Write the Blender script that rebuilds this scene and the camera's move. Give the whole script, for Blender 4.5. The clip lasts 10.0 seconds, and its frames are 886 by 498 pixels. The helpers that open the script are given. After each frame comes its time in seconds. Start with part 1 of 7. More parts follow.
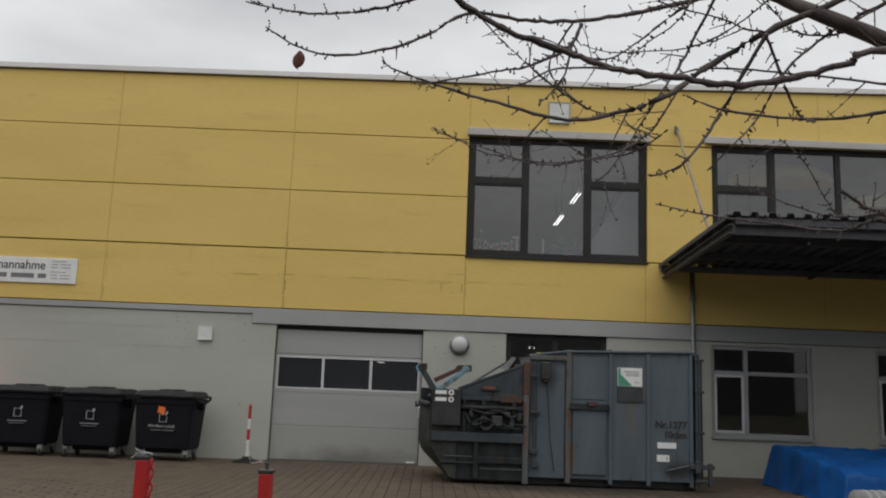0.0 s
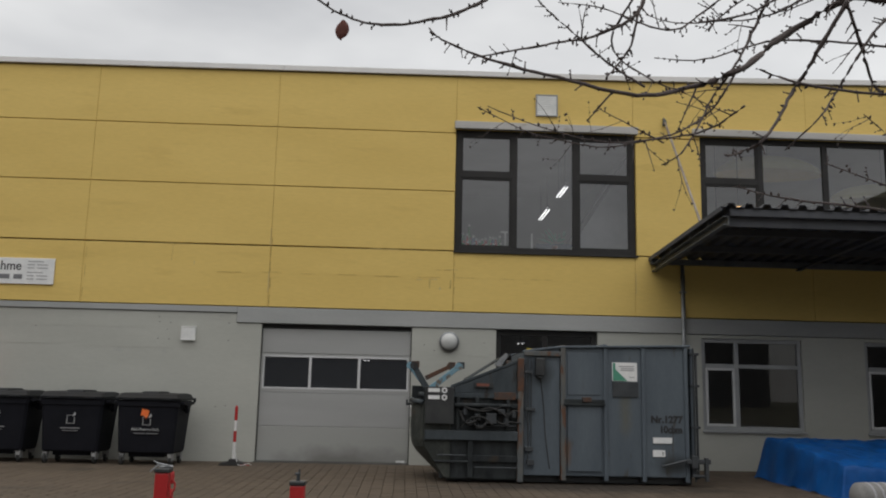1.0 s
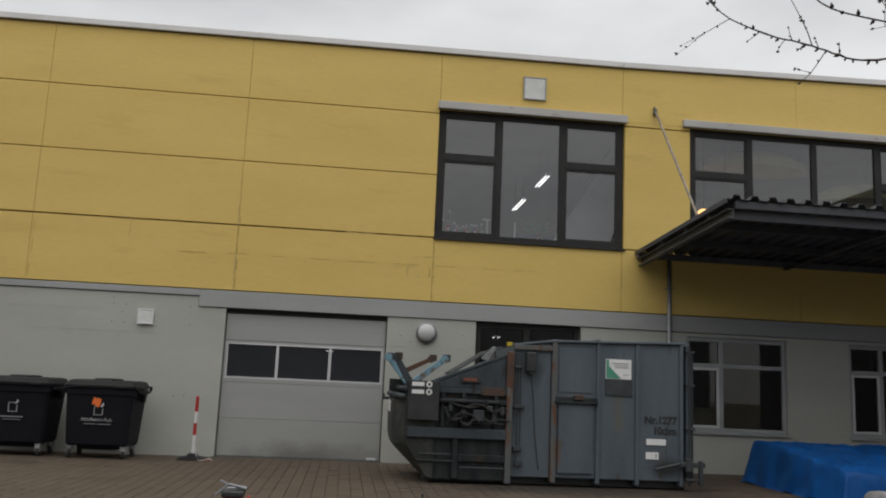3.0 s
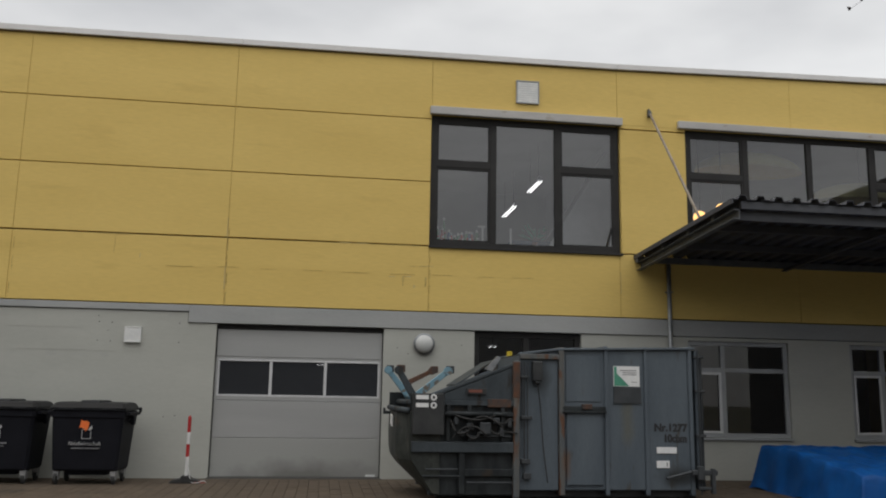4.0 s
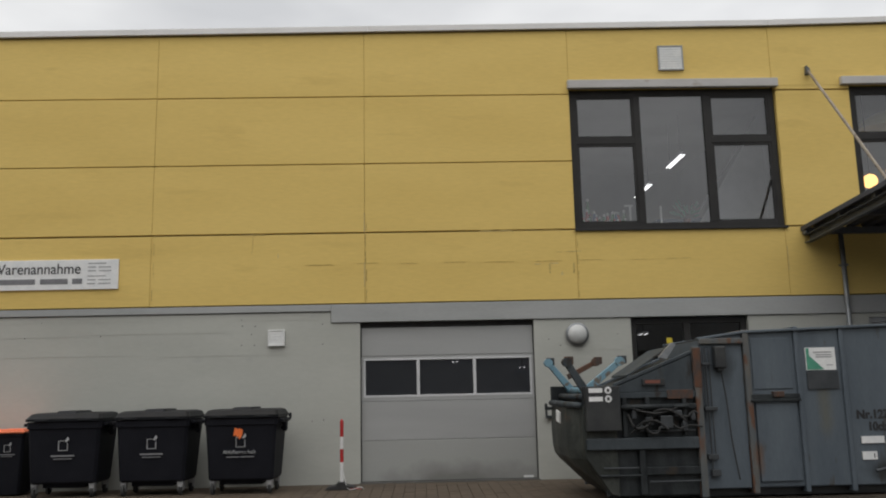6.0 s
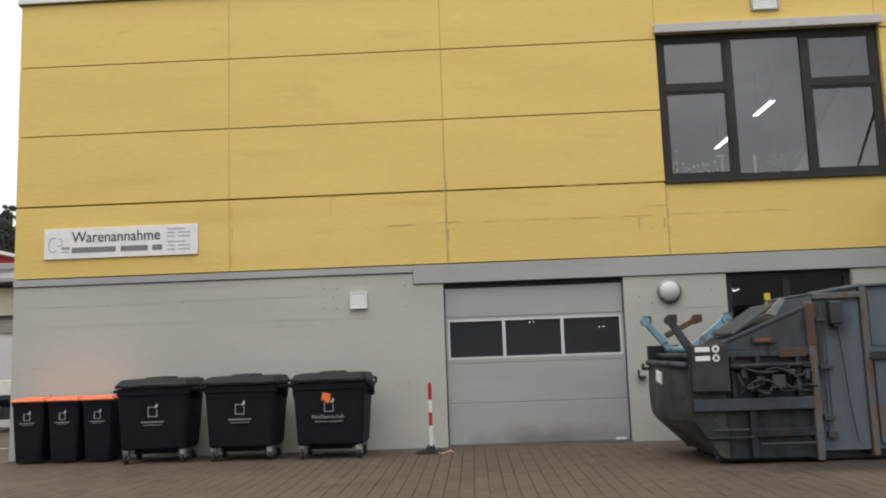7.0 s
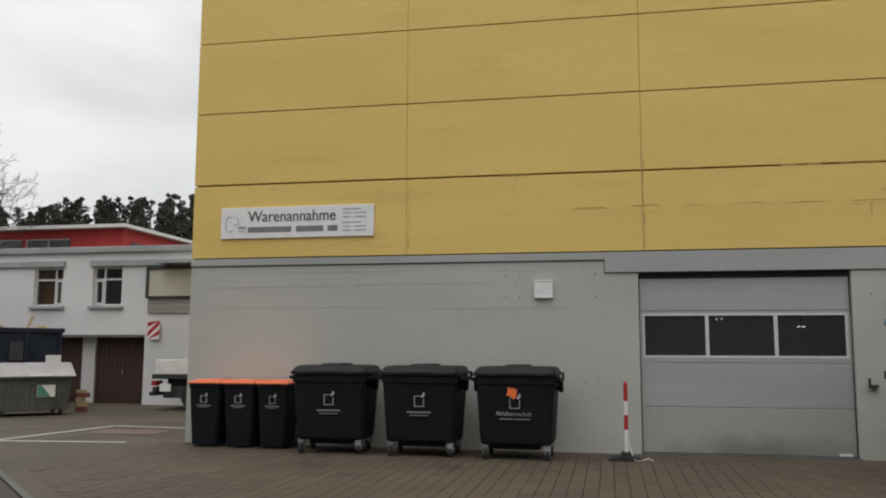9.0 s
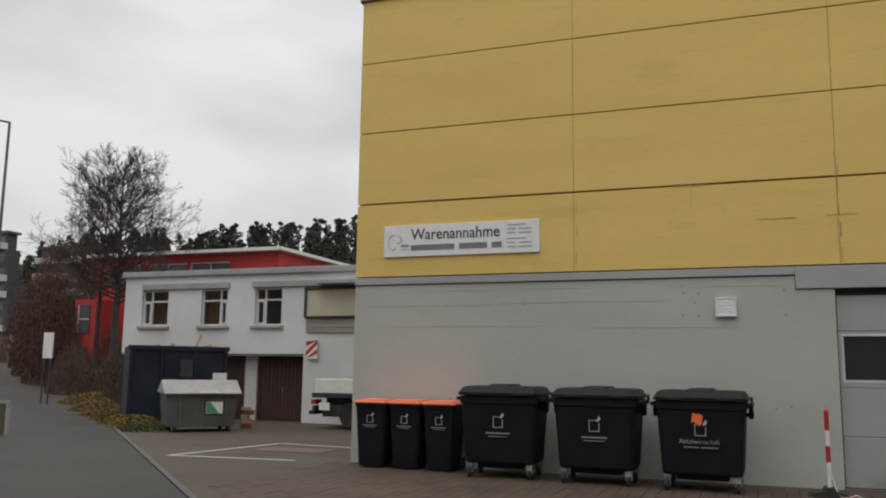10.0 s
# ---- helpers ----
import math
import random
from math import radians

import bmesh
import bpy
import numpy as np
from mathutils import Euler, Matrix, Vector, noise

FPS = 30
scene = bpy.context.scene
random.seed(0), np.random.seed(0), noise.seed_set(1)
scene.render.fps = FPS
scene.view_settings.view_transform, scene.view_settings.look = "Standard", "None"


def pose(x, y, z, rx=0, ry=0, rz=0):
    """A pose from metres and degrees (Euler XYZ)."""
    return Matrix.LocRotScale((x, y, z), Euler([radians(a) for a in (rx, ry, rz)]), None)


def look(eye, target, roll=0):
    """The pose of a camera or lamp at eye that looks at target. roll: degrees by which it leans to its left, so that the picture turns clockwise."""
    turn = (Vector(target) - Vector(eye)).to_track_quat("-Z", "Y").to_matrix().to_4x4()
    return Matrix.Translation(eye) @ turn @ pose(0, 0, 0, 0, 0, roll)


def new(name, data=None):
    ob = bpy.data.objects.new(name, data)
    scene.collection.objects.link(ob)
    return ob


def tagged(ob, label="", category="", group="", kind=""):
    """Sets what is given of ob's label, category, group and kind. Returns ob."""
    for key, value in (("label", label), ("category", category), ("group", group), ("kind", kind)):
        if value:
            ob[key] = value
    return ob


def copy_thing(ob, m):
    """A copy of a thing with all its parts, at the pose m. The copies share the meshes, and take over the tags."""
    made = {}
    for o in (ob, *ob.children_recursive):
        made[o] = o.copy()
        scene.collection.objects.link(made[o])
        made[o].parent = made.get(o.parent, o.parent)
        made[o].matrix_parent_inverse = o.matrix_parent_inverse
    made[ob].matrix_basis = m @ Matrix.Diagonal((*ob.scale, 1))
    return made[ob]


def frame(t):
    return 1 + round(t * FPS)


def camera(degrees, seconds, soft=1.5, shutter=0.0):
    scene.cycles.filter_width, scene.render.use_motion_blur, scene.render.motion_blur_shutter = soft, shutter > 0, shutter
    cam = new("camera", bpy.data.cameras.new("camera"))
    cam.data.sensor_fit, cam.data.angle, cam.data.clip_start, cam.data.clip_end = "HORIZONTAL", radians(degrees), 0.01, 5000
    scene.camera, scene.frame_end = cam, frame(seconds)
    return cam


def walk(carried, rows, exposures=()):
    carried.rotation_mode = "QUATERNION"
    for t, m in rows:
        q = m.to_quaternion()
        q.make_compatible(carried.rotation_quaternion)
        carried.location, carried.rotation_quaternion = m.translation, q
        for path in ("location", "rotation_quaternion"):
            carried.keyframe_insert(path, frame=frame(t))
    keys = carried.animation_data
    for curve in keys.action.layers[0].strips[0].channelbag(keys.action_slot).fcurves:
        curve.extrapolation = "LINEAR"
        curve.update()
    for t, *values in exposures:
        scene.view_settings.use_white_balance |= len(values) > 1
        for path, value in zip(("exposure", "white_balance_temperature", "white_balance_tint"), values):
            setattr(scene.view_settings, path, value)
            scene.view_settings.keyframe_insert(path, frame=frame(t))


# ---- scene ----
cam = camera(55.8, 10.0, soft=2.0)
PATH = [
    (0, (-0.621, 1.31, 1.734), (-0.602, 3.281, 2.071), 2.2),
    (0.5, (-0.821, 1.452, 1.739), (-0.728, 3.421, 2.077), 1.9),
    (1, (-0.942, 1.64, 1.75), (-0.862, 3.611, 2.081), 1.3),
    (1.5, (-1.08, 1.977, 1.733), (-0.995, 3.948, 2.064), 1.7),
    (2, (-1.307, 2.244, 1.747), (-1.141, 4.21, 2.073), 2.5),
    (2.2, (-1.4, 2.36, 1.75), (-1.211, 4.33, 2.066), 2.2),
    (3.3, (-1.826, 2.994, 1.723), (-1.582, 4.952, 2.054), 3.1),
    (3.5, (-1.91, 3.116, 1.732), (-1.63, 5.067, 2.073), 2.9),
    (4, (-2.111, 3.331, 1.753), (-1.839, 5.282, 2.1), 1.0),
    (4.5, (-2.3, 3.652, 1.758), (-2.101, 5.611, 2.111), 1.0),
    (5, (-2.603, 3.903, 1.759), (-2.377, 5.862, 2.095), 1.4),
    (5.5, (-2.88, 4.168, 1.749), (-2.695, 6.13, 2.086), -0.1),
    (5.7, (-2.968, 4.305, 1.751), (-2.844, 6.271, 2.093), -0.8),
    (6.8, (-3.72, 4.94, 1.793), (-3.741, 6.921, 2.067), -1.8),
    (7, (-3.845, 5.054, 1.796), (-3.908, 7.037, 2.046), -2.0),
    (7.5, (-4.103, 5.33, 1.794), (-4.35, 7.301, 2.022), -0.3),
    (8, (-4.423, 5.623, 1.801), (-4.716, 7.584, 2.068), 0.6),
    (8.5, (-4.694, 5.901, 1.801), (-4.989, 7.862, 2.055), -1.4),
    (9, (-4.937, 6.281, 1.818), (-5.322, 8.229, 2.056), 0.2),
    (9.5, (-5.222, 6.554, 1.818), (-5.686, 8.483, 2.077), 1.2),
    (10, (-5.605, 6.674, 1.795), (-6.303, 8.527, 2.081), 0.8),
]
EXPOSURES = [(0, 0.05), (5.0, 0.10), (5.7, 0.17), (6.8, 0.53), (7.0, 0.72), (7.3, 0.86), (7.5, 0.73), (7.7, 0.54), (8.0, 0.12), (8.5, 0.0), (9.0, 0.2), (9.5, 0.28), (10, 0.05)]
walk(cam, [(t, look(eye, target, roll)) for t, eye, target, roll in PATH], EXPOSURES)

# ---- light: an overcast winter sky ----
world = bpy.data.worlds.new("overcast_sky")
scene.world = world
world.use_nodes = True
wn, wl = world.node_tree.nodes, world.node_tree.links
wn.clear()
w_out = wn.new("ShaderNodeOutputWorld")
w_bg = wn.new("ShaderNodeBackground")
w_sky = wn.new("ShaderNodeTexSky")
w_sky.sky_type, w_sky.sun_disc, w_sky.sun_elevation, w_sky.sun_rotation = "NISHITA", False, radians(28), radians(200)
w_bg2 = wn.new("ShaderNodeBackground")
w_add = wn.new("ShaderNodeAddShader")
w_co = wn.new("ShaderNodeTexCoord")
w_map = wn.new("ShaderNodeMapping")
w_map.inputs["Scale"].default_value = (1.0, 1.0, 2.6)
w_n1 = wn.new("ShaderNodeTexNoise")
w_n1.inputs["Scale"].default_value, w_n1.inputs["Detail"].default_value, w_n1.inputs["Roughness"].default_value = 1.9, 5, 0.45
w_ramp = wn.new("ShaderNodeValToRGB")
w_ramp.color_ramp.elements[0].position, w_ramp.color_ramp.elements[0].color = 0.36, (0.49, 0.49, 0.492, 1)
w_ramp.color_ramp.elements[1].position, w_ramp.color_ramp.elements[1].color = 0.58, (0.755, 0.75, 0.738, 1)
w_bg.inputs["Strength"].default_value = 1.05
w_sep, w_up, w_mul = wn.new("ShaderNodeSeparateXYZ"), wn.new("ShaderNodeMapRange"), wn.new("ShaderNodeMix")
w_up.inputs["From Min"].default_value, w_up.inputs["From Max"].default_value = 0.0, 1.0
w_up.inputs["To Min"].default_value, w_up.inputs["To Max"].default_value = 0.80, 1.32
w_zen, w_sum = wn.new("ShaderNodeMapRange"), wn.new("ShaderNodeMath")
w_zen.inputs["From Min"].default_value, w_zen.inputs["From Max"].default_value = 0.46, 1.0
w_zen.inputs["To Min"].default_value, w_zen.inputs["To Max"].default_value = 0.0, 1.25
w_sum.operation = "ADD"
w_mul.data_type, w_mul.blend_type = "RGBA", "MULTIPLY"
w_mul.inputs["Factor"].default_value = 1.0
wl.new(w_co.outputs["Generated"], w_sep.inputs["Vector"])
wl.new(w_sep.outputs["Z"], w_up.inputs["Value"])
w_bg2.inputs["Strength"].default_value = 0.012
wl.new(w_co.outputs["Generated"], w_map.inputs["Vector"])
wl.new(w_map.outputs["Vector"], w_n1.inputs["Vector"])
wl.new(w_n1.outputs["Fac"], w_ramp.inputs["Fac"])
wl.new(w_ramp.outputs["Color"], w_mul.inputs["A"])
wl.new(w_sep.outputs["Z"], w_zen.inputs["Value"])
wl.new(w_up.outputs["Result"], w_sum.inputs[0])
wl.new(w_zen.outputs["Result"], w_sum.inputs[1])
wl.new(w_sum.outputs["Value"], w_mul.inputs["B"])
wl.new(w_mul.outputs["Result"], w_bg.inputs["Color"])
wl.new(w_sky.outputs["Color"], w_bg2.inputs["Color"])
wl.new(w_bg.outputs["Background"], w_add.inputs[0])
wl.new(w_bg2.outputs["Background"], w_add.inputs[1])
wl.new(w_add.outputs["Shader"], w_out.inputs["Surface"])

sun_data = bpy.data.lights.new("sun", "SUN")
sun_data.energy, sun_data.angle, sun_data.color = 0.35, radians(60), (1.0, 0.97, 0.92)
sun = new("sun", sun_data)
sun.matrix_basis = look((-10, -6, 60), (0, 18, 2))


# ---- materials ----
def surface(name, a, b, scale=1.0, rough=0.7, metal=0.0, bump=0.1, fine=40.0, fine_amount=0.12, stretch=(1, 1, 1), spots=None, per_piece=0.0, lo=0.35, hi=0.65, shine=0.5):
    """Two colours mixed by a broad noise, a fine grain over them, bump, optional spots (colour, scale, threshold) and a tone per piece."""
    m = bpy.data.materials.new(name)
    m.use_nodes = True
    n, l = m.node_tree.nodes, m.node_tree.links
    bsdf = n["Principled BSDF"]
    co, mp = n.new("ShaderNodeTexCoord"), n.new("ShaderNodeMapping")
    mp.inputs["Scale"].default_value = stretch
    l.new(co.outputs["Object"], mp.inputs["Vector"])
    big, small = n.new("ShaderNodeTexNoise"), n.new("ShaderNodeTexNoise")
    big.inputs["Scale"].default_value, big.inputs["Detail"].default_value, big.inputs["Roughness"].default_value = scale, 6, 0.6
    small.inputs["Scale"].default_value, small.inputs["Detail"].default_value = fine, 3
    l.new(mp.outputs["Vector"], big.inputs["Vector"])
    l.new(mp.outputs["Vector"], small.inputs["Vector"])
    rg = n.new("ShaderNodeMapRange")
    rg.inputs["From Min"].default_value, rg.inputs["From Max"].default_value = lo, hi
    l.new(big.outputs["Fac"], rg.inputs["Value"])
    mix = n.new("ShaderNodeMix")
    mix.data_type = "RGBA"
    mix.inputs["A"].default_value, mix.inputs["B"].default_value = (*a, 1), (*b, 1)
    l.new(rg.outputs["Result"], mix.inputs["Factor"])
    last = mix.outputs["Result"]
    if spots:
        colour, s_scale, cut = spots
        sp, sr, sm = n.new("ShaderNodeTexNoise"), n.new("ShaderNodeMapRange"), n.new("ShaderNodeMix")
        sp.inputs["Scale"].default_value, sp.inputs["Detail"].default_value = s_scale, 8
        l.new(mp.outputs["Vector"], sp.inputs["Vector"])
        sr.inputs["From Min"].default_value, sr.inputs["From Max"].default_value = cut, cut + 0.08
        l.new(sp.outputs["Fac"], sr.inputs["Value"])
        sm.data_type = "RGBA"
        sm.inputs["B"].default_value = (*colour, 1)
        l.new(sr.outputs["Result"], sm.inputs["Factor"])
        l.new(last, sm.inputs["A"])
        last = sm.outputs["Result"]
    val = n.new("ShaderNodeMapRange")
    val.inputs["To Min"].default_value, val.inputs["To Max"].default_value = 1 - fine_amount, 1 + fine_amount
    l.new(small.outputs["Fac"], val.inputs["Value"])
    hsv = n.new("ShaderNodeHueSaturation")
    l.new(last, hsv.inputs["Color"])
    if per_piece:
        info, pr, mul = n.new("ShaderNodeObjectInfo"), n.new("ShaderNodeMapRange"), n.new("ShaderNodeMath")
        geo, add = n.new("ShaderNodeNewGeometry"), n.new("ShaderNodeMath")
        add.operation, mul.operation = "ADD", "MULTIPLY"
        l.new(info.outputs["Random"], add.inputs[0])
        l.new(geo.outputs["Random Per Island"], add.inputs[1])
        pr.inputs["From Max"].default_value = 2.0
        pr.inputs["To Min"].default_value, pr.inputs["To Max"].default_value = 1 - per_piece, 1 + per_piece
        l.new(add.outputs[0], pr.inputs["Value"])
        l.new(pr.outputs["Result"], mul.inputs[0])
        l.new(val.outputs["Result"], mul.inputs[1])
        l.new(mul.outputs[0], hsv.inputs["Value"])
    else:
        l.new(val.outputs["Result"], hsv.inputs["Value"])
    l.new(hsv.outputs["Color"], bsdf.inputs["Base Color"])
    bsdf.inputs["Roughness"].default_value, bsdf.inputs["Metallic"].default_value = rough, metal
    bsdf.inputs["Specular IOR Level"].default_value = shine
    if bump:
        bp = n.new("ShaderNodeBump")
        bp.inputs["Strength"].default_value, bp.inputs["Distance"].default_value = bump, 0.02
        l.new(small.outputs["Fac"], bp.inputs["Height"])
        l.new(bp.outputs["Normal"], bsdf.inputs["Normal"])
    return m


def stain_or_shade(m, centre, radii, colour, amount, rough=3.0):
    """A worn, dirty or shade-darkened patch with a ragged edge at one place of a surface."""
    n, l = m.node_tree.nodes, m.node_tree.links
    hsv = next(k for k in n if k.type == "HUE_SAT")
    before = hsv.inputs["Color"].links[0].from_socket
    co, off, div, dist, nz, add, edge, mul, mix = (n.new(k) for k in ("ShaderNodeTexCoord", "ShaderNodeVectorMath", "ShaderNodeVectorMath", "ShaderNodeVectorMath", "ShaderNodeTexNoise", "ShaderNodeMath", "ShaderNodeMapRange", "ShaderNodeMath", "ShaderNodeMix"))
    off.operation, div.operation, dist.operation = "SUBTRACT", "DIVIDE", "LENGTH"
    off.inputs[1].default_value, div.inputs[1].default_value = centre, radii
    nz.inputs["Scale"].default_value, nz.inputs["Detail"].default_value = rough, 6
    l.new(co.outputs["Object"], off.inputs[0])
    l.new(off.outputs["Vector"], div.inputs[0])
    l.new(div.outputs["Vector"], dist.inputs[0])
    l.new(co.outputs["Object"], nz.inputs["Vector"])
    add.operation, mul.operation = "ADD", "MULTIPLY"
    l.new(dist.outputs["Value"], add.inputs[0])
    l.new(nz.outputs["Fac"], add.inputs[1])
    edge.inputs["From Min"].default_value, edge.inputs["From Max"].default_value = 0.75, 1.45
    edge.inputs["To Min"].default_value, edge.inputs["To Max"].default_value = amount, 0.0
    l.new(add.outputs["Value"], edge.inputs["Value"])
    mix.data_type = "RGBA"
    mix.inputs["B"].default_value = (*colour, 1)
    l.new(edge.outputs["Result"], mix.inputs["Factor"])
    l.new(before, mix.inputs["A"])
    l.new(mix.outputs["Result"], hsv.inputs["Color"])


def glowing(name, colour, strength):
    m = bpy.data.materials.new(name)
    m.use_nodes = True
    bsdf = m.node_tree.nodes["Principled BSDF"]
    bsdf.inputs["Base Color"].default_value = (*colour, 1)
    bsdf.inputs["Emission Color"].default_value = (*colour, 1)
    bsdf.inputs["Emission Strength"].default_value = strength
    return m


def pane_glass(name, tint, ior=1.5, haze=0.0):
    """Thin window glass: lets light through, mirrors more at a grazing angle; haze: fine scratches and dust."""
    m = bpy.data.materials.new(name)
    m.use_nodes = True
    n, l = m.node_tree.nodes, m.node_tree.links
    n.clear()
    out, mix, tr, gl, fr = (n.new(k) for k in ("ShaderNodeOutputMaterial", "ShaderNodeMixShader", "ShaderNodeBsdfTransparent", "ShaderNodeBsdfGlossy", "ShaderNodeFresnel"))
    tr.inputs["Color"].default_value = (*tint, 1)
    gl.inputs["Roughness"].default_value = 0.02
    fr.inputs["IOR"].default_value = ior
    l.new(fr.outputs["Fac"], mix.inputs["Fac"])
    body = tr.outputs["BSDF"]
    if haze:
        dust, veil = n.new("ShaderNodeBsdfDiffuse"), n.new("ShaderNodeMixShader")
        dust.inputs["Color"].default_value = (0.62, 0.66, 0.74, 1)
        veil.inputs["Fac"].default_value = haze
        l.new(body, veil.inputs[1])
        l.new(dust.outputs["BSDF"], veil.inputs[2])
        body = veil.outputs["Shader"]
    l.new(body, mix.inputs[1])
    l.new(gl.outputs["BSDF"], mix.inputs[2])
    l.new(mix.outputs["Shader"], out.inputs["Surface"])
    return m


YELLOW = surface("yellow_painted_concrete", (0.665, 0.474, 0.136), (0.715, 0.516, 0.156), 0.5, 0.75, 0, 0.12, 11, 0.08, (0.45, 1, 2.2), ((0.645, 0.457, 0.132), 1.1, 0.61))
CONCRETE = surface("grey_painted_concrete", (0.388, 0.392, 0.358), (0.436, 0.440, 0.402), 0.5, 0.85, 0, 0.06, 14, 0.05, (0.6, 1, 1.6), ((0.37, 0.372, 0.352), 1.6, 0.66))
LINTEL = surface("grey_lintel_concrete", (0.31, 0.32, 0.315), (0.37, 0.375, 0.37), 0.8, 0.8, 0, 0.15, 25, 0.08, (0.4, 1, 1.5))
BACKING = surface("dark_joint_mortar", (0.12, 0.09, 0.03), (0.16, 0.12, 0.05), 3, 0.95, 0, 0.1)
INNER = surface("inner_wall_plaster", (0.36, 0.36, 0.385), (0.42, 0.42, 0.445), 0.7, 0.9, 0, 0.05)
INNER_DARK = surface("inner_dark_plaster", (0.17, 0.17, 0.19), (0.22, 0.22, 0.24), 0.7, 0.9, 0, 0.05)
COPING = surface("pale_metal_coping", (0.66, 0.645, 0.63), (0.74, 0.725, 0.71), 0.8, 0.6, 0, 0.05, 30, 0.06)
ANTHRACITE = surface("anthracite_window_frame", (0.020, 0.019, 0.019), (0.028, 0.027, 0.026), 2, 0.6, 0, 0.02, shine=0.3)
FRAME_GREY = surface("grey_window_frame", (0.29, 0.30, 0.31), (0.34, 0.35, 0.36), 2, 0.5, 0, 0.02)
FRAME_WHITE = surface("white_window_frame", (0.52, 0.53, 0.54), (0.60, 0.60, 0.61), 2, 0.45, 0, 0.02)
ALU = surface("pale_aluminium_door", (0.365, 0.370, 0.366), (0.405, 0.410, 0.406), 0.7, 0.45, 0.25, 0.05, 60, 0.04, (0.3, 1, 2), ((0.31, 0.315, 0.31), 0.9, 0.68))
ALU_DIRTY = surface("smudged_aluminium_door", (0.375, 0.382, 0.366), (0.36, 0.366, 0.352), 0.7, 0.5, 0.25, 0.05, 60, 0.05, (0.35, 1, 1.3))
GLASS = pane_glass("window_glass", (0.84, 0.86, 0.90), 2.3)
ACRYLIC = pane_glass("hazy_acrylic_pane", (0.55, 0.56, 0.60), 1.6, 0.045)
GLASS_DARK = pane_glass("dark_window_glass", (0.66, 0.67, 0.72), 1.65)
STEEL = surface("galvanised_steel", (0.22, 0.23, 0.24), (0.32, 0.33, 0.34), 4, 0.5, 0.6, 0.05, 60, 0.1)
DARK_STEEL = surface("dark_steel", (0.035, 0.04, 0.045), (0.06, 0.065, 0.07), 3, 0.55, 0.3, 0.08)
CANOPY_STEEL = surface("dark_blue_grey_steel", (0.055, 0.058, 0.070), (0.08, 0.084, 0.095), 2, 0.6, 0.1, 0.08)
VENT_WHITE = surface("off_white_vent_metal", (0.66, 0.67, 0.66), (0.74, 0.74, 0.72), 5, 0.6, 0, 0.05)
CONTAINER = surface("worn_blue_grey_paint", (0.082, 0.101, 0.121), (0.105, 0.127, 0.148), 1.1, 0.5, 0.1, 0.10, 24, 0.14, (2.0, 2.0, 0.45), ((0.066, 0.062, 0.054), 2.3, 0.635), shine=0.4)
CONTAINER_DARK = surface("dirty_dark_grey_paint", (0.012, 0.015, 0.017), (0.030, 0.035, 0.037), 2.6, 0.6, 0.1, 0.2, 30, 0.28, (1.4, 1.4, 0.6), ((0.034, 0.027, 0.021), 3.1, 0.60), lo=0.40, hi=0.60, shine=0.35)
SCOOP = surface("dirty_olive_grey_steel", (0.030, 0.034, 0.031), (0.062, 0.066, 0.058), 2.2, 0.6, 0.1, 0.25, 22, 0.28, (1, 1, 0.7), ((0.072, 0.052, 0.038), 2.6, 0.585), lo=0.4, hi=0.6, shine=0.3)
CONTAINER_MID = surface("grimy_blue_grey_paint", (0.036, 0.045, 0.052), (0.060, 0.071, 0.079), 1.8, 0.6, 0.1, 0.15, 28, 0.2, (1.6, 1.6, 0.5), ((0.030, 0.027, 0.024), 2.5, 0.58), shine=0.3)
RUST = surface("rusty_steel", (0.115, 0.050, 0.026), (0.055, 0.046, 0.042), 9, 0.85, 0.1, 0.25, 50, 0.2, (1, 1, 0.5))
RUSTY_POST = surface("rust_streaked_post", (0.085, 0.098, 0.105), (0.125, 0.115, 0.10), 2.0, 0.75, 0.1, 0.2, 40, 0.2, (3, 3, 0.8), ((0.115, 0.055, 0.032), 2.2, 0.53))
SKY_BLUE = surface("chipped_light_blue_paint", (0.13, 0.25, 0.32), (0.17, 0.30, 0.37), 4, 0.55, 0.1, 0.1, 40, 0.12, (1, 1, 1), ((0.13, 0.11, 0.09), 7, 0.57))
BLACK_BOX = surface("black_box_paint", (0.022, 0.024, 0.026), (0.04, 0.042, 0.042), 3, 0.5, 0.1, 0.1)
WHITE_STICKER = surface("white_sticker", (0.70, 0.71, 0.71), (0.78, 0.78, 0.77), 6, 0.6, 0, 0.02)
GREEN_STICKER = surface("green_sticker", (0.06, 0.25, 0.17), (0.08, 0.30, 0.20), 6, 0.6, 0, 0.02)
GREY_INK = surface("grey_ink", (0.25, 0.25, 0.26), (0.30, 0.30, 0.31), 6, 0.7, 0, 0)
BLACK_INK = surface("black_ink", (0.02, 0.02, 0.022), (0.03, 0.03, 0.032), 6, 0.7, 0, 0)
PLASTIC = surface("black_plastic", (0.009, 0.0095, 0.013), (0.013, 0.0135, 0.018), 1.6, 0.6, 0, 0.06, 70, 0.14, shine=0.12)
PLASTIC_LID = surface("black_lid_plastic", (0.008, 0.009, 0.011), (0.014, 0.015, 0.018), 2.5, 0.5, 0, 0.06, 70, 0.14, shine=0.22)
ORANGE = surface("orange_plastic", (0.78, 0.19, 0.085), (0.86, 0.24, 0.11), 2, 0.45, 0, 0.04)
WHITE_PRINT = surface("white_print", (0.42, 0.43, 0.44), (0.50, 0.50, 0.50), 6, 0.6, 0, 0)
ORANGE_PRINT = surface("orange_print", (0.80, 0.16, 0.03), (0.86, 0.19, 0.04), 6, 0.6, 0, 0)
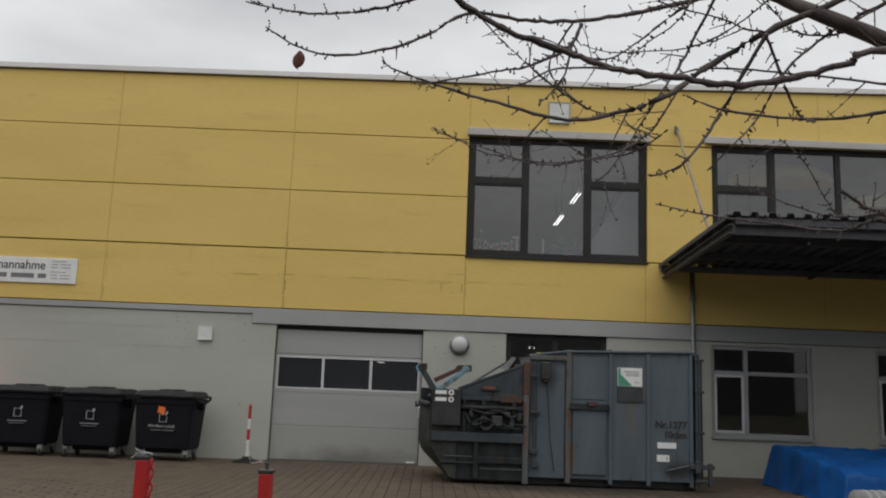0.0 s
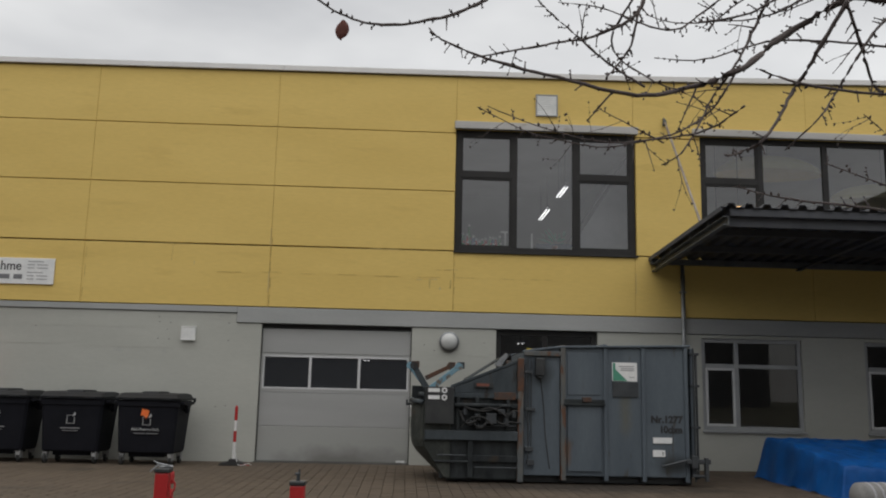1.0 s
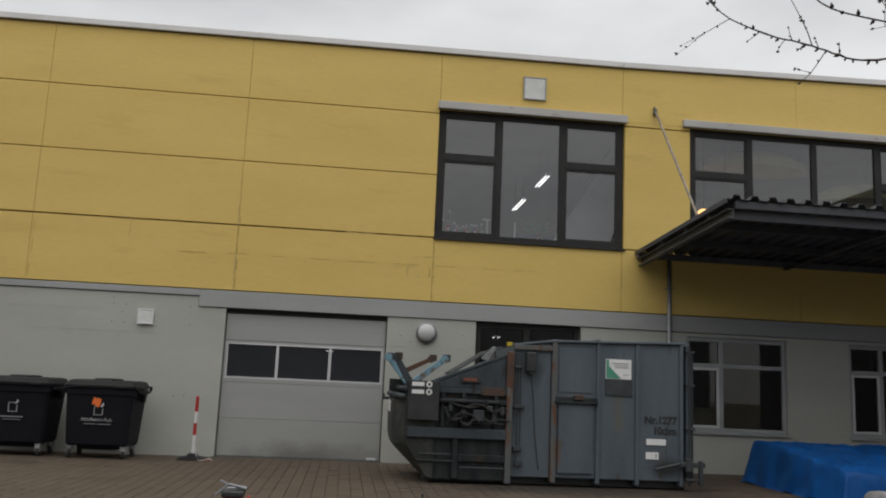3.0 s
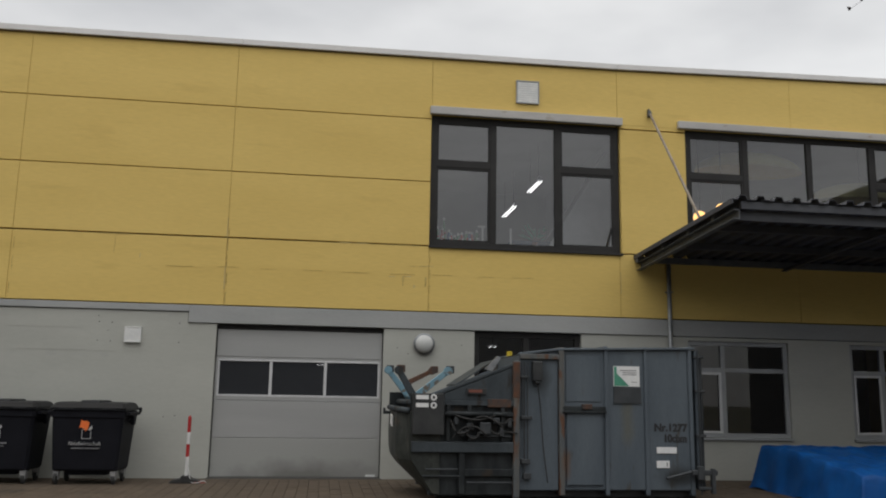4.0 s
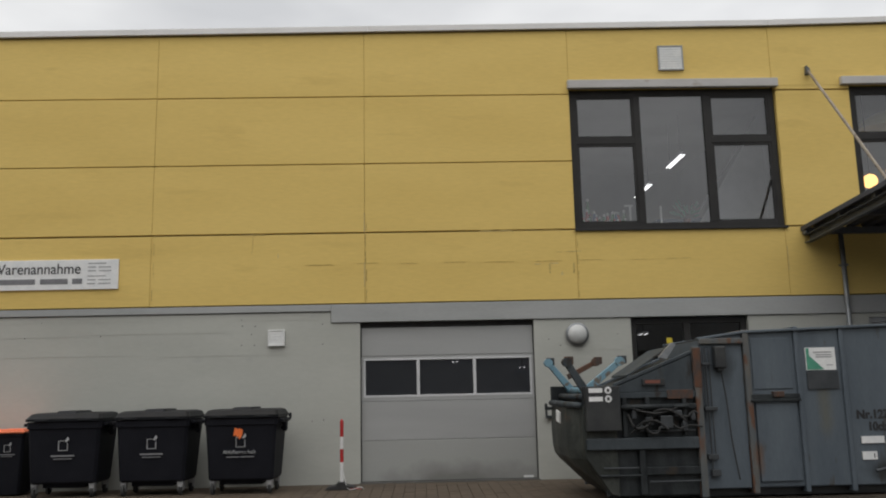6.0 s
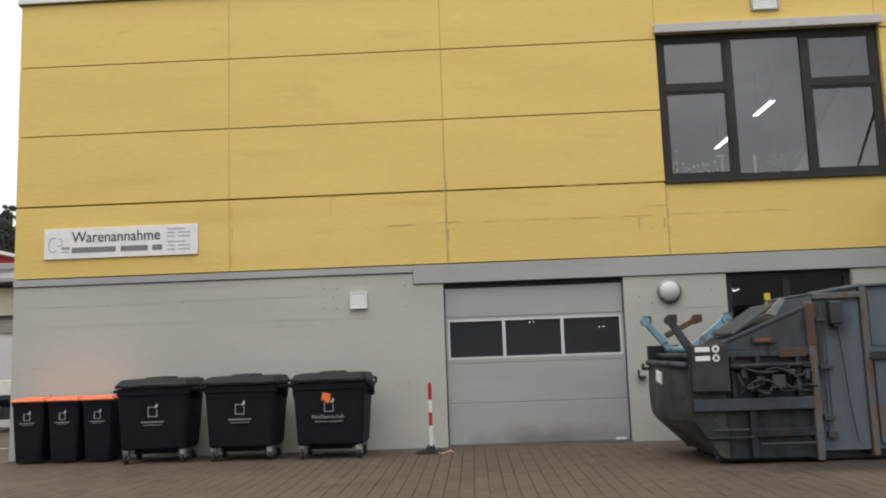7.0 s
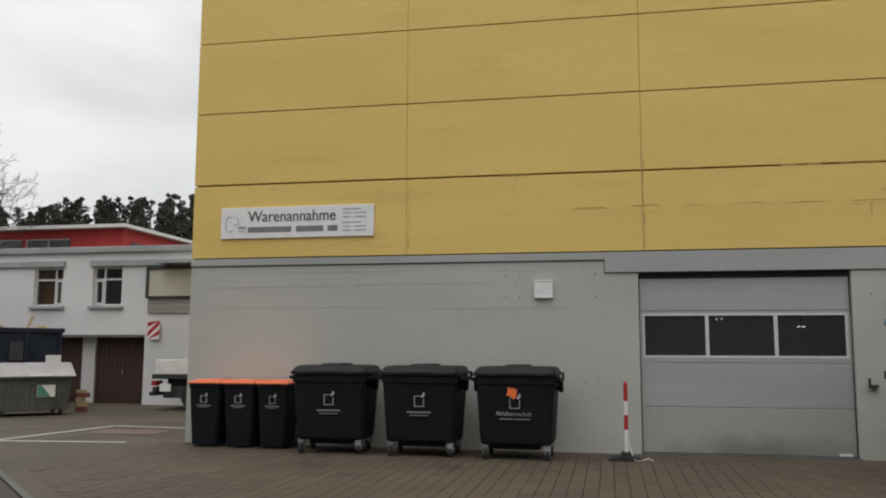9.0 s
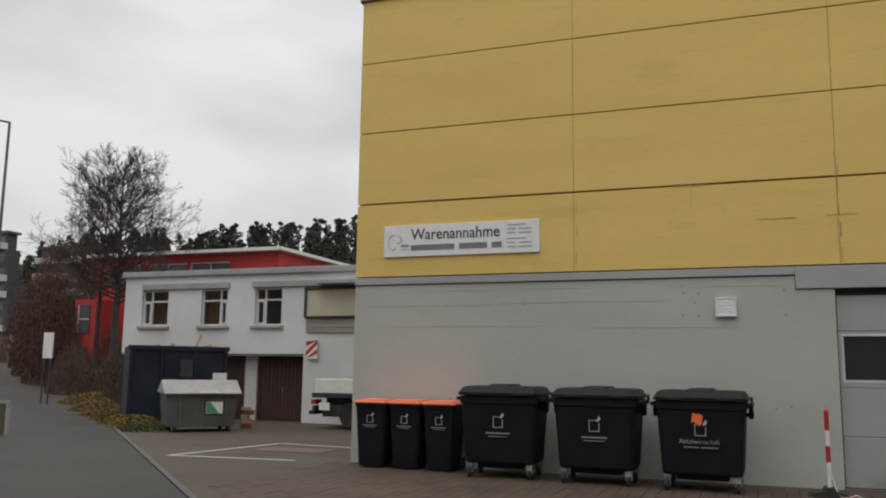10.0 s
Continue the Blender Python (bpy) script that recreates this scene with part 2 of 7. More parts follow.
RUBBER = surface("black_rubber", (0.018, 0.018, 0.018), (0.035, 0.035, 0.034), 4, 0.85, 0, 0.15)
RED_PAINT = surface("red_paint", (0.36, 0.018, 0.02), (0.44, 0.025, 0.025), 3, 0.4, 0, 0.06, 40, 0.1)
WHITE_PAINT = surface("white_paint", (0.66, 0.66, 0.65), (0.74, 0.74, 0.73), 3, 0.5, 0, 0.04)
WEATHERED_ROD = surface("weathered_rod_paint", (0.20, 0.16, 0.12), (0.29, 0.255, 0.21), 3, 0.75, 0.1, 0.15, 40, 0.15, (1, 1, 1), ((0.12, 0.085, 0.06), 4, 0.6))
TARP = surface("blue_tarpaulin", (0.003, 0.050, 0.19), (0.006, 0.080, 0.28), 2.2, 0.5, 0, 0.25, 5, 0.10, shine=0.16)
CLOTH = surface("pale_striped_cloth", (0.17, 0.165, 0.16), (0.22, 0.215, 0.21), 5, 0.9, 0, 0.2)
PAVER = surface("brown_grey_concrete_paver", (0.066, 0.049, 0.034), (0.087, 0.065, 0.046), 0.35, 0.8, 0, 0.3, 45, 0.2, (1, 1, 1), ((0.055, 0.043, 0.031), 0.9, 0.60), 0.22, shine=0.35)
BED = surface("paver_joint_sand", (0.044, 0.037, 0.028), (0.060, 0.050, 0.038), 2, 0.95, 0, 0.2)
ASPHALT = surface("grey_asphalt", (0.040, 0.0345, 0.0305), (0.053, 0.046, 0.041), 0.35, 0.8, 0, 0.25, 90, 0.22, shine=0.3)
YARD = surface("worn_brownish_asphalt", (0.064, 0.053, 0.039), (0.088, 0.073, 0.055), 0.3, 0.85, 0, 0.25, 70, 0.2, (1, 1, 1), ((0.055, 0.047, 0.037), 0.7, 0.58), shine=0.3)
GRASS_GROUND = surface("dull_winter_ground", (0.07, 0.065, 0.04), (0.10, 0.09, 0.05), 0.2, 0.95, 0, 0.2)
KERB = surface("kerb_stone", (0.075, 0.072, 0.068), (0.10, 0.096, 0.09), 2, 0.85, 0, 0.2)
ROAD_PAINT = surface("worn_white_road_paint", (0.50, 0.50, 0.48), (0.36, 0.35, 0.33), 2.5, 0.8, 0, 0.1, 50, 0.2)
ROAD_RED = surface("worn_red_road_paint", (0.150, 0.068, 0.075), (0.115, 0.090, 0.078), 2.5, 0.85, 0, 0.1, 50, 0.2, spots=((0.095, 0.082, 0.066), 3.5, 0.52))
PLASTER = surface("white_plaster", (0.56, 0.56, 0.57), (0.64, 0.64, 0.645), 0.5, 0.85, 0, 0.1, 25, 0.06)
GREY_TRIM = surface("grey_metal_trim", (0.28, 0.29, 0.30), (0.34, 0.35, 0.36), 1.5, 0.6, 0.1, 0.05)
BROWN_WOOD = surface("dark_brown_wood", (0.040, 0.018, 0.014), (0.060, 0.028, 0.021), 2, 0.6, 0, 0.1, 25, 0.2, (6, 1, 0.5))
BEIGE = surface("beige_panel", (0.46, 0.44, 0.34), (0.52, 0.50, 0.40), 1, 0.7, 0, 0.05)
GREY_PLANK = surface("weathered_grey_plank", (0.25, 0.235, 0.215), (0.32, 0.305, 0.28), 2, 0.8, 0, 0.1, 30, 0.15, (0.4, 1, 3))
RED_WALL = surface("red_facade", (0.40, 0.035, 0.035), (0.47, 0.05, 0.045), 0.5, 0.75, 0, 0.05)
CURTAIN = surface("ochre_curtain", (0.52, 0.27, 0.07), (0.40, 0.19, 0.06), 3, 0.9, 0, 0.1, 20, 0.2, (8, 8, 0.5))
NAVY = surface("navy_container_paint", (0.010, 0.015, 0.027), (0.017, 0.024, 0.038), 1.2, 0.55, 0.0, 0.08, shine=0.2)
ZINC = surface("dull_zinc_paint", (0.065, 0.074, 0.073), (0.10, 0.108, 0.104), 1.6, 0.6, 0.2, 0.12, 30, 0.14)
ZINC_LID = surface("pale_scuffed_lid", (0.30, 0.285, 0.285), (0.22, 0.21, 0.21), 2.5, 0.6, 0.1, 0.1)
BARK = surface("dark_cherry_bark", (0.050, 0.038, 0.036), (0.095, 0.074, 0.070), 14, 0.8, 0, 0.3, 120, 0.25)
FAR_BARK = surface("brown_bark", (0.038, 0.029, 0.026), (0.065, 0.050, 0.044), 3, 0.9, 0, 0.1)
DRY_LEAF = surface("dry_red_brown_leaf", (0.10, 0.03, 0.022), (0.15, 0.05, 0.035), 30, 0.8, 0, 0.1)
PINE = surface("dark_pine_needles", (0.022, 0.028, 0.019), (0.046, 0.054, 0.036), 0.3, 0.9, 0, 0, 2, 0.3, per_piece=0.3)
SHRUB = surface("brown_winter_shrub", (0.062, 0.040, 0.030), (0.105, 0.070, 0.052), 1.2, 0.95, 0, 0, 8, 0.25, per_piece=0.3)
COVER = surface("ochre_ground_cover", (0.20, 0.115, 0.032), (0.12, 0.095, 0.034), 1.5, 0.95, 0, 0, 8, 0.25, per_piece=0.35)
FAR_PARAPET = surface("pale_balcony_parapet", (0.46, 0.47, 0.48), (0.55, 0.55, 0.56), 0.5, 0.8, 0, 0)
FAR_WALL = surface("dark_grey_facade", (0.040, 0.041, 0.044), (0.060, 0.062, 0.066), 0.3, 0.8, 0, 0)
FAR_BRICK = surface("muted_red_facade", (0.15, 0.075, 0.06), (0.19, 0.10, 0.08), 0.3, 0.8, 0, 0)
FAR_DARK = surface("dark_far_window", (0.05, 0.055, 0.06), (0.08, 0.085, 0.09), 0.5, 0.4, 0, 0)
TUBE_LIGHT = glowing("lit_tube", (1.0, 0.98, 0.94), 3.0)
HALL_LIGHT = glowing("dim_hall_tube", (1.0, 0.98, 0.94), 1.6)
GLOBE_LIGHT = glowing("lit_warm_globe", (1.0, 0.55, 0.16), 2.2)
CHIP = surface("chipped_bare_concrete", (0.52, 0.38, 0.14), (0.58, 0.46, 0.22), 9, 0.9, 0, 0.1)
BLOCKER_GREY = surface("dull_blocker_wall", (0.085, 0.085, 0.088), (0.115, 0.115, 0.118), 0.4, 0.9, 0, 0.05)
YELLOW_CARD = surface("yellow_card", (0.62, 0.48, 0.03), (0.68, 0.52, 0.04), 6, 0.6, 0, 0)
BRICK_RED = surface("red_brown_metal", (0.16, 0.05, 0.03), (0.20, 0.07, 0.05), 5, 0.6, 0, 0.05)
OPAL = surface("opal_lamp_glass", (0.50, 0.51, 0.50), (0.55, 0.55, 0.54), 3, 0.3, 0, 0.02)
COVER_GREEN = surface("dull_green_ground_cover", (0.060, 0.070, 0.030), (0.10, 0.10, 0.042), 1.5, 0.95, 0, 0, 8, 0.25, per_piece=0.3)
OLIVE = surface("olive_panel", (0.075, 0.070, 0.030), (0.10, 0.092, 0.040), 3, 0.7, 0, 0.05)
ZINC_BRIGHT = surface("bright_zinc_fork", (0.14, 0.145, 0.15), (0.36, 0.36, 0.36), 9, 0.5, 0.3, 0.05)
DIM_PRINT = surface("thin_white_print", (0.20, 0.20, 0.21), (0.25, 0.25, 0.26), 6, 0.6, 0, 0)
SHUTTER = surface("dull_shutter_box", (0.40, 0.385, 0.37), (0.48, 0.465, 0.45), 1.2, 0.6, 0, 0.05, 30, 0.08, (0.6, 1, 2), ((0.30, 0.25, 0.20), 2.5, 0.62))
EDGE_STEEL = surface("dull_grey_edge_steel", (0.085, 0.092, 0.098), (0.125, 0.132, 0.138), 3, 0.55, 0.2, 0.08)
COPPER = surface("red_brown_dead_leaves", (0.050, 0.024, 0.018), (0.085, 0.042, 0.031), 1.2, 0.95, 0, 0, 8, 0.25, per_piece=0.3)
PALE_INK = surface("thin_black_print", (0.16, 0.16, 0.17), (0.20, 0.20, 0.21), 6, 0.7, 0, 0)
stain_or_shade(ALU_DIRTY, (-2.35, 21.87, -0.05), (1.9, 0.5, 0.55), (0.195, 0.192, 0.180), 0.9, 2.0)
# dark grime along the press, with its ground shade put into the paving colour
stain_or_shade(PAVER, (2.4, 17.75, 0.0), (3.6, 1.25, 1.0), (0.024, 0.020, 0.016), 0.8, 1.4)
stain_or_shade(CONTAINER, (1.72, 18.0, 2.10), (0.26, 0.6, 0.42), (0.030, 0.034, 0.036), 0.8)
stain_or_shade(CONTAINER, (4.30, 18.0, 0.42), (0.55, 0.6, 0.24), (0.028, 0.030, 0.030), 0.9)
stain_or_shade(CONTAINER, (3.36, 18.0, 1.35), (0.17, 0.6, 0.62), (0.125, 0.112, 0.070), 0.55)
stain_or_shade(CONTAINER, (2.2, 18.0, 0.62), (0.12, 0.6, 0.35), (0.14, 0.075, 0.040), 0.7)


# ---- mesh helpers ----
def box(bm, x0, x1, y0, y1, z0, z1, bevel=0.0):
    made = bmesh.ops.create_cube(bm, size=1, matrix=Matrix.Translation(((x0 + x1) / 2, (y0 + y1) / 2, (z0 + z1) / 2)) @ Matrix.Diagonal((x1 - x0, y1 - y0, z1 - z0, 1)))
    if bevel:
        edges = list({e for v in made["verts"] for e in v.link_edges})
        bmesh.ops.bevel(bm, geom=edges, offset=bevel, segments=2, affect="EDGES", profile=0.5)
    return bm


def boxes(*rows, bevel=0.0):
    bm = bmesh.new()
    for r in rows:
        box(bm, *r, bevel=bevel)
    return bm


def prism(points, axis, a, b, bevel=0.0):
    """A flat outline pushed along an axis from a to b. axis 'y': the outline is in x, z; 'x': in y, z; 'z': in x, y."""
    bm = bmesh.new()
    place = {"y": lambda p, d: (p[0], d, p[1]), "x": lambda p, d: (d, p[0], p[1]), "z": lambda p, d: (p[0], p[1], d)}[axis]
    v0 = [bm.verts.new(place(p, a)) for p in points]
    v1 = [bm.verts.new(place(p, b)) for p in points]
    bm.faces.new(v0)
    bm.faces.new(v1[::-1])
    k = len(points)
    for i in range(k):
        bm.faces.new((v0[i], v1[i], v1[(i + 1) % k], v0[(i + 1) % k]))
    bmesh.ops.recalc_face_normals(bm, faces=bm.faces)
    if bevel:
        bmesh.ops.bevel(bm, geom=list(bm.edges), offset=bevel, segments=2, affect="EDGES", profile=0.5)
    return bm


def rod(bm, a, b, r, r2=None, sides=10):
    a, b = Vector(a), Vector(b)
    d = b - a
    m = Matrix.Translation((a + b) / 2) @ d.to_track_quat("Z", "Y").to_matrix().to_4x4()
    bmesh.ops.create_cone(bm, cap_ends=True, segments=sides, radius1=r, radius2=r if r2 is None else r2, depth=d.length, matrix=m)
    return bm


def rods(*rows, sides=10):
    bm = bmesh.new()
    for r in rows:
        rod(bm, *r, sides=sides)
    return bm


def ball(bm, c, r, squash=(1, 1, 1), seg=14):
    bmesh.ops.create_uvsphere(bm, u_segments=seg, v_segments=seg // 2 + 2, radius=r, matrix=Matrix.Translation(c) @ Matrix.Diagonal((*squash, 1)))
    return bm


def part(name, bm, material, parent=None, label="", smooth=False):
    me = bpy.data.meshes.new(name)
    bm.to_mesh(me)
    bm.free()
    me.materials.append(material)
    if smooth:
        me.polygons.foreach_set("use_smooth", [True] * len(me.polygons))
    ob = new(name, me)
    if parent:
        ob.parent = parent
    return tagged(ob, label)


def raw_part(name, verts, faces, material, parent=None, label="", smooth=False):
    me = bpy.data.meshes.new(name)
    me.from_pydata(verts, [], faces)
    me.materials.append(material)
    if smooth:
        me.polygons.foreach_set("use_smooth", [True] * len(me.polygons))
    me.update()
    ob = new(name, me)
    if parent:
        ob.parent = parent
    return tagged(ob, label)


def thing(name, label, category, group="", kind="", at=None):
    ob = new(name)
    ob.empty_display_size = 0.2
    if at is not None:
        ob.matrix_basis = at
    return tagged(ob, label, category, group, kind)


def lettering(name, words, size, at, material, parent, depth=0.002, spacing=1.0, wide=1.0, bold=0.0):
    """Words as a mesh, facing -y, their lower left corner at the given place."""
    cu = bpy.data.curves.new(name, "FONT")
    cu.body, cu.size, cu.extrude, cu.space_character = words, size, depth, spacing
    cu.offset = bold
    tmp = new(name + "_tmp", cu)
    bpy.context.view_layer.update()
    me = bpy.data.meshes.new_from_object(tmp.evaluated_get(bpy.context.evaluated_depsgraph_get()))
    bpy.data.objects.remove(tmp)
    me.transform(pose(*at, 90, 0, 0) @ Matrix.Diagonal((wide, 1, 1, 1)))
    me.materials.clear()
    me.materials.append(material)
    ob = new(name, me)
    ob.parent = parent
    return ob


def sheet_pane(x0, x1, y, z0, z1, material, parent):
    """One sheet of glass facing -y."""
    ob = raw_part("pane", [(x0, y, z0), (x1, y, z0), (x1, y, z1), (x0, y, z1)], [(0, 1, 2, 3)], material, parent)
    ob.visible_shadow = False
    return ob


class Tubes:
    """Gathers tapered tubes into one mesh."""

    def __init__(self):
        self.v, self.f = [], []

    def add(self, pts, radii, sides=6):
        base = len(self.v)
        pts = [Vector(p) for p in pts]
        for i, p in enumerate(pts):
            d = (pts[min(i + 1, len(pts) - 1)] - pts[max(i - 1, 0)]).normalized()
            u = d.orthogonal().normalized()
            w = d.cross(u)
            for k in range(sides):
                a = 2 * math.pi * k / sides
                self.v.append(tuple(p + (u * math.cos(a) + w * math.sin(a)) * radii[i]))
        for i in range(len(pts) - 1):
            for k in range(sides):
                q = base + i * sides
                self.f.append((q + k, q + (k + 1) % sides, q + sides + (k + 1) % sides, q + sides + k))
        self.f.append(tuple(base + k for k in range(sides))[::-1])
        self.f.append(tuple(base + (len(pts) - 1) * sides + k for k in range(sides)))


# ---- lie of the land ----
KERB_AT, ALONG, ACROSS = Vector((-13.0, 16.7)), Vector((-0.717, 0.697)), Vector((0.697, 0.717))


def smooth_step(v):
    v = min(1.0, max(0.0, v))
    return v * v * (3 - 2 * v)


def lie(x, y):
    """Height of the ground: level in the yard, a little higher along the street, which climbs away in the distance."""
    p = Vector((x, y)) - KERB_AT
    s, n = p.dot(ALONG), p.dot(ACROSS)
    street = 0.3 * smooth_step((-2 - s) / 11) * smooth_step((6.5 - n) / 6.5)
    climb = 0.055 * max(0.0, s - 18) * smooth_step((s - 18) / 25) * smooth_step((14 - n) / 12)
    return street + climb


def ground_sheet(name, x0, x1, y0, y1, step, drop, keep, material, label, category):
    verts, faces, index = [], [], {}
    nx, ny = round((x1 - x0) / step), round((y1 - y0) / step)

    def vert(i, j):
        if (i, j) not in index:
            x, y = x0 + i * step, y0 + j * step
            index[i, j] = len(verts)
            verts.append((x, y, lie(x, y) - drop))
        return index[i, j]

    for i in range(nx):
        for j in range(ny):
            if keep(x0 + (i + 0.5) * step, y0 + (j + 0.5) * step):
                faces.append((vert(i, j), vert(i + 1, j), vert(i + 1, j + 1), vert(i, j + 1)))
    ob = raw_part(name, verts, faces, material, None, label, True)
    return tagged(ob, "", category, "", "structure")


ground_sheet("ground", -400, 400, -200, 600, 10, 0.06, lambda x, y: True, GRASS_GROUND, "dull winter ground round the buildings", "ground")


def paved(x, y):
    """Whether the stone paving covers this place."""
    return -13.6 < x < 9.2 and 12.2 < y < 21.7 and (Vector((x, y)) - KERB_AT).dot(ACROSS) > 0.3


ground_sheet("paving_bed", -15, 11, 10, 22, 0.5, 0.035, lambda x, y: True, BED, "dark sand bed under the paving stones", "ground")
ground_sheet("yard_asphalt", -34, 24, 2, 36, 0.25, 0.007, lambda x, y: (Vector((x, y)) - KERB_AT).dot(ACROSS) > -0.1 and not all(paved(x + a, y + b) for a in (-0.55, 0.55) for b in (-0.55, 0.55)), YARD, "worn brownish asphalt of the delivery yard", "yard")


def strip_sheet(name, s0, s1, n0, n1, ds, lift, material, label, category):
    """A strip beside the kerb line, s along it and n across it."""
    verts, faces = [], []
    steps = round((s1 - s0) / ds)
    cols = 8
    for i in range(steps + 1):
        for k in range(cols + 1):
            p = KERB_AT + ALONG * (s0 + i * ds) + ACROSS * (n0 + (n1 - n0) * k / cols)
            verts.append((p.x, p.y, lie(p.x, p.y) + lift))
    for i in range(steps):
        for k in range(cols):
            q = i * (cols + 1) + k
            faces.append((q, q + 1, q + cols + 2, q + cols + 1))
    return tagged(raw_part(name, verts, faces, material, None, label, True), "", category, "", "structure")


strip_sheet("road", -40, 95, -13, -0.12, 1.0, 0.012, ASPHALT, "dark grey asphalt of the street", "road")
strip_sheet("road_edge", -40, 60, -0.12, -0.02, 1.0, 0.034, KERB, "flush kerb stones along the street", "kerb")

# unseen plain wall added across the street; blocks low sky, darkens reflections
bm = bmesh.new()
base_pt, run = KERB_AT + ACROSS * -24, ALONG
corners = [base_pt + run * -115, base_pt + run * 18]
side = ACROSS * -6
v = [bm.verts.new((q.x, q.y, z)) for z in (-0.5, 13.0) for q in (corners[0], corners[1], corners[1] + side, corners[0] + side)]
for f in ((0, 1, 5, 4), (1, 2, 6, 5), (2, 3, 7, 6), (3, 0, 4, 7), (4, 5, 6, 7)):
    bm.faces.new([v[i] for i in f])
bmesh.ops.recalc_face_normals(bm, faces=bm.faces)
tagged(part("blocker_wall_street", bm, BLOCKER_GREY, None, "unseen plain wall added across the street to block low sky"), "", "wall", "", "structure")

# unseen wall added beyond the right end to keep side light off the canopy bay
tagged(part("blocker_wall_right", boxes((17.2, 17.8, 4.0, 21.6, -0.3, 9.6)), BLOCKER_GREY, None, "unseen plain wall added on the right to block side light"), "", "wall", "", "structure")

# ---- main building ----
X0, X1, FACE, BACK = -13.15, 17.0, 21.75, 30.5
COLS = (X0, -8.71, -4.29, 0.14, 4.6, 9.05, 13.5, X1)
ROWS_Z = (3.6, 5.085, 6.575, 8.07, 9.5)

wall = thing("wall_front", "concrete front wall, grey below and yellow panels above", "wall", "", "structure")
bm = bmesh.new()
lower = [(X0, -4.4, 0, 3.2), (-0.82, 1.2, 0, 3.2), (3.66, 6.2, 0, 3.2), (6.2, 8.68, 0, 0.93), (8.68, 10.24, 0, 3.2), (10.24, 12.72, 0, 0.93), (12.72, X1, 0, 3.2), (6.2, 8.68, 3.12, 3.2), (10.24, 12.72, 3.12, 3.2)]
for a, b, c, d in lower:
    box(bm, a, b, FACE, FACE + 0.3, c - (0.3 if c == 0 else 0), d)
box(bm, X0, -5.0, FACE, FACE + 0.3, 3.2, 3.43)
part("base_wall", bm, CONCRETE, wall, "grey painted concrete with small tie holes")
bm = bmesh.new()
box(bm, -4.99, X1, FACE - 0.035, FACE + 0.3, 3.215, 3.585, bevel=0.006)
box(bm, X0, -4.993, FACE - 0.035, FACE + 0.3, 3.45, 3.585, bevel=0.006)
part("lintel_beam", bm, LINTEL, wall, "stepped grey concrete beam")
bm = bmesh.new()
for a, b, c, d in [(X0, 0.14, 3.59, 9.5), (0.14, 4.66, 3.59, 5.09), (0.14, 4.66, 8.17, 9.5), (4.66, 6.3, 3.59, 9.5), (6.3, 15.6, 3.59, 5.09), (6.3, 15.6, 8.2, 9.5), (15.6, X1, 3.59, 9.5)]:
    box(bm, a, b, FACE + 0.12, FACE + 0.3, c, d)
part("backing_wall", bm, BACKING, wall)


def yellow_panel(x0, x1, z0, z1):
    part("panel", box(bmesh.new(), x0 + 0.003, x1 - 0.003, FACE - 0.015 + random.uniform(-0.003, 0.003), FACE + 0.115, z0 + (0.018 if z0 == ROWS_Z[1] else 0.011), z1 - (0.016 if z1 == ROWS_Z[1] else 0.011), bevel=0.006), YELLOW, wall)


def roof_line(x):
    """The coping climbs gently towards the right-hand end."""
    return 9.595 + 0.0070 * (x - X0) + 0.0135 * max(0.0, x - 4.6)


for r in range(4):
    z0, z1 = ROWS_Z[r], ROWS_Z[r + 1]
    for c in range(7):
        x0, x1 = COLS[c], COLS[c + 1]
        if r == 3:
            z1 = roof_line(x1) - 0.10
        if r in (1, 2) and c == 3 or r == 2 and c == 4:
            continue
        if r == 1 and c == 4:
            yellow_panel(4.66, 6.3, z0, 8.11)
        elif r == 3 and c == 3:
            yellow_panel(x0, x1, 8.18, z1)
        elif r == 3 and c == 4:
            yellow_panel(x0, x1, 8.205, z1)
            part("panel_edge", boxes((4.66, 6.3, FACE - 0.014, FACE + 0.115, 8.132, 8.214)), YELLOW, wall)
        elif r == 3 and c > 4:
            yellow_panel(x0, x1, 8.21, z1)
        elif r in (1, 2) and c >= 5:
            if c == 6:
                yellow_panel(15.6, X1, z0, z1)
        else:
            yellow_panel(x0, x1, z0, z1)


for a, b in ((X0 - 0.05, -4.2), (-4.194, 4.6), (4.606, X1)):
    part("roof_coping", prism([(a, roof_line(a) - 0.135), (b, roof_line(b) - 0.135), (b, roof_line(b)), (a, roof_line(a))], "y", FACE - 0.09, FACE + 0.45, bevel=0.008), COPING, wall, "pale metal coping")
    part("coping_drip", prism([(a, roof_line(a) - 0.16), (b, roof_line(b) - 0.16), (b, roof_line(b) - 0.136), (a, roof_line(a) - 0.136)], "y", FACE - 0.05, FACE + 0.4), BACKING, wall)
tagged(part("wall_side", boxes((X0, X0 + 0.3, FACE + 0.3, BACK, -0.3, 9.5)), YELLOW, None, "yellow painted concrete end wall"), "", "wall", "", "structure")
tagged(part("wall_side_far", boxes((X1 - 0.3, X1, FACE + 0.3, BACK, -0.3, 9.5)), YELLOW, None, "yellow painted concrete end wall"), "", "wall", "", "structure")
tagged(part("wall_back", boxes((X0, X1, BACK, BACK + 0.3, -0.3, 9.5)), INNER, None, "plain back wall of the building"), "", "wall", "", "structure")
tagged(part("roof", boxes((X0, X1, FACE + 0.3, BACK + 0.3, 9.3, 9.49)), LINTEL, None, "flat concrete roof behind the coping"), "", "roof", "", "structure")
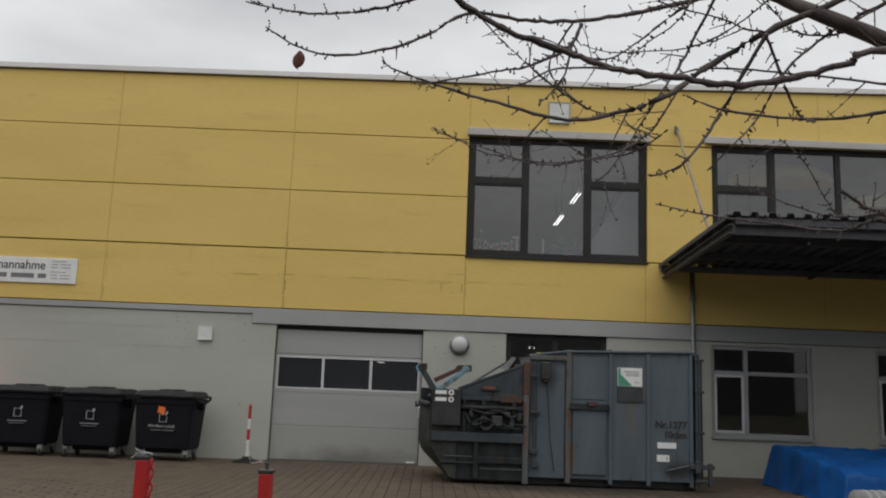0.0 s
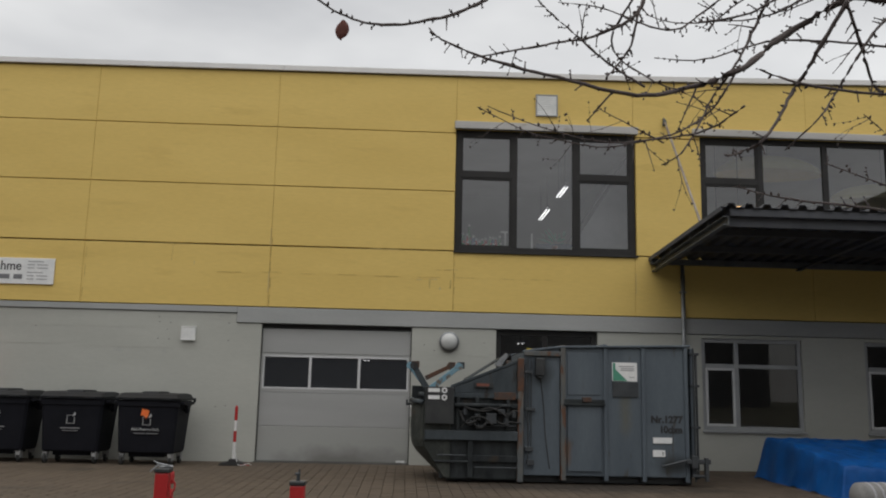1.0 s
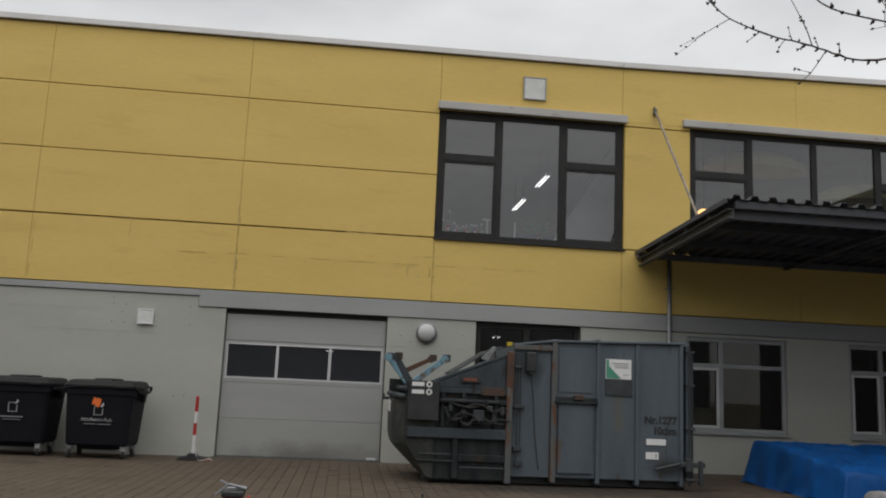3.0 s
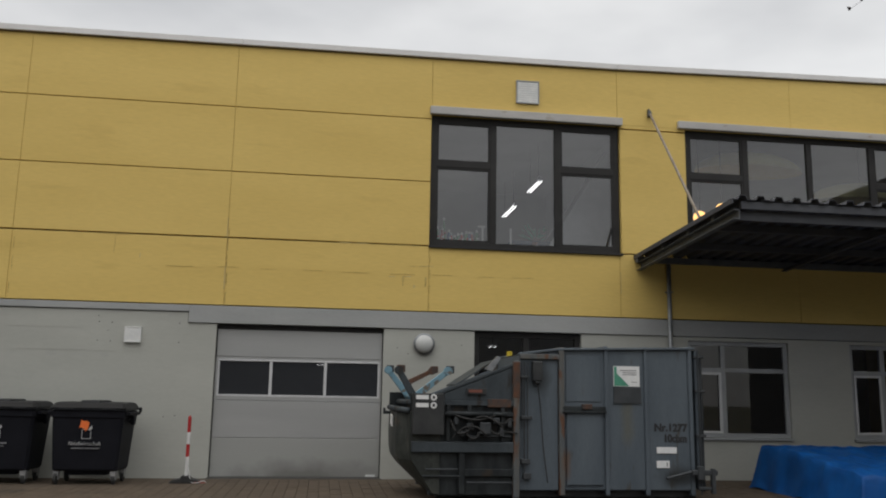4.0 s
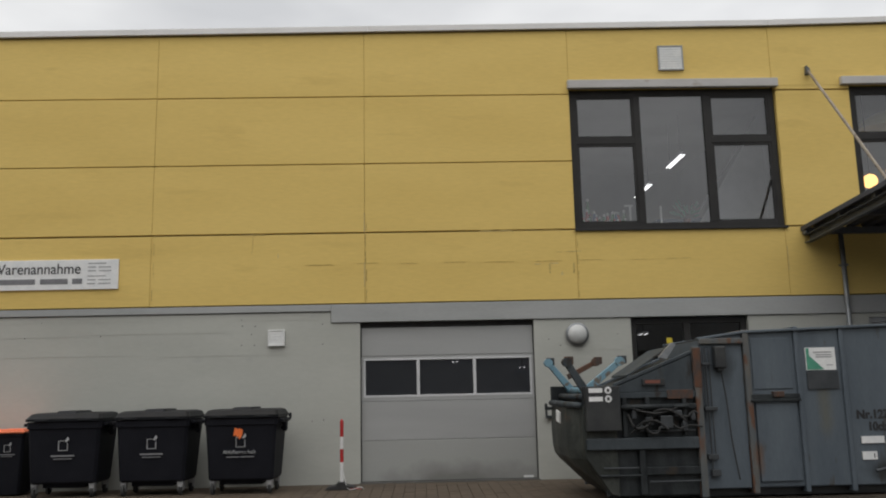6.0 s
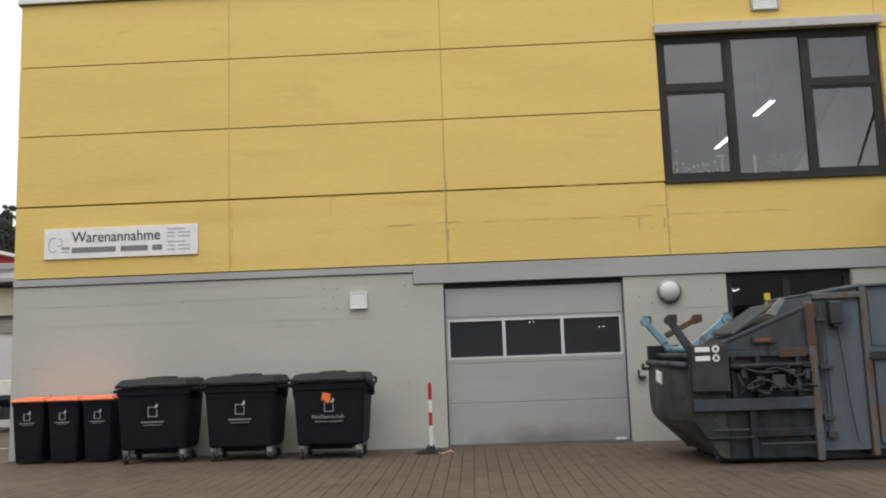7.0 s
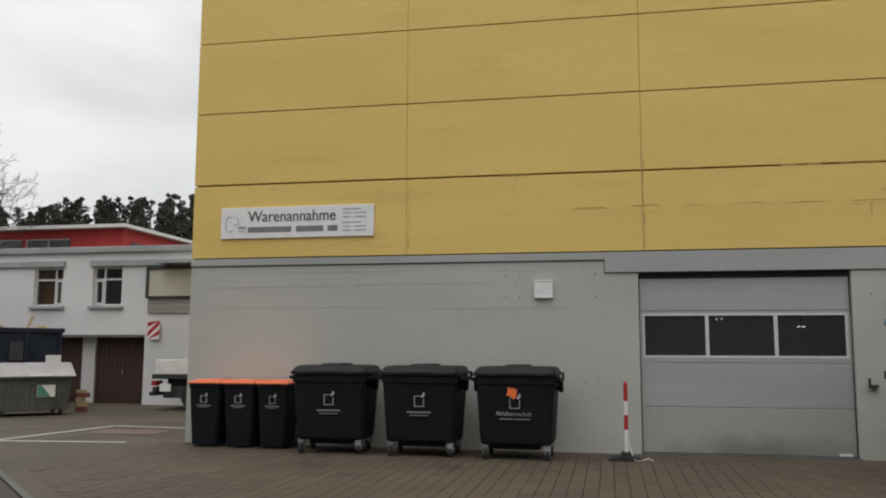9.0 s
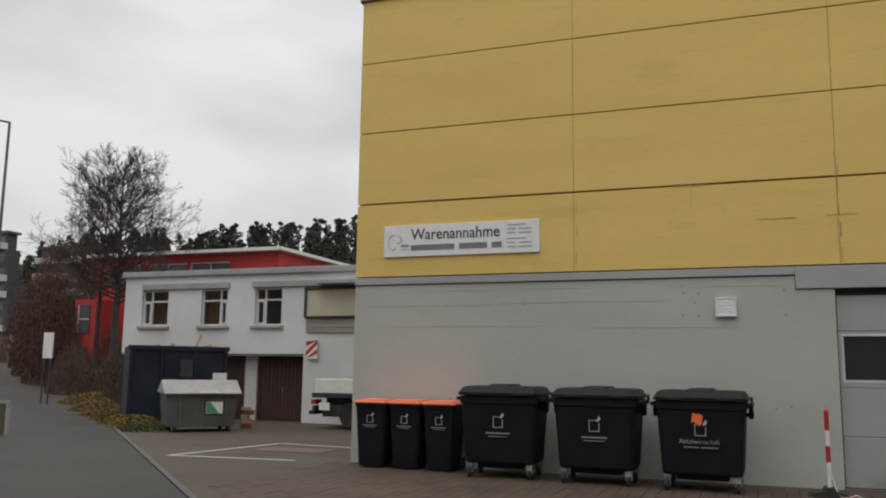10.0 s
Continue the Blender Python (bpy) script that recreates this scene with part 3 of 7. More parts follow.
tagged(part("ceiling_upper", boxes((X0 + 0.3, X1 - 0.3, FACE + 0.31, BACK, 8.55, 8.7)), INNER, None, "grey ceiling of the upper floor"), "", "ceiling", "", "structure")
tagged(part("floor_upper", boxes((X0 + 0.3, X1 - 0.3, FACE + 0.31, BACK, 4.3, 4.6)), INNER, None, "grey floor slab of the upper floor"), "", "floor", "", "structure")
tagged(part("floor", boxes((X0 + 0.3, X1 - 0.3, FACE + 0.31, BACK, -0.2, -0.01)), INNER, None, "dark floor of the delivery hall"), "", "floor", "", "structure")
tagged(part("wall_inner_upper", boxes((5.2, 5.35, FACE + 0.32, BACK, 4.61, 8.54)), INNER, None, "grey partition wall upstairs"), "", "wall", "", "structure")
tagged(part("wall_inner_west", boxes((-5.3, -5.15, FACE + 0.32, BACK, 4.61, 8.54)), INNER, None, "grey partition wall upstairs"), "", "wall", "", "structure")


def window(name, label, x0, x1, z0, z1, mullions, transoms, frame_mat, glass_mat, sill_z=None, inset=0.08, bar=0.1, white_sash=None, inner_sash=()):
    """mullions: inner x places; transoms: (bay, z)."""
    w = thing(name, label, "window", "", "structure")
    y0, y1 = FACE + inset, FACE + inset + 0.08
    bm = bmesh.new()
    box(bm, x0 + 0.003, x0 + bar, y0, y1, z0 + 0.003, z1 - 0.003, bevel=0.006)
    box(bm, x1 - bar, x1 - 0.003, y0, y1, z0 + 0.003, z1 - 0.003, bevel=0.006)
    box(bm, x0 + bar, x1 - bar, y0, y1, z1 - bar, z1 - 0.003, bevel=0.006)
    box(bm, x0 + bar, x1 - bar, y0, y1, z0 + 0.003, z0 + bar, bevel=0.006)
    part("window_frame", bm, frame_mat, w)
    for mx in mullions:
        part("mullion", boxes((mx - bar * 0.55, mx + bar * 0.55, y0 - 0.004, y1, z0 + bar, z1 - bar), bevel=0.006), frame_mat, w)
    edges = [x0 + bar] + list(mullions) + [x1 - bar]
    for bay in range(len(edges) - 1):
        a = edges[bay] + (bar * 0.55 if bay else 0)
        b = edges[bay + 1] - (bar * 0.55 if bay < len(edges) - 2 else 0)
        cuts = sorted(z for k, z in transoms if k == bay)
        for z in cuts:
            part("transom", boxes((a, b, y0 - 0.002, y1, z - bar * 0.5, z + bar * 0.5), bevel=0.006), frame_mat, w)
        zs = [z0 + bar] + cuts + [z1 - bar]
        for i in range(len(zs) - 1):
            lo = zs[i] + (bar * 0.5 if i else 0)
            hi = zs[i + 1] - (bar * 0.5 if i < len(zs) - 2 else 0)
            if inner_sash and bay in inner_sash:
                part("sash", boxes((a, a + 0.05, y0 + 0.012, y0 + 0.06, lo, hi), (b - 0.05, b, y0 + 0.012, y0 + 0.06, lo, hi), (a + 0.05, b - 0.05, y0 + 0.012, y0 + 0.06, lo, lo + 0.05), (a + 0.05, b - 0.05, y0 + 0.012, y0 + 0.06, hi - 0.05, hi)), frame_mat, w)
            sheet_pane(a, b, y0 + 0.04, lo, hi, glass_mat, w)
            if white_sash == (bay, i):
                part("sash", boxes((a, a + 0.055, y0 - 0.012, y0 + 0.03, lo, hi), (b - 0.055, b, y0 - 0.012, y0 + 0.03, lo, hi), (a + 0.055, b - 0.055, y0 - 0.012, y0 + 0.03, lo, lo + 0.055), (a + 0.055, b - 0.055, y0 - 0.012, y0 + 0.03, hi - 0.055, hi)), FRAME_WHITE, w, "white opening sash")
    if sill_z is not None:
        part("window_sill", boxes((x0 - 0.02, x1 + 0.02, FACE - 0.07, y0, sill_z - 0.05, sill_z), bevel=0.006), frame_mat, w)
    return w


win = window("window_1", "large dark-framed upstairs window with five panes", 0.15, 4.65, 5.09, 8.17, (1.62, 3.15), ((0, 7.03), (2, 7.03)), ANTHRACITE, GLASS, 5.09, 0.08, 0.13, None, (0, 2))
part("shutter_box", boxes((0.10, 4.70, FACE - 0.13, FACE - 0.02, 8.17, 8.355), bevel=0.01), SHUTTER, win, "pale grey roller shutter box")
win = window("window_2", "wide dark-framed upstairs window above the canopy", 6.3, 15.6, 5.09, 8.2, (7.87, 9.55, 11.22, 12.8, 14.2), ((0, 7.06), (3, 7.06), (5, 7.06)), ANTHRACITE, GLASS, 5.09, 0.08, 0.13, None, (0, 3))
part("shutter_box", boxes((6.10, 15.7, FACE - 0.13, FACE - 0.02, 8.2, 8.375), bevel=0.01), SHUTTER, win, "pale grey roller shutter box")
window("window_3", "grey-framed ground floor window with white sash", 6.2, 8.68, 0.93, 3.12, (7.07,), ((0, 2.46), (1, 2.46)), FRAME_GREY, GLASS_DARK, 0.93, 0.06, 0.1, (0, 0))
window("window_4", "grey-framed ground floor window under the canopy", 10.24, 12.72, 0.93, 3.12, (11.1,), ((0, 2.46), (1, 2.46)), FRAME_GREY, GLASS_DARK, 0.93, 0.06, 0.1, (0, 0))
window("door_1", "dark-framed glazed entrance behind the container", 1.2, 3.66, -0.02, 3.2, (2.4,), ((0, 1.1), (1, 1.1)), ANTHRACITE, GLASS, None, 0.1, 0.13)

# ---- sectional garage door ----
gate = thing("door_2", "closed pale sectional garage door with three panes", "garage door", "", "structure")
GY = FACE + 0.12
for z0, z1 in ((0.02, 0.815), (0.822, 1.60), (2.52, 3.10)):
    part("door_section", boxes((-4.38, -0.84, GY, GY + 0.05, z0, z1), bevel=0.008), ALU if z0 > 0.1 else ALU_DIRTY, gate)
bm = bmesh.new()
for a, b, c, d in [(-4.38, -0.84, 1.607, 1.68), (-4.38, -0.84, 2.468, 2.513), (-4.38, -4.34, 1.68, 2.468), (-0.88, -0.84, 1.68, 2.468)]:
    box(bm, a, b, GY - 0.006, GY + 0.05, c, d)
part("door_section", bm, ALU, gate)
bm = bmesh.new()
for a, b, c, d in [(-4.34, -0.88, 1.68, 1.722), (-4.34, -0.88, 2.428, 2.468), (-4.34, -4.298, 1.722, 2.428), (-3.252, -3.188, 1.722, 2.428), (-2.092, -2.028, 1.722, 2.428), (-0.922, -0.88, 1.722, 2.428)]:
    box(bm, a, b, GY - 0.010, GY + 0.05, c, d, bevel=0.004)
part("glazed_section", bm, FRAME_WHITE, gate, "pale frame round the panes")
part("sticker", boxes((-1.12, -0.92, GY - 0.004, GY + 0.002, 0.03, 0.075)), WHITE_STICKER, gate, "torn pale sticker")
for a, b in ((-4.30, -3.25), (-3.19, -2.09), (-2.03, -0.92)):
    sheet_pane(a, b, GY + 0.02, 1.72, 2.43, ACRYLIC, gate)
# thin edge seals; the wide black top band stands in for shade below the lintel
part("seal_and_shade_band", boxes((-4.4, -4.383, GY - 0.01, GY + 0.06, 0, 3.18), (-0.837, -0.82, GY - 0.01, GY + 0.06, 0, 3.18), (-4.383, -0.837, GY - 0.01, GY + 0.06, 3.105, 3.2), (-4.383, -0.837, GY - 0.008, GY + 0.05, -0.02, 0.018)), RUBBER, gate, "black rubber edge seal, its wide top band standing for recess shade")
part("threshold", boxes((-4.42, -0.8, FACE - 0.05, FACE + 0.3, -0.04, 0.012)), KERB, gate, "worn concrete threshold")

# ---- fittings on the front wall ----
def louvre_vent(label, x0, x1, z0, z1, slats):
    v = thing("wall_vent", label, "vent")
    part("frame", boxes((x0, x0 + 0.03, FACE - 0.07, FACE - 0.018, z0, z1), (x1 - 0.03, x1, FACE - 0.07, FACE - 0.018, z0, z1), (x0 + 0.03, x1 - 0.03, FACE - 0.07, FACE - 0.018, z1 - 0.03, z1), (x0 + 0.03, x1 - 0.03, FACE - 0.07, FACE - 0.018, z0, z0 + 0.03)), GREY_TRIM if slats > 7 else VENT_WHITE, v)
    h = (z1 - z0 - 0.06) / slats
    for i in range(slats):
        z = z0 + 0.03 + i * h
        part("slat", prism([(FACE - 0.068, z - h * 0.02), (FACE - 0.052, z + h * 0.99), (FACE - 0.02, z + h * 0.99), (FACE - 0.02, z - h * 0.02)], "x", x0 + 0.02, x1 - 0.02), VENT_WHITE, v)


louvre_vent("off-white louvred vent on the grey wall", -6.27, -5.93, 2.76, 3.09, 5)
louvre_vent("square grey-white louvred vent above the window", 2.13, 2.68, 8.58, 9.14, 9)

lamp = thing("wall_lamp", "round opal wall lamp on the grey wall", "lamp")
bm = bmesh.new()
rod(bm, (0.07, FACE, 2.88), (0.07, FACE - 0.07, 2.88), 0.235, sides=32)
part("base", bm, STEEL, lamp, "grey metal ring", True)
part("globe", ball(bmesh.new(), (0.07, FACE - 0.06, 2.88), 0.195, (1, 0.55, 1), 28), OPAL, lamp, "opal glass dome", True)

handle = thing("wall_holder", "small dark metal hold-open catch on the wall", "door catch")
part("bracket", boxes((-0.62, -0.50, FACE - 0.10, FACE, 1.20, 1.25), (-0.66, -0.62, FACE - 0.10, FACE - 0.06, 1.20, 1.36), bevel=0.006), DARK_STEEL, handle)

board = thing("company_sign", "long white delivery sign on the yellow wall", "sign")
part("panel", boxes((-12.52, -9.35, FACE - 0.055, FACE - 0.02, 3.99, 4.61), bevel=0.006), WHITE_STICKER, board)
SY = FACE - 0.058
lettering("lettering", "Warenannahme", 0.31, (-11.94, SY, 4.32), BLACK_INK, board, 0.002, 1.0, 0.915, 0.002)
part("address_line", boxes((-11.94, -11.03, SY - 0.002, SY + 0.003, 4.105, 4.215), (-10.93, -10.37, SY - 0.002, SY + 0.003, 4.105, 4.215), (-10.28, -10.08, SY - 0.002, SY + 0.003, 4.105, 4.215)), PALE_INK, board)
for i in range(6):
    z = 4.53 - i * 0.078 - (0.03 if i > 2 else 0)
    part("small_print", boxes((-9.97, -9.97 + (0.33 if i in (0, 3) else 0.16), SY - 0.002, SY + 0.003, z - 0.011, z + 0.007), (-9.75, -9.50, SY - 0.002, SY + 0.003, z - 0.011, z + 0.007)) if i not in (0, 3) else boxes((-9.97, -9.60, SY - 0.002, SY + 0.003, z - 0.011, z + 0.007)), GREY_INK, board)
bm = bmesh.new()
for i in range(16):
    a0, a1 = radians(60 + i * 16), radians(60 + (i + 1) * 16)
    rod(bm, (-12.33 + 0.09 * math.cos(a0), SY, 4.28 + 0.15 * math.sin(a0)), (-12.33 + 0.09 * math.cos(a1), SY, 4.28 + 0.15 * math.sin(a1)), 0.007, sides=5)
part("emblem", bm, GREY_INK, board)
bm = bmesh.new()
for i in range(6):
    a0, a1 = radians(100 - i * 40), radians(100 - (i + 1) * 40)
    rod(bm, (-12.2 + 0.06 * math.cos(a0), SY, 4.33 + 0.08 * math.sin(a0)), (-12.2 + 0.06 * math.cos(a1), SY, 4.33 + 0.08 * math.sin(a1)), 0.007, sides=5)
part("emblem", bm, GREY_INK, board)
part("emblem_bar", boxes((-12.15, -11.98, SY - 0.002, SY + 0.003, 4.18, 4.23), (-12.15, -12.0, SY - 0.002, SY + 0.003, 4.12, 4.135)), GREY_INK, board)

# faint board marks in the grey wall
for x0, x1, z in ((-12.9, -10.2, 3.02), (-9.9, -7.1, 3.05), (-7.0, -5.2, 3.28), (-12.6, -9.0, 2.62), (-8.4, -5.6, 2.58), (-12.0, -8.5, 3.30), (-0.7, 1.1, 2.55)):
    part("board_mark", boxes((x0, x1, FACE - 0.004, FACE, z, z + 0.012)), CONCRETE, wall)

# tie holes in the grey wall
holes = thing("tie_holes", "small dark tie holes in the grey concrete wall", "wall holes", "", "structure")
bm = bmesh.new()
for x in (-12.4, -11.0, -9.6, -8.2, -6.8, -5.4, -0.35, 0.75):
    for z in (1.25, 3.0, 3.3) if x < -5.2 else (2.85,):
        hx, hz = x + random.uniform(-0.2, 0.2), z + random.uniform(-0.03, 0.03)
        if random.random() < 0.6:
            rod(bm, (hx, FACE - 0.003, hz), (hx, FACE + 0.03, hz), 0.011, sides=8)
part("hole", bm, BLACK_INK, holes)

# ---- canopy ----
canopy = thing("canopy", "dark corrugated steel canopy rising from the wall over the entrance", "canopy")
CX0, CX1, CY0, CZ = 4.95, X1, 16.9, 5.02


def rise(y):
    return 0.25 * (FACE - y) / (FACE - CY0)


def canopy_part(name, bm, material, label=""):
    for v in bm.verts:
        v.co.z += rise(v.co.y)
    return part(name, bm, material, canopy, label)


verts, faces = [], []
xs, x = [], CX0
while x < CX1 - 0.05:
    xs += [(x, 0.0), (x + 0.09, 0.0), (x + 0.125, 0.075), (x + 0.235, 0.075), (x + 0.27, 0.0)]
    x += 0.345
for up in (0.0, 0.012):
    for y in (CY0, FACE - 0.03):
        for px, pz in xs:
            verts.append((px, y, CZ + pz + up + 0.01 + rise(y)))
k = len(xs)
for i in range(k - 1):
    faces += [(i, i + 1, k + i + 1, k + i), (2 * k + i + 1, 2 * k + i, 3 * k + i, 3 * k + i + 1), (i + 1, i, 2 * k + i, 2 * k + i + 1), (k + i, k + i + 1, 3 * k + i + 1, 3 * k + i)]
raw_part("sheet", verts, faces, CANOPY_STEEL, canopy, "dark trapezoid steel sheet")
canopy_part("edge_channel", boxes((5.0, 5.12, CY0 + 0.1, FACE - 0.03, CZ - 0.155, CZ - 0.14), (5.0, 5.12, CY0 + 0.1, FACE - 0.03, CZ - 0.315, CZ - 0.30), (5.105, 5.12, CY0 + 0.1, FACE - 0.03, CZ - 0.30, CZ - 0.155)), EDGE_STEEL, "grey steel edge channel")
canopy_part("edge_flashing", boxes((4.93, 4.96, CY0 + 0.02, FACE - 0.03, CZ - 0.06, CZ + 0.03)), CANOPY_STEEL)
for y in (CY0 + 0.9, 18.9, 20.2):
    canopy_part("packer", boxes((5.02, 5.16, y, y + 0.12, CZ - 0.14, CZ - 0.002)), EDGE_STEEL)
for x in (8.6, 12.2, 15.8):
    canopy_part("rafter", boxes((x, x + 0.12, CY0 + 0.2, FACE - 0.03, CZ - 0.20, CZ - 0.185), (x + 0.055, x + 0.065, CY0 + 0.2, FACE - 0.03, CZ - 0.185, CZ - 0.14)), CANOPY_STEEL)
for y in (CY0 + 0.06, 18.5, 20.1):
    canopy_part("purlin", boxes((5.13, CX1, y, y + 0.09, CZ - 0.138, CZ - 0.002), bevel=0.004), CANOPY_STEEL)
canopy_part("front_beam", boxes((5.13, CX1, CY0 + 0.2, CY0 + 0.28, CZ - 0.31, CZ - 0.14), bevel=0.004), CANOPY_STEEL)
part("gutter", boxes((4.95, CX1, FACE - 0.2, FACE - 0.05, CZ - 0.14, CZ - 0.004), bevel=0.01), EDGE_STEEL, canopy)
part("tie_rod", rods(((5.40, FACE - 0.10, 8.50), (5.23, 18.75, CZ + 0.22), 0.030)), WEATHERED_ROD, canopy, "weathered beige-grey tie rod")
part("tie_plate", prism([(5.35, 8.44), (5.45, 8.44), (5.43, 8.56), (5.36, 8.64)], "y", FACE - 0.12, FACE - 0.012, bevel=0.008), EDGE_STEEL, canopy)
part("downpipe", rods(((5.75, FACE - 0.09, CZ - 0.1), (5.75, FACE - 0.09, 0.0), 0.05), sides=14), STEEL, canopy, "zinc downpipe", True)
for z in (1.2, 2.9, 4.2):
    part("pipe_clip", boxes((5.68, 5.82, FACE - 0.15, FACE, z, z + 0.03)), STEEL, canopy)

# chips and cracks along the yellow panel joints
for x, z, w, h in ((-6.9, 5.07, 0.55, 0.012), (-6.1, 4.62, 0.02, 0.09), (-1.9, 5.075, 0.7, 0.014), (-0.75, 4.36, 0.14, 0.02), (-0.45, 4.37, 0.2, 0.018), (-0.04, 4.62, 0.28, 0.014), (-4.31, 4.2, 0.02, 0.5), (-4.31, 5.3, 0.018, 0.45), (4.61, 4.4, 0.016, 0.5), (-0.2, 4.15, 0.04, 0.07)):
    pts, n = [], 7
    for i in range(n):
        pts.append((x + w * i / (n - 1), z + random.uniform(-0.3, 0.3) * min(w, h) - (h / 2 if i in (0, n - 1) else h / 2)))
    for i in range(n - 1, -1, -1):
        pts.append((x + w * i / (n - 1), z + h / 2 + random.uniform(-0.3, 0.3) * min(w, h)))
    part("chip", prism(pts, "y", FACE - 0.0205, FACE - 0.01), CHIP, wall)

# hairline cracks and dirty wear beside the joints, broken and uneven
WEAR = surface("dirt_in_worn_edge", (0.36, 0.25, 0.08), (0.52, 0.38, 0.13), 6, 0.9, 0, 0.1)


def wear(a, b, width, pieces, fill=0.75):
    a, b = Vector(a), Vector(b)
    side = Vector((-(b - a).y, (b - a).x)).normalized()
    for k in range(pieces):
        u0 = (k + random.uniform(0, 0.3)) / pieces
        u1 = u0 + random.uniform(0.5, 1.0) * fill / pieces
        drift = random.uniform(-0.012, 0.012)
        lower, upper, n = [], [], 9
        for i in range(n):
            q = a.lerp(b, u0 + (u1 - u0) * i / (n - 1)) + side * (drift + random.uniform(-0.004, 0.004))
            w = width * random.uniform(0.25, 1.0) * (0.15 if i in (0, n - 1) else 0.5)
            lower.append(tuple(q - side * w))
            upper.append(tuple(q + side * w))
        part("crack", prism(lower + upper[::-1], "y", FACE - 0.0212, FACE - 0.012), WEAR, wall)


wear((-5.6, 4.43), (2.9, 4.43), 0.012, 9)
wear((-4.27, 3.63), (-4.27, 5.4), 0.030, 5, 0.9)
wear((0.16, 3.63), (0.16, 4.95), 0.020, 4)
wear((-0.34, 4.61), (0.12, 4.61), 0.014, 2, 0.95)
wear((-0.43, 4.12), (-0.43, 4.40), 0.05, 1, 1.0)
wear((0.08, 4.15), (0.09, 4.42), 0.06, 1, 1.0)
wear((-6.95, 5.075), (-6.35, 5.075), 0.028, 2, 0.95)
wear((-6.64, 4.60), (-6.62, 5.05), 0.010, 2, 0.9)
wear((-1.9, 5.085), (-0.2, 5.085), 0.022, 4, 0.9)
wear((-8.66, 3.65), (-8.66, 5.1), 0.014, 3)

# drilled anchor holes left in the concrete
for x, z in ((-4.71, 3.39), (-5.17, 3.19), (-6.8, 3.18), (-6.54, 3.17), (-6.81, 2.79), (-6.55, 2.78), (-5.16, 2.78), (-5.14, 1.26), (-0.52, 2.79), (-0.28, 2.66)):
    part("anchor_plug", rods(((x, FACE - 0.012, z), (x, FACE + 0.02, z), 0.012), sides=10), BLACK_BOX, wall)

# ---- lights and things inside, seen through the glass ----
for a, b in (((3.44, 24.35, 7.56), (3.38, 25.65, 7.40)), ((3.44, 27.35, 7.38), (3.42, 29.0, 7.30))):
    tl = thing("strip_light", "lit twin-tube strip light hanging upstairs", "strip light", "strip lights")
    ya, yb = a[1], b[1]
    part("housing", boxes((3.37, 3.43, ya, yb, 7.50, 7.56), bevel=0.01), INNER_DARK, tl)
    for dx in (-0.042, 0.042):
        part("tube", rods(((3.40 + dx, ya + 0.02, 7.43), (3.40 + dx, yb - 0.02, 7.43), 0.012), sides=10), TUBE_LIGHT, tl)
    for y in (ya + 0.2, yb - 0.2):
        part("cord", rods(((3.40, y, 7.56), (3.40, y, 8.55), 0.006), sides=5), DARK_STEEL, tl)
for x, z in ((6.92, 6.2), (7.5, 6.42)):
    g = thing("pendant_lamp", "lit warm round pendant lamp upstairs", "lamp", "pendant lamps")
    part("globe", ball(bmesh.new(), (x, 22.4, z), 0.16, (1, 1, 1), 20), GLOBE_LIGHT, g, "", True)
    part("cord", rods(((x, 22.4, z + 0.15), (x, 22.4, 8.55), 0.008), sides=5), DARK_STEEL, g)
for x, y, z in ((2.15, 24.4, 3.02), (-0.35, 28.0, 2.39), (-2.2, 28.4, 2.60)):
    tl = thing("hall_light", "lit strip light in the delivery hall", "strip light", "strip lights")
    for dy in (-0.06, 0.06):
        part("tube", rods(((x - 0.03 + dy, y - 0.3, z), (x + 0.03 + dy, y + 0.3, z), 0.007), sides=8), HALL_LIGHT, tl)
    part("housing", boxes((x - 0.10, x + 0.10, y - 0.35, y + 0.35, z + 0.03, z + 0.06)), INNER_DARK, tl)
    part("cord", rods(((x, y, z + 0.07), (x, y, 4.3), 0.008), sides=5), DARK_STEEL, tl)
SHADE = surface("pale_dish_shade", (0.60, 0.58, 0.28), (0.66, 0.64, 0.34), 3, 0.8, 0, 0)
for x, z in ((8.62, 7.62), (11.75, 6.95)):
    dish = thing("dish_lamp", "wide pale dish-shaped pendant shade, unlit, upstairs", "lamp", "dish lamps")
    bm = ball(bmesh.new(), (x, 23.1, z), 1.45, (1, 0.5, 0.36), 32)
    bmesh.ops.bisect_plane(bm, geom=list(bm.verts) + list(bm.edges) + list(bm.faces), plane_co=(x, 23.1, z), plane_no=(0, 0, -1), clear_outer=True)
    part("shade", bm, SHADE, dish, "", True)
    part("cord", rods(((x, 23.1, z + 0.5), (x, 23.1, 8.55), 0.008), sides=5), DARK_STEEL, dish)
flank = thing("stair_flank", "pale sloping stair flank seen through the upstairs glass", "stair")
part("flank", prism([(3.2, 5.3), (4.9, 5.3), (4.9, 7.5), (4.6, 7.5)], "y", 23.2, 23.26), FRAME_WHITE, flank)
part("rail", rods(((3.2, 23.2, 5.6), (4.8, 23.2, 8.0), 0.03)), STEEL, flank)
plant = thing("potted_plant", "small green potted plant on the window board", "plant")
part("pot", rods(((2.72, 22.3, 5.24), (2.72, 22.3, 5.38), 0.06, 0.08), sides=12), BRICK_RED, plant)
lv, lf, lr = [], [], random.Random(4)
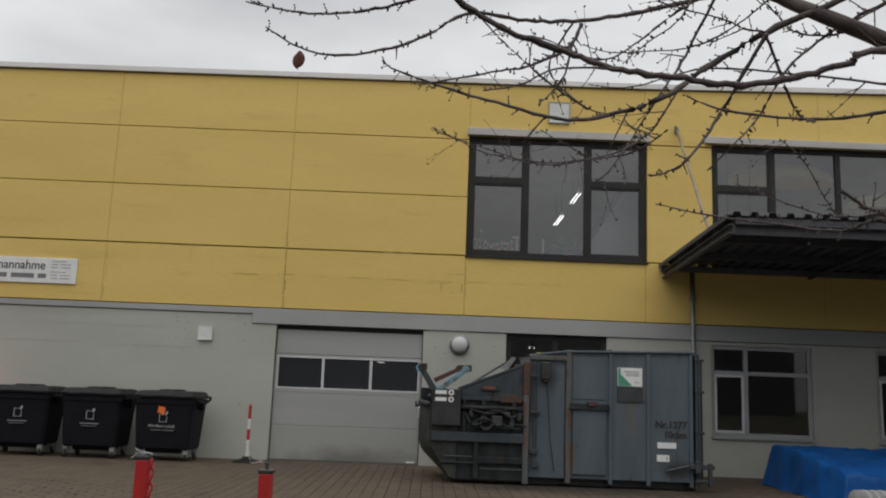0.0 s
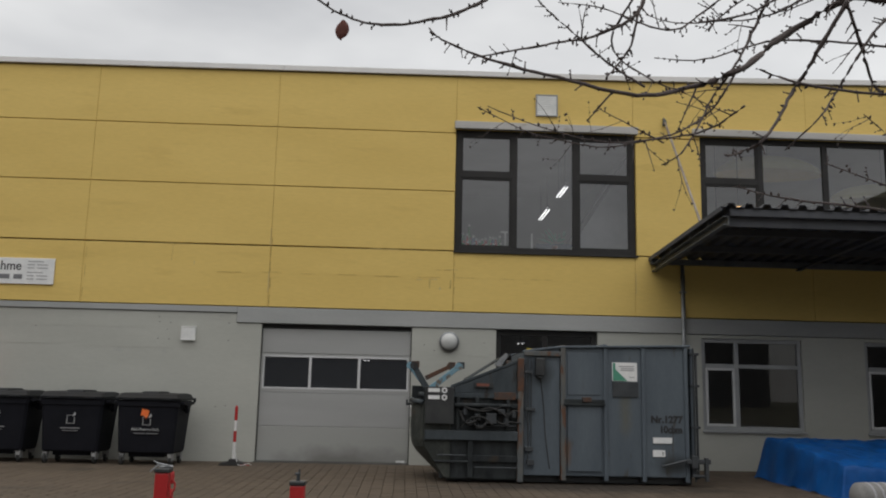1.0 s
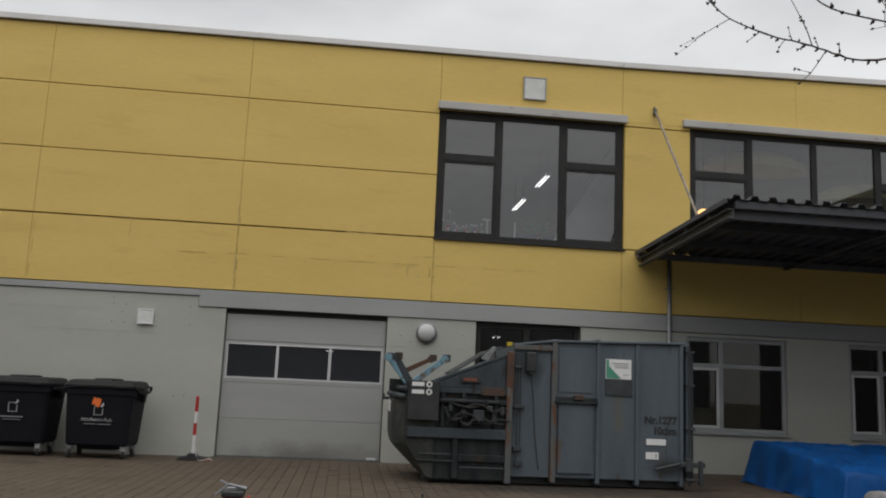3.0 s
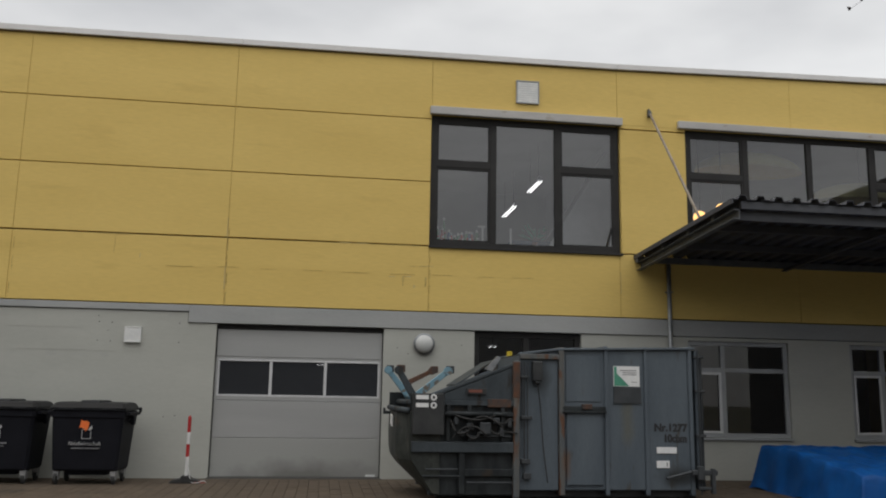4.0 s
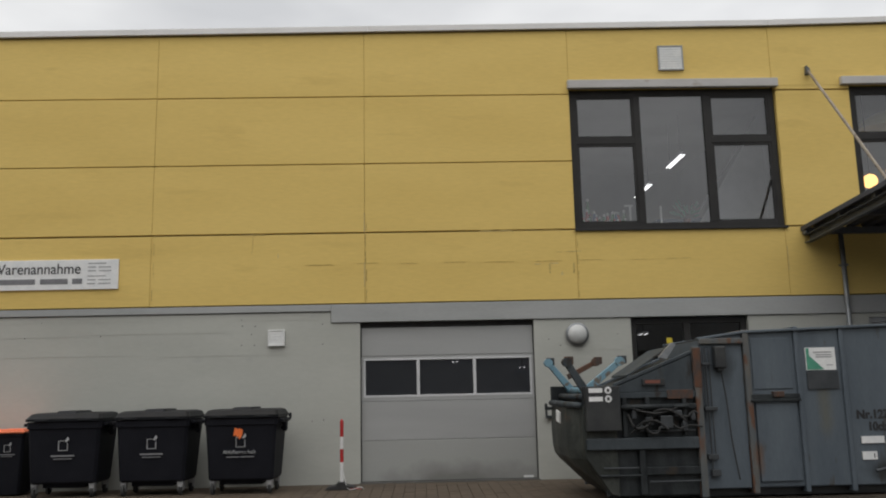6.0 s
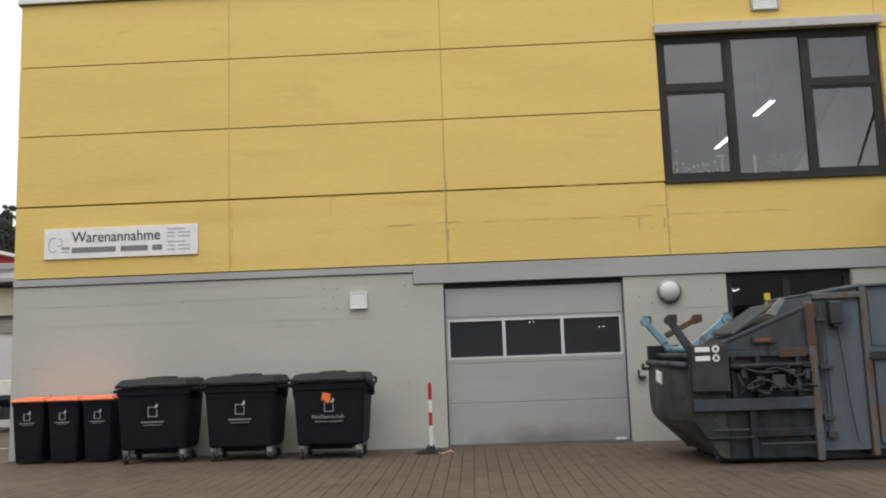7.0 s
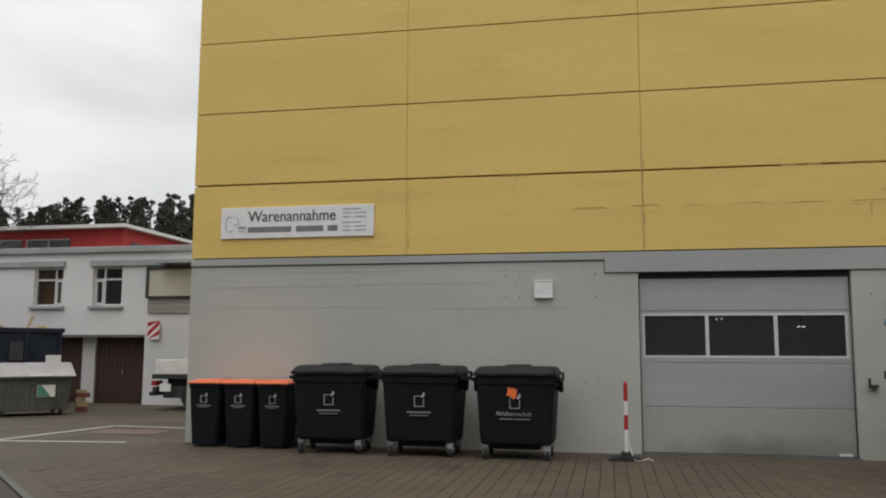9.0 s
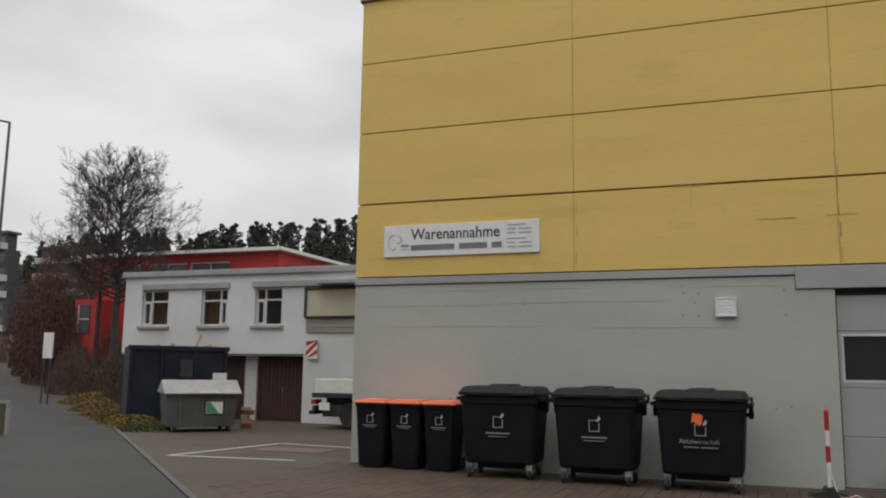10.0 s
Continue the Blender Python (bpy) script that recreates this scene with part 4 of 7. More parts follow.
for k in range(34):
    d = Vector((lr.uniform(-1, 1), lr.uniform(-0.5, 0.5), lr.uniform(0.2, 1.4))).normalized()
    p, w = Vector((2.72, 22.3, 5.38)) + d * lr.uniform(0.05, 0.4), d.orthogonal().normalized() * 0.035
    q = len(lv)
    lv += [tuple(p), tuple(p + d * 0.07 + w), tuple(p + d * 0.16), tuple(p + d * 0.07 - w)]
    lf.append((q, q + 1, q + 2, q + 3))
raw_part("leaves", lv, lf, GREEN_STICKER, plant, "green leaves")
cb = thing("cupboard", "low blue-grey cupboard upstairs behind the glass", "cupboard")
BLUE_GREY = surface("blue_grey_laminate", (0.07, 0.12, 0.22), (0.09, 0.15, 0.26), 3, 0.5, 0, 0)
part("body", boxes((2.5, 4.4, 23.9, 24.3, 4.6, 5.72), bevel=0.01), BLUE_GREY, cb)
for x in (2.52, 3.46):
    part("door", boxes((x, x + 0.92, 23.875, 23.898, 4.66, 5.68), bevel=0.006), BLUE_GREY, cb)

# unseen area lamp added to brighten the hall beyond its lit strip lights
hall = bpy.data.lights.new("hall_fill", "AREA")
hall.shape, hall.size, hall.size_y, hall.energy, hall.color = "RECTANGLE", 2.4, 0.3, 9.0, (0.95, 0.98, 1.0)
hall_ob = new("hall_fill", hall)
hall_ob.matrix_basis = pose(-2.0, 25.6, 3.3)

# ---- press container ----
press = thing("press_container", "worn blue-grey steel waste press container with rust streaks", "container")
PY, PB = 18.05, 20.0
body = part("body", prism([(2.08, 0.16), (4.62, 0.16), (4.62, 2.68), (2.08, 2.605)], "y", PY + 0.06, PB, bevel=0.02), CONTAINER, press)
part("throat_box", prism([(1.36, 0.16), (2.075, 0.16), (2.075, 2.60), (1.36, 2.505)], "y", PY + 0.05, PB, bevel=0.015), CONTAINER, press)
for x, top in ((2.13, 2.66), (2.97, 2.70), (3.72, 2.705), (4.57, 2.73)):
    part("rib", boxes((x - (0.05 if x < 2.2 else 0.038), x + (0.05 if x < 2.2 else 0.038), PY + (0.0 if x < 2.2 else 0.022), PB + 0.03, 0.08, top), bevel=0.012), RUSTY_POST if x < 2.2 else CONTAINER, press)
part("top_rail", prism([(1.34, 2.505), (2.10, 2.605), (4.66, 2.68), (4.66, 2.722), (2.10, 2.648), (1.34, 2.548)], "y", PY - 0.005, PY + 0.09, bevel=0.01), CONTAINER, press)
part("top_rail", prism([(1.34, 2.505), (2.10, 2.605), (4.66, 2.68), (4.66, 2.722), (2.10, 2.648), (1.34, 2.548)], "y", PB - 0.05, PB + 0.05, bevel=0.01), CONTAINER, press)
part("roof_sheet", prism([(1.36, 2.508), (2.10, 2.607), (4.64, 2.682), (4.64, 2.70), (2.10, 2.625), (1.36, 2.526)], "y", PY + 0.09, PB - 0.05), CONTAINER_DARK, press)
part("bottom_rail", boxes((-0.1, 4.7, PY + 0.22, PY + 0.34, 0.02, 0.17), (-0.1, 4.7, PB - 0.3, PB - 0.18, 0.02, 0.17), bevel=0.012), BLACK_BOX, press)
for x in (0.6, 4.3):
    for y in (PY + 0.25, PB - 0.35):
        part("roller", rods(((x, y, 0.08), (x, y + 0.2, 0.08), 0.08), sides=18), DARK_STEEL, press, "", True)
part("corner_post", boxes((1.24, 1.35, PY - 0.04, PY + 0.08, 0.04, 2.40), bevel=0.012), RUSTY_POST, press, "rust-streaked corner post")
part("corner_post", boxes((1.24, 1.35, PB - 0.08, PB + 0.04, 0.04, 2.40), bevel=0.012), RUSTY_POST, press)
hatch = part("side_hatch", boxes((2.22, 2.88, PY + 0.02, PY + 0.062, 0.25, 1.50), bevel=0.012), CONTAINER, press, "closed side hatch")
part("hatch_rail", boxes((2.14, 2.95, PY - 0.035, PY + 0.06, 1.50, 1.545), (2.14, 2.95, PY, PY + 0.06, 1.545, 1.62), bevel=0.008), CONTAINER_DARK, hatch)
part("hinge", boxes((2.50, 2.68, PY - 0.045, PY + 0.05, 1.57, 1.66), bevel=0.01), RUST, hatch, "rusty hinge")
part("swage", boxes((2.22, 2.86, PY + 0.045, PY + 0.062, 1.70, 2.52), bevel=0.008), CONTAINER, press)

# sign, plate, writing
st = part("notice", boxes((3.11, 3.60, PY + 0.036, PY + 0.058, 1.985, 2.35)), WHITE_STICKER, press, "white and green notice")
part("arrow", prism([(3.12, 2.34), (3.17, 2.34), (3.17, 2.22), (3.40, 1.995), (3.12, 1.995)], "y", PY + 0.032, PY + 0.036), GREEN_STICKER, st)
part("print_line", boxes((3.24, 3.54, PY + 0.032, PY + 0.036, 2.265, 2.283), (3.28, 3.54, PY + 0.032, PY + 0.036, 2.225, 2.24), (3.28, 3.54, PY + 0.032, PY + 0.036, 2.19, 2.205), (3.44, 3.55, PY + 0.032, PY + 0.036, 2.06, 2.072)), GREY_INK, st)
part("plate", boxes((3.11, 3.62, PY + 0.03, PY + 0.058, 1.68, 1.965), bevel=0.004), DARK_STEEL, press, "dull dark plate")
lettering("lettering", "Nr.1277", 0.185, (3.86, PY + 0.052, 1.205), BLACK_INK, press, 0.003, 1.0, 1.0, 0.007)
lettering("lettering", "10cbm", 0.185, (4.03, PY + 0.052, 1.015), BLACK_INK, press, 0.003, 0.96, 0.92, 0.007)
part("label", boxes((3.90, 4.27, PY + 0.038, PY + 0.058, 0.81, 0.92)), WHITE_STICKER, press, "blank white label")
part("label", boxes((3.89, 4.13, PY + 0.038, PY + 0.058, 0.555, 0.68)), WHITE_STICKER, press, "blank white label")
part("label_mark", boxes((4.075, 4.09, PY + 0.034, PY + 0.038, 0.58, 0.65)), BLACK_INK, press)

# tail door with its latch gear
part("tail_door", boxes((4.66, 4.74, PY + 0.02, PB, 0.18, 2.66), bevel=0.01), CONTAINER, press)
part("lock_bar", rods(((4.77, PY + 0.03, 0.15), (4.77, PY + 0.03, 2.55), 0.024), ((4.70, PY - 0.02, 0.10), (4.70, PY - 0.02, 2.66), 0.02)), DARK_STEEL, press)
for z in (2.52, 1.9, 1.1):
    part("lock_bracket", boxes((4.64, 4.82, PY - 0.02, PY + 0.09, z, z + 0.05), bevel=0.008), DARK_STEEL, press)
part("latch", boxes((4.50, 4.98, PY - 0.10, PY - 0.03, 0.44, 0.53), (4.60, 4.72, PY - 0.12, PY, 0.36, 0.60), (4.62, 4.95, PY - 0.08, PY, 0.18, 0.24), (4.86, 4.93, PY - 0.12, PY - 0.02, 0.12, 0.56), bevel=0.015), DARK_STEEL, press, "greasy dark latch gear")
part("latch_lever", rods(((4.05, PY - 0.03, 0.38), (4.58, PY - 0.06, 0.52), 0.025)), DARK_STEEL, press)

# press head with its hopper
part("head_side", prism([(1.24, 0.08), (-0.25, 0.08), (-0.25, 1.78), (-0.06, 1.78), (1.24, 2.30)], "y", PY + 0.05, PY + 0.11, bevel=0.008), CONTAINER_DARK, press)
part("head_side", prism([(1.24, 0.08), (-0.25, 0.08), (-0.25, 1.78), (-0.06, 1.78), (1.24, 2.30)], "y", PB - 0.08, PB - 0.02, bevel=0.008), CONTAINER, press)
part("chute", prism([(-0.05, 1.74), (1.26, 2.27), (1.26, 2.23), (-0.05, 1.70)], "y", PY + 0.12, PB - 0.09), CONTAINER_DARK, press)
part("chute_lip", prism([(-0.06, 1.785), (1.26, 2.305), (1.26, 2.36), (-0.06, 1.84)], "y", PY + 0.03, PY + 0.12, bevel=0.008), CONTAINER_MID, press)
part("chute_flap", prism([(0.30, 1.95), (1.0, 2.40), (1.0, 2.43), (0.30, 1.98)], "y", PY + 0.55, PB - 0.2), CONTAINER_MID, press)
part("chute_frame", prism([(0.82, 2.26), (1.05, 2.50), (1.12, 2.47), (0.95, 2.22)], "y", PY + 0.45, PY + 0.53), STEEL, press)
scoop = bmesh.new()
rows = []
for y, push in ((PY + 0.0, 0.21), (PY + 0.12, 0.17), (PY + 0.34, 0.0), (PY + 1.2, -0.02), (PB + 0.02, 0.0)):
    rows.append([scoop.verts.new((min(-0.05, x + push * (1.0 if x < -0.3 else 0.2)), y, z)) for x, z in ((-0.05, 0.08), (-0.22, 0.11), (-0.69, 0.56), (-0.76, 0.66), (-0.79, 0.80), (-0.80, 1.10), (-0.78, 1.50), (-0.05, 1.50))])
for front, rear in zip(rows, rows[1:]):
    for k in range(8):
        scoop.faces.new((front[k], front[(k + 1) % 8], rear[(k + 1) % 8], rear[k]))
scoop.faces.new(rows[0])
scoop.faces.new(rows[-1][::-1])
bmesh.ops.recalc_face_normals(scoop, faces=scoop.faces)
bmesh.ops.bevel(scoop, geom=list(scoop.edges), offset=0.012, segments=1, affect="EDGES")
part("front_bin", scoop, SCOOP, press, "dented dirty olive-grey scoop at the loading end")
part("tray_side", boxes((-0.58, -0.25, PY + 0.02, PY + 0.06, 1.50, 1.79), bevel=0.008), CONTAINER_DARK, press)
part("tray_side", boxes((-0.80, -0.25, PB - 0.06, PB - 0.02, 1.50, 1.82), bevel=0.008), CONTAINER_DARK, press)
part("tray_back", boxes((-0.32, -0.26, PY + 0.06, PB - 0.06, 1.50, 1.78), bevel=0.008), CONTAINER_DARK, press)
part("scoop_label", prism([(PY + 0.80, 1.20), (PY + 1.18, 1.24), (PY + 1.15, 1.42), (PY + 0.78, 1.38)], "x", -0.835, -0.812), WHITE_STICKER, press, "worn pale label")
part("scoop_rim", rods(((-0.60, PY + 0.04, 1.50), (-0.79, PY + 0.34, 1.52), 0.05), ((-0.79, PY + 0.34, 1.52), (-0.79, PB, 1.53), 0.05)), CONTAINER_MID, press, "", True)
part("scoop_bar", rods(((-0.56, PY + 0.06, 1.64), (-0.62, PB - 0.1, 1.64), 0.05)), CONTAINER_MID, press, "", True)
part("scoop_hook", boxes((-0.92, -0.78, PB - 0.15, PB - 0.05, 1.40, 1.46), (-0.92, -0.88, PB - 0.15, PB - 0.05, 1.40, 1.52), bevel=0.01), DARK_STEEL, press)
cab = part("control_box", boxes((-0.55, 0.0, PY - 0.12, PY + 0.05, 1.10, 1.80), bevel=0.012), BLACK_BOX, press, "black control box")
for z in (1.735, 1.60):
    part("warning_label", boxes((-0.50, -0.28, PY - 0.126, PY - 0.12, z - 0.036, z + 0.036)), WHITE_STICKER, cab)
    part("warning_disc", rods(((-0.19, PY - 0.126, z), (-0.19, PY - 0.12, z), 0.055), sides=20), WHITE_STICKER, cab)
    part("disc_mark", boxes((-0.21, -0.17, PY - 0.130, PY - 0.126, z - 0.025, z + 0.025)), BLACK_INK, cab)
part("girder", boxes((-0.55, 1.24, PY - 0.06, PY + 0.05, 0.80, 0.98), bevel=0.015), CONTAINER_MID, press, "horizontal girder")
part("girder", boxes((0.0, 1.24, PY - 0.02, PY + 0.05, 1.60, 1.69), bevel=0.01), CONTAINER_MID, press)
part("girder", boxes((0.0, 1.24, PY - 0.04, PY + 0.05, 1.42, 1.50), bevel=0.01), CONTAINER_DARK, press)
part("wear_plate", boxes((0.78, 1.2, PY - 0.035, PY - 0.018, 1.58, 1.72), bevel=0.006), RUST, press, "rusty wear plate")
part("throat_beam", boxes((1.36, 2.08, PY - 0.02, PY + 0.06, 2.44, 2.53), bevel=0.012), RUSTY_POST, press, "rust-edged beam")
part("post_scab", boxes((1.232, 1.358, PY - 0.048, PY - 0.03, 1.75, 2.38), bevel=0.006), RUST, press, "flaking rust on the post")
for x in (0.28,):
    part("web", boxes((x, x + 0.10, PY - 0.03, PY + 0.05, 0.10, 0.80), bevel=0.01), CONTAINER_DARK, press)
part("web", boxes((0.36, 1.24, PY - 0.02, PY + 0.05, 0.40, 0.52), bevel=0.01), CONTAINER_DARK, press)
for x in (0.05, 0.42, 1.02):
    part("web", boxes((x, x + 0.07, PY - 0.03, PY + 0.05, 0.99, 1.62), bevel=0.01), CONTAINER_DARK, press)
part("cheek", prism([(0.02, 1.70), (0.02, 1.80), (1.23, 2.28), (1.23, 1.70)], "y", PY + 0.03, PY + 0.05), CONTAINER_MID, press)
part("plate", boxes((0.40, 0.76, PY - 0.02, PY + 0.05, 1.80, 1.90), bevel=0.004), BLACK_BOX, press)
part("plate_print", boxes((0.44, 0.68, PY - 0.026, PY - 0.02, 1.83, 1.88)), BRICK_RED, press)
part("plate", boxes((0.55, 0.63, PY + 0.035, PY + 0.049, 1.74, 1.77)), WHITE_STICKER, press)
part("motor", boxes((1.58, 1.76, PY - 0.10, PY + 0.05, 2.05, 2.40), (1.62, 1.72, PY - 0.08, PY + 0.05, 2.0, 2.05), bevel=0.02), BLACK_BOX, press, "black motor housing")
# pipes, cylinder and hoses
part("ram", rods(((0.02, PY - 0.09, 1.46), (0.85, PY - 0.09, 1.46), 0.04), ((0.85, PY - 0.09, 1.46), (1.10, PY - 0.09, 1.46), 0.025), sides=14), CONTAINER_DARK, press, "", True)
for x0, x1, d, z0, z1 in ((0.62, 0.82, 0.14, 1.12, 1.32), (0.40, 0.52, 0.10, 1.18, 1.30), (0.86, 0.98, 0.12, 1.30, 1.40)):
    part("valve", boxes((x0, x1, PY - d, PY + 0.05, z0, z1), bevel=0.015), DARK_STEEL, press, "greasy hydraulic valve block")
for x, z0, r in ((1.44, 0.45, 0.014), (1.50, 0.65, 0.012), (1.40, 1.2, 0.010)):
    part("pipe", rods(((x, PY - 0.02, z0), (x, PY - 0.02, 2.38), r), sides=8), DARK_STEEL, press)
for x0, x1, z0, z1 in ((1.38, 1.54, 0.62, 0.70), (1.38, 1.58, 1.38, 1.44), (1.38, 1.52, 2.10, 2.14), (1.42, 1.56, 0.36, 0.46)):
    part("pipe_clamp", boxes((x0, x1, PY - 0.05, PY + 0.05, z0, z1), bevel=0.008), DARK_STEEL, press)
part("side_pipe", rods(((-0.35, PY - 0.02, 0.40), (0.30, PY - 0.02, 0.40), 0.02), sides=8), CONTAINER_DARK, press)


def hose(name, pts, r, parent, material=RUBBER):
    t = Tubes()
    out = []
    for i in range(len(pts) - 1):
        p0, p1, p2, p3 = (Vector(pts[max(0, min(len(pts) - 1, i + d))]) for d in (-1, 0, 1, 2))
        for s in range(6):
            u = s / 6
            out.append(0.5 * ((2 * p1) + (p2 - p0) * u + (2 * p0 - 5 * p1 + 4 * p2 - p3) * u * u + (3 * p1 - p0 - 3 * p2 + p3) * u ** 3))
    out.append(Vector(pts[-1]))
    t.add(out, [r] * len(out), 7)
    return raw_part(name, t.v, t.f, material, parent, "", True)


hose("cable", [(1.68, PY - 0.03, 2.02), (1.74, PY - 0.02, 1.5), (1.78, PY - 0.02, 0.9), (1.86, PY - 0.02, 0.3)], 0.010, press)
hose("hose", [(0.12, PY - 0.06, 1.35), (0.22, PY - 0.12, 1.14), (0.40, PY - 0.12, 1.16), (0.50, PY - 0.1, 1.30)], 0.021, press)
hose("hose", [(0.62, PY - 0.1, 1.15), (0.55, PY - 0.14, 1.05), (0.42, PY - 0.12, 1.08), (0.36, PY - 0.08, 1.25)], 0.021, press)
hose("hose", [(0.80, PY - 0.1, 1.2), (0.92, PY - 0.12, 1.12), (1.1, PY - 0.08, 1.16), (1.3, PY - 0.08, 1.14)], 0.017, press)
hose("hose", [(0.52, PY - 0.1, 1.38), (0.70, PY - 0.14, 1.42), (0.90, PY - 0.12, 1.34), (1.05, PY - 0.1, 1.22)], 0.017, press)


hose("hose", [(0.08, PY - 0.08, 1.50), (0.30, PY - 0.13, 1.40), (0.60, PY - 0.13, 1.36), (0.90, PY - 0.10, 1.44)], 0.017, press)
hose("hose", [(0.15, PY - 0.08, 1.05), (0.34, PY - 0.12, 1.22), (0.56, PY - 0.13, 1.24), (0.74, PY - 0.15, 1.10)], 0.015, press)
hose("hose", [(0.90, PY - 0.08, 1.36), (1.04, PY - 0.12, 1.30), (1.16, PY - 0.10, 1.38), (1.24, PY - 0.08, 1.34)], 0.015, press)
for x, z, h in ((0.18, 1.28, 0.14), (0.98, 1.08, 0.16), (1.12, 1.24, 0.12), (0.28, 1.08, 0.10)):
    part("fitting", boxes((x, x + 0.07, PY - 0.11, PY + 0.04, z, z + h), (x - 0.02, x + 0.09, PY - 0.08, PY - 0.02, z + h * 0.3, z + h * 0.6), bevel=0.012), DARK_STEEL, press)
for k, (x0, x1, z) in enumerate(((-0.30, 0.26, 0.52), (0.42, 1.22, 0.30), (0.42, 1.2, 1.08))):
    part("pipe", rods(((x0, PY - 0.045, z), (x1, PY - 0.045, z), 0.014), sides=8), DARK_STEEL, press)


def lift_arm(a, b, y, w, material, label):
    a, b = Vector((a[0], y, a[1])), Vector((b[0], y, b[1]))
    d = (b - a).normalized()
    side = Vector((-d.z, 0, d.x)) * w
    bm = prism([(p.x, p.z) for p in (a + side, b + side * 0.8, b - side * 0.8, a - side)], "y", y - 0.045, y + 0.045, bevel=0.01)
    rod(bm, b + Vector((0, -0.07, 0)), b + Vector((0, 0.07, 0)), 0.075, sides=14)
    arm = part("lift_arm", bm, material, press, label)
    part("claw", boxes((b.x - 0.03, b.x + 0.11, y - 0.05, y + 0.05, b.z + 0.03, b.z + 0.09), (b.x + 0.07, b.x + 0.11, y - 0.05, y + 0.05, b.z - 0.04, b.z + 0.05), bevel=0.01), RUST if material is not SKY_BLUE else DARK_STEEL, arm)


lift_arm((-0.50, 1.72), (-0.79, 2.20), PY + 0.12, 0.065, CONTAINER_MID, "blue-grey lifting arm")
lift_arm((-0.45, 1.76), (0.10, 2.20), PY + 0.22, 0.06, SKY_BLUE, "light blue lifting arm")
lift_arm((-0.45, 1.74), (-0.86, 2.24), PB - 0.3, 0.06, SKY_BLUE, "light blue lifting arm")
lift_arm((-0.52, 1.98), (0.0, 2.24), PB - 0.32, 0.05, RUST, "rusty lifting arm")
part("arm_shaft", rods(((-0.46, PY + 0.08, 1.74), (-0.46, PB - 0.1, 1.74), 0.055)), SKY_BLUE, press, "light blue cross shaft", True)

# ---- wheeled waste containers ----
def waste_bin(label, printed):
    """Four-wheeled 1100 litre container; origin on the ground at the middle of the front."""
    b = thing("waste_container", label, "waste container", "large waste containers")
    W, D = 0.665, 1.02

    def rings(rows, c=0.05):
        bm = bmesh.new()
        v = []
        for z, w, y0, y1 in rows:
            ring = [(-w + c, y0), (w - c, y0), (w, y0 + c), (w, y1 - c), (w - c, y1), (-w + c, y1), (-w, y1 - c), (-w, y0 + c)]
            v.append([bm.verts.new((x, y, z)) for x, y in ring])
        for lower, upper in zip(v, v[1:]):
            for k in range(8):
                bm.faces.new((lower[k], lower[(k + 1) % 8], upper[(k + 1) % 8], upper[k]))
        bm.faces.new(v[0][::-1])
        bm.faces.new(v[-1])
        return bm

    part("body", rings(((0.235, 0.585, 0.08, 0.90), (0.27, 0.605, 0.055, 0.93), (1.17, W, 0.0, D), (1.18, W + 0.022, -0.025, D + 0.02), (1.29, W + 0.022, -0.025, D + 0.02))), PLASTIC, b)
    lid_ob = part("lid", rings(((1.30, W + 0.045, -0.055, D + 0.04), (1.345, W + 0.045, -0.06, D + 0.05), (1.36, W + 0.03, -0.035, D + 0.04), (1.425, W - 0.01, 0.06, D), (1.445, W - 0.07, 0.16, D - 0.1))), PLASTIC_LID, b, "closed black lid")
    for x, w, h in ((-0.36, 0.20, 0.030), (0.02, 0.13, 0.012), (0.40, 0.17, 0.026)):
        part("lid_panel", rings(((1.425, w, 0.10, D - 0.12), (1.44 + h, w - 0.015, 0.13, D - 0.14), (1.447 + h, w - 0.05, 0.18, D - 0.2)), 0.03), PLASTIC_LID, lid_ob)
    for x in (-0.52, 0.27):
        part("lid_handle", boxes((x, x + 0.25, -0.085, -0.055, 1.305, 1.335), bevel=0.008), PLASTIC_LID, lid_ob)
    for s in (-1, 1):
        part("trunnion", rods(((s * W, 0.5, 1.10), (s * (W + 0.12), 0.5, 1.10), 0.03), sides=12), PLASTIC, b)
        part("side_grip", prism([(0.08, 1.27), (D - 0.1, 1.27), (D - 0.1, 1.22), (0.62, 1.20), (0.56, 1.04), (0.44, 1.04), (0.38, 1.20), (0.08, 1.22)], "x", s * (W + 0.075) - 0.035, s * (W + 0.075) + 0.035, bevel=0.012), PLASTIC, b)
        part("lid_hinge", rods(((s * (W + 0.05), D + 0.02, 1.30), (s * (W + 0.09), D + 0.02, 1.30), 0.05), sides=14), PLASTIC, b)
    for x in (-0.53, 0.53):
        for y in (0.15, 0.80):
            turn = 0.03 if x > 0 else -0.02
            castor = part("castor", boxes((x - 0.055, x + 0.055, y - 0.055, y + 0.055, 0.205, 0.24), (x - 0.048, x - 0.038, y - 0.05, y + 0.06 + turn, 0.085, 0.21), (x + 0.038, x + 0.048, y - 0.05, y + 0.06 + turn, 0.085, 0.21), (x - 0.048, x + 0.048, y - 0.056, y - 0.05, 0.15, 0.21)), ZINC_BRIGHT, b, "bright zinc castor fork")
            part("wheel", rods(((x - 0.025, y + turn, 0.1), (x + 0.025, y + turn, 0.1), 0.1), sides=20), RUBBER, castor)
    part("axle_tray", boxes((-0.40, 0.40, 0.16, 0.84, 0.16, 0.24), bevel=0.02), PLASTIC, b)
    # printed emblem: an open box outline with a flap, words below
    fy = 0.008
